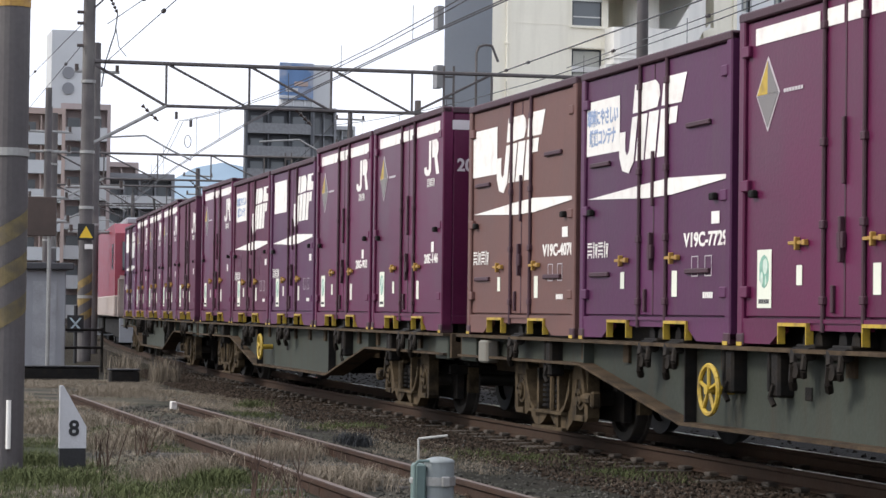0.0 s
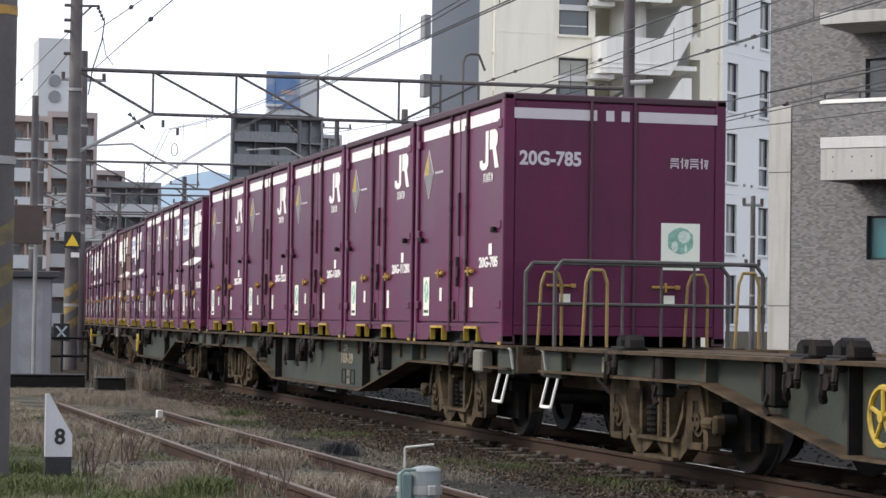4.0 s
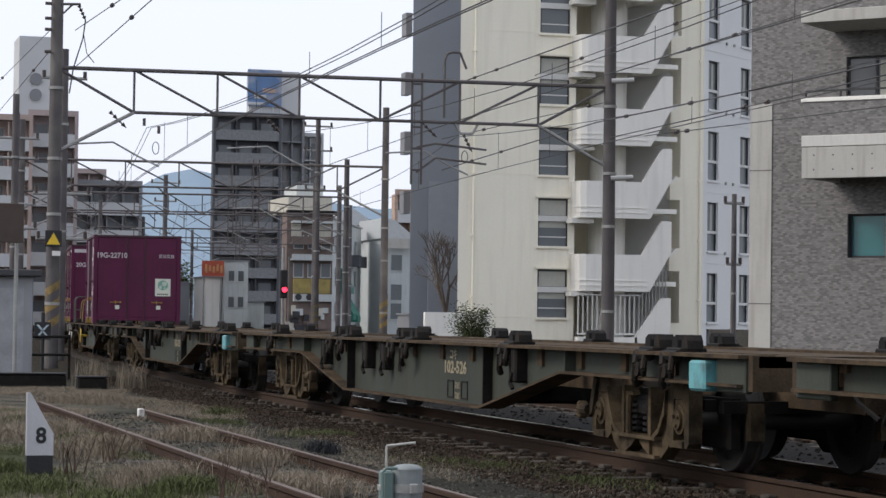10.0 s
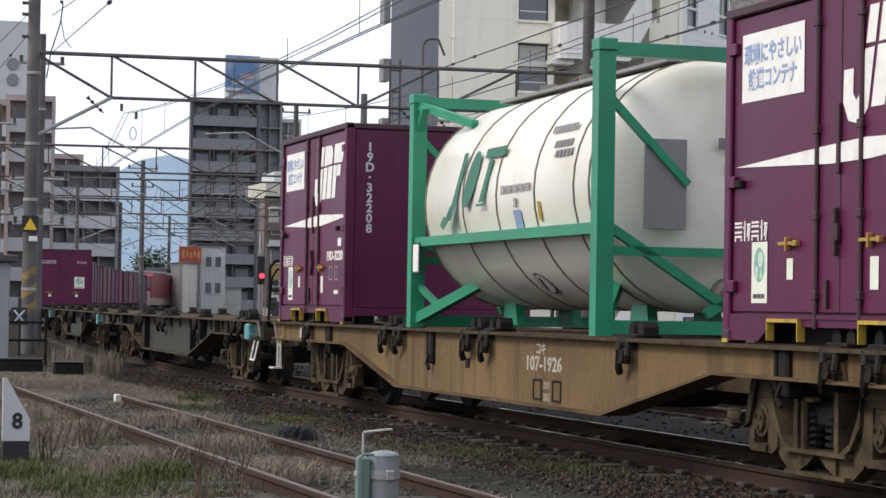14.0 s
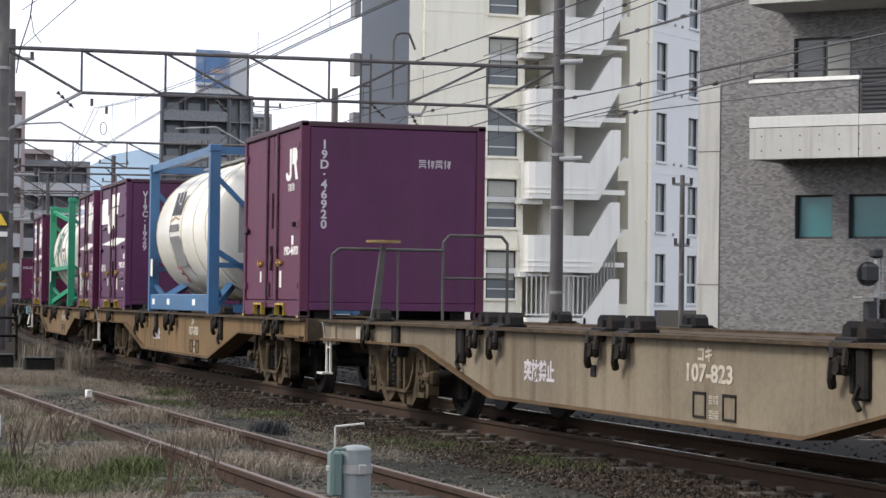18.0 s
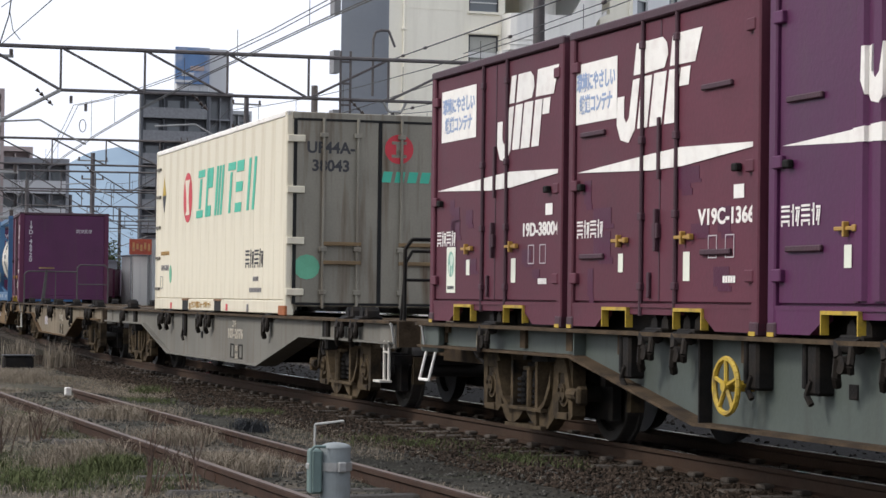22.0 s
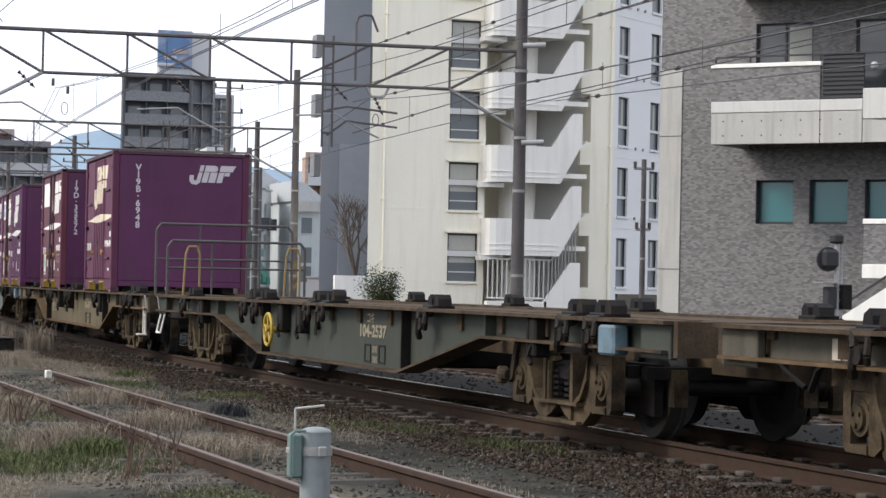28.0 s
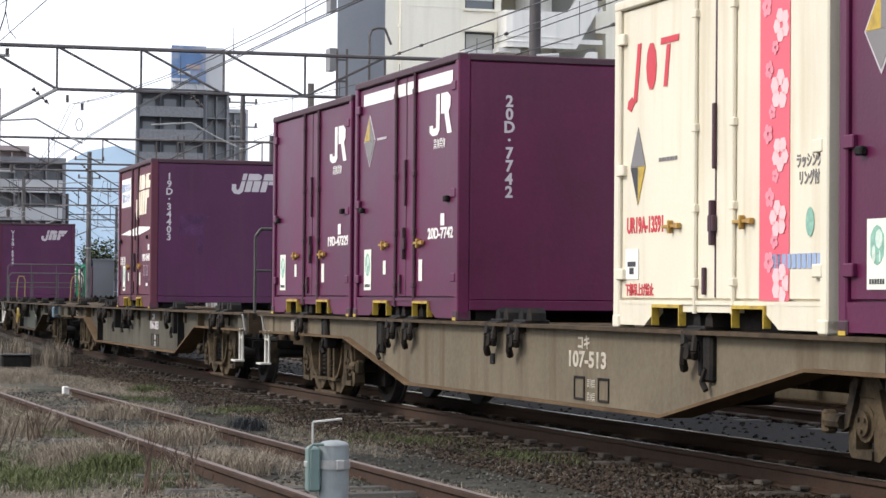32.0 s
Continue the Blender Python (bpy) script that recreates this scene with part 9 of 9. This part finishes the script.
# houses between the dark block and the blue-grey one
HOUSEWHITE = mat("pale_house_render", (0.50, 0.53, 0.53), 0.85, vary=0.1, scale=0.5, dirt=(0.36, 0.37, 0.36), dirt_amount=0.5, streak=True)
CREAMHOUSE = mat("cream_house_render", (0.52, 0.50, 0.43), 0.85, vary=0.1, scale=0.5, dirt=(0.36, 0.33, 0.28), dirt_amount=0.5, streak=True)
DRAB = mat("drab_brown_front", (0.17, 0.13, 0.115), 0.85, vary=0.3, scale=0.8)
AWNGREEN = mat("green_awning", (0.02, 0.15, 0.11), 0.6, vary=0.2)
PALEROOF = mat("pale_roof", (0.46, 0.48, 0.49), 0.7, vary=0.1)


def wall_windows(t, m, cols, rows, w, h, skip=()):
    """Framed windows on a wall; m: x along the wall, y into it."""
    for a, x in enumerate(cols):
        for k, z in enumerate(rows):
            if (a, k) in skip:
                continue
            win = part("window", box(box(slab(x - 0.05, x, -0.05, 0.02, z, z + h), x + w, x + w + 0.05, -0.05, 0.02, z, z + h), x - 0.05, x + w + 0.05, -0.08, 0.02, z - 0.07, z), HOUSEWHITE, t, "", m)
            part("pane", slab(x, x + w / 2, -0.02, -0.01, z, z + h), DULLGLASS, win)
            part("pane", slab(x + w / 2, x + w, -0.03, -0.02, z, z + h), DULLGLASS, win)


shop = thing("shop_building", "cluttered brown shop front with a faded yellow sign band", "shop")
part("wall", slab(39.9, 43.75, 185, 187, -0.2, 10.0), DRAB, shop, "dark brown upper front")
part("upper_room", slab(40.2, 43.9, 186, 194, 10.0, 11.3), CREAMHOUSE, shop, "cream roof room")
part("roof_box", slab(41.1, 43.3, 187, 192, 11.3, 12.3), HOUSEWHITE, shop, "white roof box")
part("cornice", slab(39.8, 44.3, 184.4, 185, 9.9, 10.1), BLACKSTEEL, shop)
for zz, m, hh in ((9.05, HOUSEWHITE, 0.18), (6.0, HOUSEWHITE, 0.5), (7.35, DRAB, 0.6)):
    part("balcony", slab(40.2, 43.7, 184.2, 184.35, zz, zz + hh), m, shop, "worn balcony front")
    part("balcony_floor", slab(40.2, 43.7, 184.35, 185, zz, zz + 0.12), m, shop)
part("wall_panel", slab(40.25, 41.1, 184.9, 185, 7.95, 9.0), CREAMHOUSE, shop, "pale panel")
part("wall_panel", slab(42.3, 43.6, 184.9, 185, 7.95, 9.0), CREAMHOUSE, shop, "pale panel")
wall_windows(shop, pose(0, 184.95, 0), (40.5, 41.7, 42.8), (4.65, 7.0), 0.75, 1.1)
part("sign_band", slab(40.45, 43.5, 184.7, 185, 3.3, 4.5), mat("faded_yellow_sign", (0.30, 0.235, 0.075), 0.7, vary=0.3, scale=2), shop, "faded yellow sign band")
part("sign_band", slab(40.45, 43.85, 184.6, 185, 2.65, 3.24), HOUSEWHITE, shop, "white sign band with dark discs")
for xx in (40.85, 41.75):
    part("sign_disc", rod(bmesh.new(), (xx, 184.55, 3.0), (xx, 184.6, 3.0), 0.27, 16), DARKPRINT, shop)
rc = random.Random(21)
for k in range(16):
    xx, zz, ww, hh = rc.uniform(39.8, 43.2), rc.uniform(0.0, 1.9), rc.uniform(0.25, 0.8), rc.uniform(0.25, 0.8)
    part("shop_panel", slab(xx, xx + ww, 184.5 + 0.02 * k, 184.9, zz, zz + hh), (DARKPRINT, HOUSEWHITE, DRAB, CREAMHOUSE)[k % 4], shop, "small shop front panel")
# its long side runs back along the lane
wh = thing("house", "pale three-storey house front with green awnings", "house")
ang = math.degrees(math.atan2(20, 7.4))
sm = pose(43.75, 185.05, 0, 0, 0, ang)
part("wall", slab(0, 21.3, 0, 0.3, -0.2, 9.5), HOUSEWHITE, wh, "pale rendered wall", sm)
part("eaves", slab(0, 21.3, -0.15, 0.3, 9.5, 9.62), PALEROOF, wh, "", sm)
wall_windows(wh, sm, (1.5, 6.5, 11.0, 15.5), (1.2, 4.1, 6.8), 1.9, 1.4, ((1, 0), (2, 0), (1, 1)))
for x0, z0, z1 in ((6.0, 3.4, 5.6), (8.2, 1.2, 3.3), (11.5, 1.0, 3.1)):
    part("awning", prism(bmesh.new(), [(0.0, z1), (-0.9, z0 + 0.5), (-0.9, z0), (0.0, z0)], x0, x0 + 2.2, "yz"), AWNGREEN, wh, "dark green awning", sm)
for x0 in (4.2, 14.0, 18.5):
    part("balcony", slab(x0, x0 + 1.6, -0.7, 0.0, 5.9, 6.9), DARKBLOCK if x0 > 10 else HOUSEWHITE, wh, "small balcony", sm)
hs = thing("house", "white house with a mansard roof", "house")
part("wall", slab(50.0, 53.9, 209, 216, -0.2, 9.0), HOUSEWHITE, hs)
part("roof", prism(bmesh.new(), [(49.6, 8.9), (53.9, 8.9), (53.1, 10.4), (51.4, 11.5), (50.1, 11.4)], 208.7, 216), PALEROOF, hs, "pale sloping roof")
part("dormer", slab(51.7, 53.0, 208.2, 209, 9.1, 10.0), DARKBLOCK, hs, "dark dormer window")
part("balcony", slab(51.6, 53.8, 208, 208.15, 8.3, 9.1), BARECONC, hs, "grey balcony front")
wall_windows(hs, pose(0, 209, 0), (50.6, 52.0), (1.5, 4.4), 0.9, 1.4)
part("downpipe", rod(bmesh.new(), (52.4, 208.9, 0), (52.4, 208.9, 8.6), 0.08, 8), HOUSEWHITE, hs)
h4 = thing("house", "white house with a single sloping roof", "house")
part("wall", slab(51.9, 54.9, 200, 208, -0.2, 8.5), HOUSEWHITE, h4)
part("roof", prism(bmesh.new(), [(51.7, 8.5), (54.9, 8.5), (54.9, 8.6), (52.9, 10.2), (51.7, 10.3)], 199.7, 208), PALEROOF, h4, "pale sloping roof")
wall_windows(h4, pose(0, 200, 0), (52.7,), (1.3, 3.0, 5.65), 1.0, 1.4)
part("balcony", slab(52.3, 54.3, 199.2, 199.35, 7.6, 8.5), BARECONC, h4, "grey balcony front")
osg = thing("shop_sign", "orange-red sign board over low sheds", "sign")
part("panel", slab(35.6, 37.55, 200, 200.2, 4.85, 6.2), mat("orange_sign", (0.40, 0.075, 0.04), 0.6, vary=0.3, scale=2), osg)
for k in range(5):
    part("letter_bar", slab(35.85 + 0.34 * k, 36.05 + 0.34 * k, 199.95, 200, 5.15 + 0.15 * (k % 2), 5.9 - 0.1 * (k % 3)), mat("pale_orange_print", (0.5, 0.25, 0.1), 0.6), osg)
for xx in (35.8, 37.3):
    part("post", rod(bmesh.new(), (xx, 200.2, -0.2), (xx, 200.2, 4.9), 0.08, 6), GALV, osg)
for x0, x1, y0, z1, m, lb in ((36.3, 37.7, 202, 4.75, WHITEWALL, "plain white shed wall by the line"), (37.8, 39.9, 201, 6.2, HOUSEWHITE, "small white building near sheds"), (39.9, 42.0, 204, 2.6, HOUSEWHITE, "low pale wall and shed by the line"), (32.2, 33.9, 210, 3.6, PALEGREY, "low pale grey shed far behind the tracks"), (34.0, 35.9, 208, 4.3, MIDGREY, "grey shed far behind the tracks"), (44.3, 49.0, 160, 1.6, MIDGREY, "low grey shed beside the tracks")):
    t = thing("shed", lb, "shed")
    part("wall", slab(x0, x1, y0, y0 + 6, -0.2, z1), m, t)
    part("roof", slab(x0 - 0.1, x1 + 0.1, y0 - 0.1, y0 + 6.1, z1, z1 + 0.12), MIDGREY, t)
    if x1 - x0 > 1.9 and z1 > 3:
        wall_windows(t, pose(0, y0, 0), (x0 + 0.35, x0 + 1.2), (z1 * 0.35, z1 * 0.72), 0.5, 0.9)
far_block("apartment_building", "pinkish tiled flats far behind", 57.2, 60.5, 216, 226, 13.4, 5, 2, mat("pinkish_block", (0.40, 0.29, 0.23), 0.8), PALEGREY, 0.5)
lw = thing("garden_wall", "low white wall by the flats", "wall")
part("wall", slab(24.6, 27.3, 88, 88.2, -0.25, 1.55), WHITEWALL, lw)
part("wall", slab(23.9, 24.7, 87, 87.2, -0.25, 0.85), WHITEWALL, lw)

# far hill; the haze of the distance is painted into its blue
def hill(name, pts, y, depth, m, label):
    b = bmesh.new()
    rows = []
    for j, f in enumerate((0.0, 0.35, 0.7, 1.0)):
        rows.append([b.verts.new((x, y + depth * (f - 1), max(-1, z * f + (6 * noise.noise(Vector((x * 0.02, f * 3, 0))) if 0 < f < 1 else 0)))) for x, z in pts])
    rows.append([b.verts.new((x, y + depth, -1)) for x, z in pts])
    for a, c in zip(rows, rows[1:]):
        for i in range(len(pts) - 1):
            b.faces.new((a[i], a[i + 1], c[i + 1], c[i]))
    return tagged(part(name, b, m, None, smooth=True), label, "hill", "", "structure")


PAINTEDHAZE = mat("hazy_blue_hill", (0.22, 0.29, 0.36), 1.0, vary=0.08, scale=0.01, fine=0.05, bump=0, spec=0.0)
ridge = [(-1500, 60), (-700, 75), (-200, 90), (60, 95), (150, 100), (250, 104), (290, 108), (320, 126), (345, 132), (375, 126), (420, 110), (520, 100), (700, 120), (1000, 95), (1600, 70), (2600, 60)]
hill("far_hill", [(float(x), z + 3 * noise.noise(Vector((x * 0.013, 0, 0)))) for x, z in zip(np.interp(np.linspace(0, 15, 90), range(16), [p[0] for p in ridge]), np.interp(np.linspace(0, 15, 90), range(16), [p[1] for p in ridge]))], 2000, 400, PAINTEDHAZE, "hazy blue wooded hill beyond the city")

# ---- trees ----
BARK = mat("grey_bark", (0.085, 0.07, 0.062), 0.9, vary=0.3)
LEAF = island_material("dull_leaf", (0.032, 0.045, 0.022), (0.105, 0.118, 0.058))


def branch_tree(name, x, y, h, seed, label, spread=0.55, levels=4):
    """A bare tree: a leaning trunk that forks into finer and finer twigs."""
    r = random.Random(seed)
    t = thing(name, label, "tree" if h > 2.2 else "bush")
    b = bmesh.new()

    def grow(p, d, l, rad, lev):
        q = p + d * l
        rod(b, p, q, rad, 6 if lev < 2 else 4, rad * 0.7)
        if lev >= levels:
            return
        for _ in range(3 if lev else 4):
            nd = (d + Vector((r.uniform(-1, 1), r.uniform(-1, 1), r.uniform(-0.15, 0.7))) * spread * 1.3).normalized()
            grow(q, nd, l * r.uniform(0.6, 0.82), rad * 0.6, lev + 1)
    grow(Vector((x, y, -0.25)), Vector((0.05, 0, 1)).normalized(), h * 0.3, h * 0.022, 0)
    part("trunk", b, BARK, t)
    return t


branch_tree("bare_tree", 30.0, 104, 6.0, 3, "bare leafless tree before the blue-grey block", levels=5)
branch_tree("bare_tree", 32.2, 106, 4.6, 9, "small bare tree by the blue-grey block", levels=4)


def shrub(name, x, y, z, w, h, seed, label, leaves, leaf):
    """A dense bush: fanned stems and many small leaves thinning towards an uneven top."""
    r = random.Random(seed)
    t = thing(name, label, "tree" if h > 3 else "bush")
    b = bmesh.new()
    lobes = [(r.uniform(-0.6, 0.6) * w, r.uniform(-0.5, 0.5) * w, r.uniform(0.45, 1.0) * h, r.uniform(0.28, 0.5)) for _ in range(11)]
    for lx, ly, lz, _ in lobes:
        rod(b, (x + lx * 0.1, y + ly * 0.1, min(z, 0.0) - (0.3 if h < 3 else 1.2)), (x + lx * 0.8, y + ly * 0.8, z + lz * 0.9), h * 0.014, 5, h * 0.004)
    part("stems", b, BARK, t)
    V, F = [], []
    for _ in range(leaves):
        lx, ly, lz, ls = r.choice(lobes)
        f = r.uniform(0.15, 1.0) ** 0.7
        p = Vector((x + lx * f + r.gauss(0, ls * w * 0.45), y + ly * f + r.gauss(0, ls * w * 0.45), z + max(0.02, lz * f + r.gauss(0, ls * h * 0.13))))
        a, e = r.uniform(0, 6.28), r.uniform(-0.8, 0.8)
        u = Vector((math.cos(a), math.sin(a), e)).normalized() * leaf
        v = u.cross(Vector((r.uniform(-1, 1), r.uniform(-1, 1), 1))).normalized() * leaf * 0.5
        i = len(V)
        V += [tuple(p - u), tuple(p + v), tuple(p + u), tuple(p - v)]
        F.append((i, i + 1, i + 2, i + 3))
    me = bpy.data.meshes.new("crown")
    me.from_pydata(V, [], F)
    me.materials.append(LEAF)
    put("crown", me, t, "dull green leaves")
    return t


shrub("garden_bush", 25.65, 85, -0.1, 1.1, 1.95, 5, "rounded dull green garden bush", 4200, 0.055)
shrub("leafy_tree", 38.6, 232, 1.0, 2.6, 6.0, 6, "dark green tree behind the sheds", 2600, 0.2)


def motions():
    """Everything that moves: the train, vehicle by vehicle, with its loads, and the turning wheelsets."""
    times = [float(k) for k in range(33)]
    for ob, mid, place in MOVERS:
        walk(ob, [(t, carriage_pose(t, mid) @ place) for t in times])
    # every wheelset turns with the way run; those that stand alike in their bogies share one set of keys
    steps = np.interp(np.append(np.arange(run(0.0), run(32.0), 0.58), run(32.0)), _s, _tt)
    shared = {}
    for ws, ax, sx, _ in WHEELS:
        if (ax, sx) not in shared:
            walk(ws, [(t, pose(ax, 0, 0.43) @ Matrix.Rotation(sx * (run(t) + 14.28) / 0.43, 4, "Y")) for t in steps])
            shared[ax, sx] = ws.animation_data
        else:
            ws.rotation_mode = "QUATERNION"
            ws.animation_data_create()
            ws.animation_data.action = shared[ax, sx].action
            ws.animation_data.action_slot = shared[ax, sx].action_slot


motions()
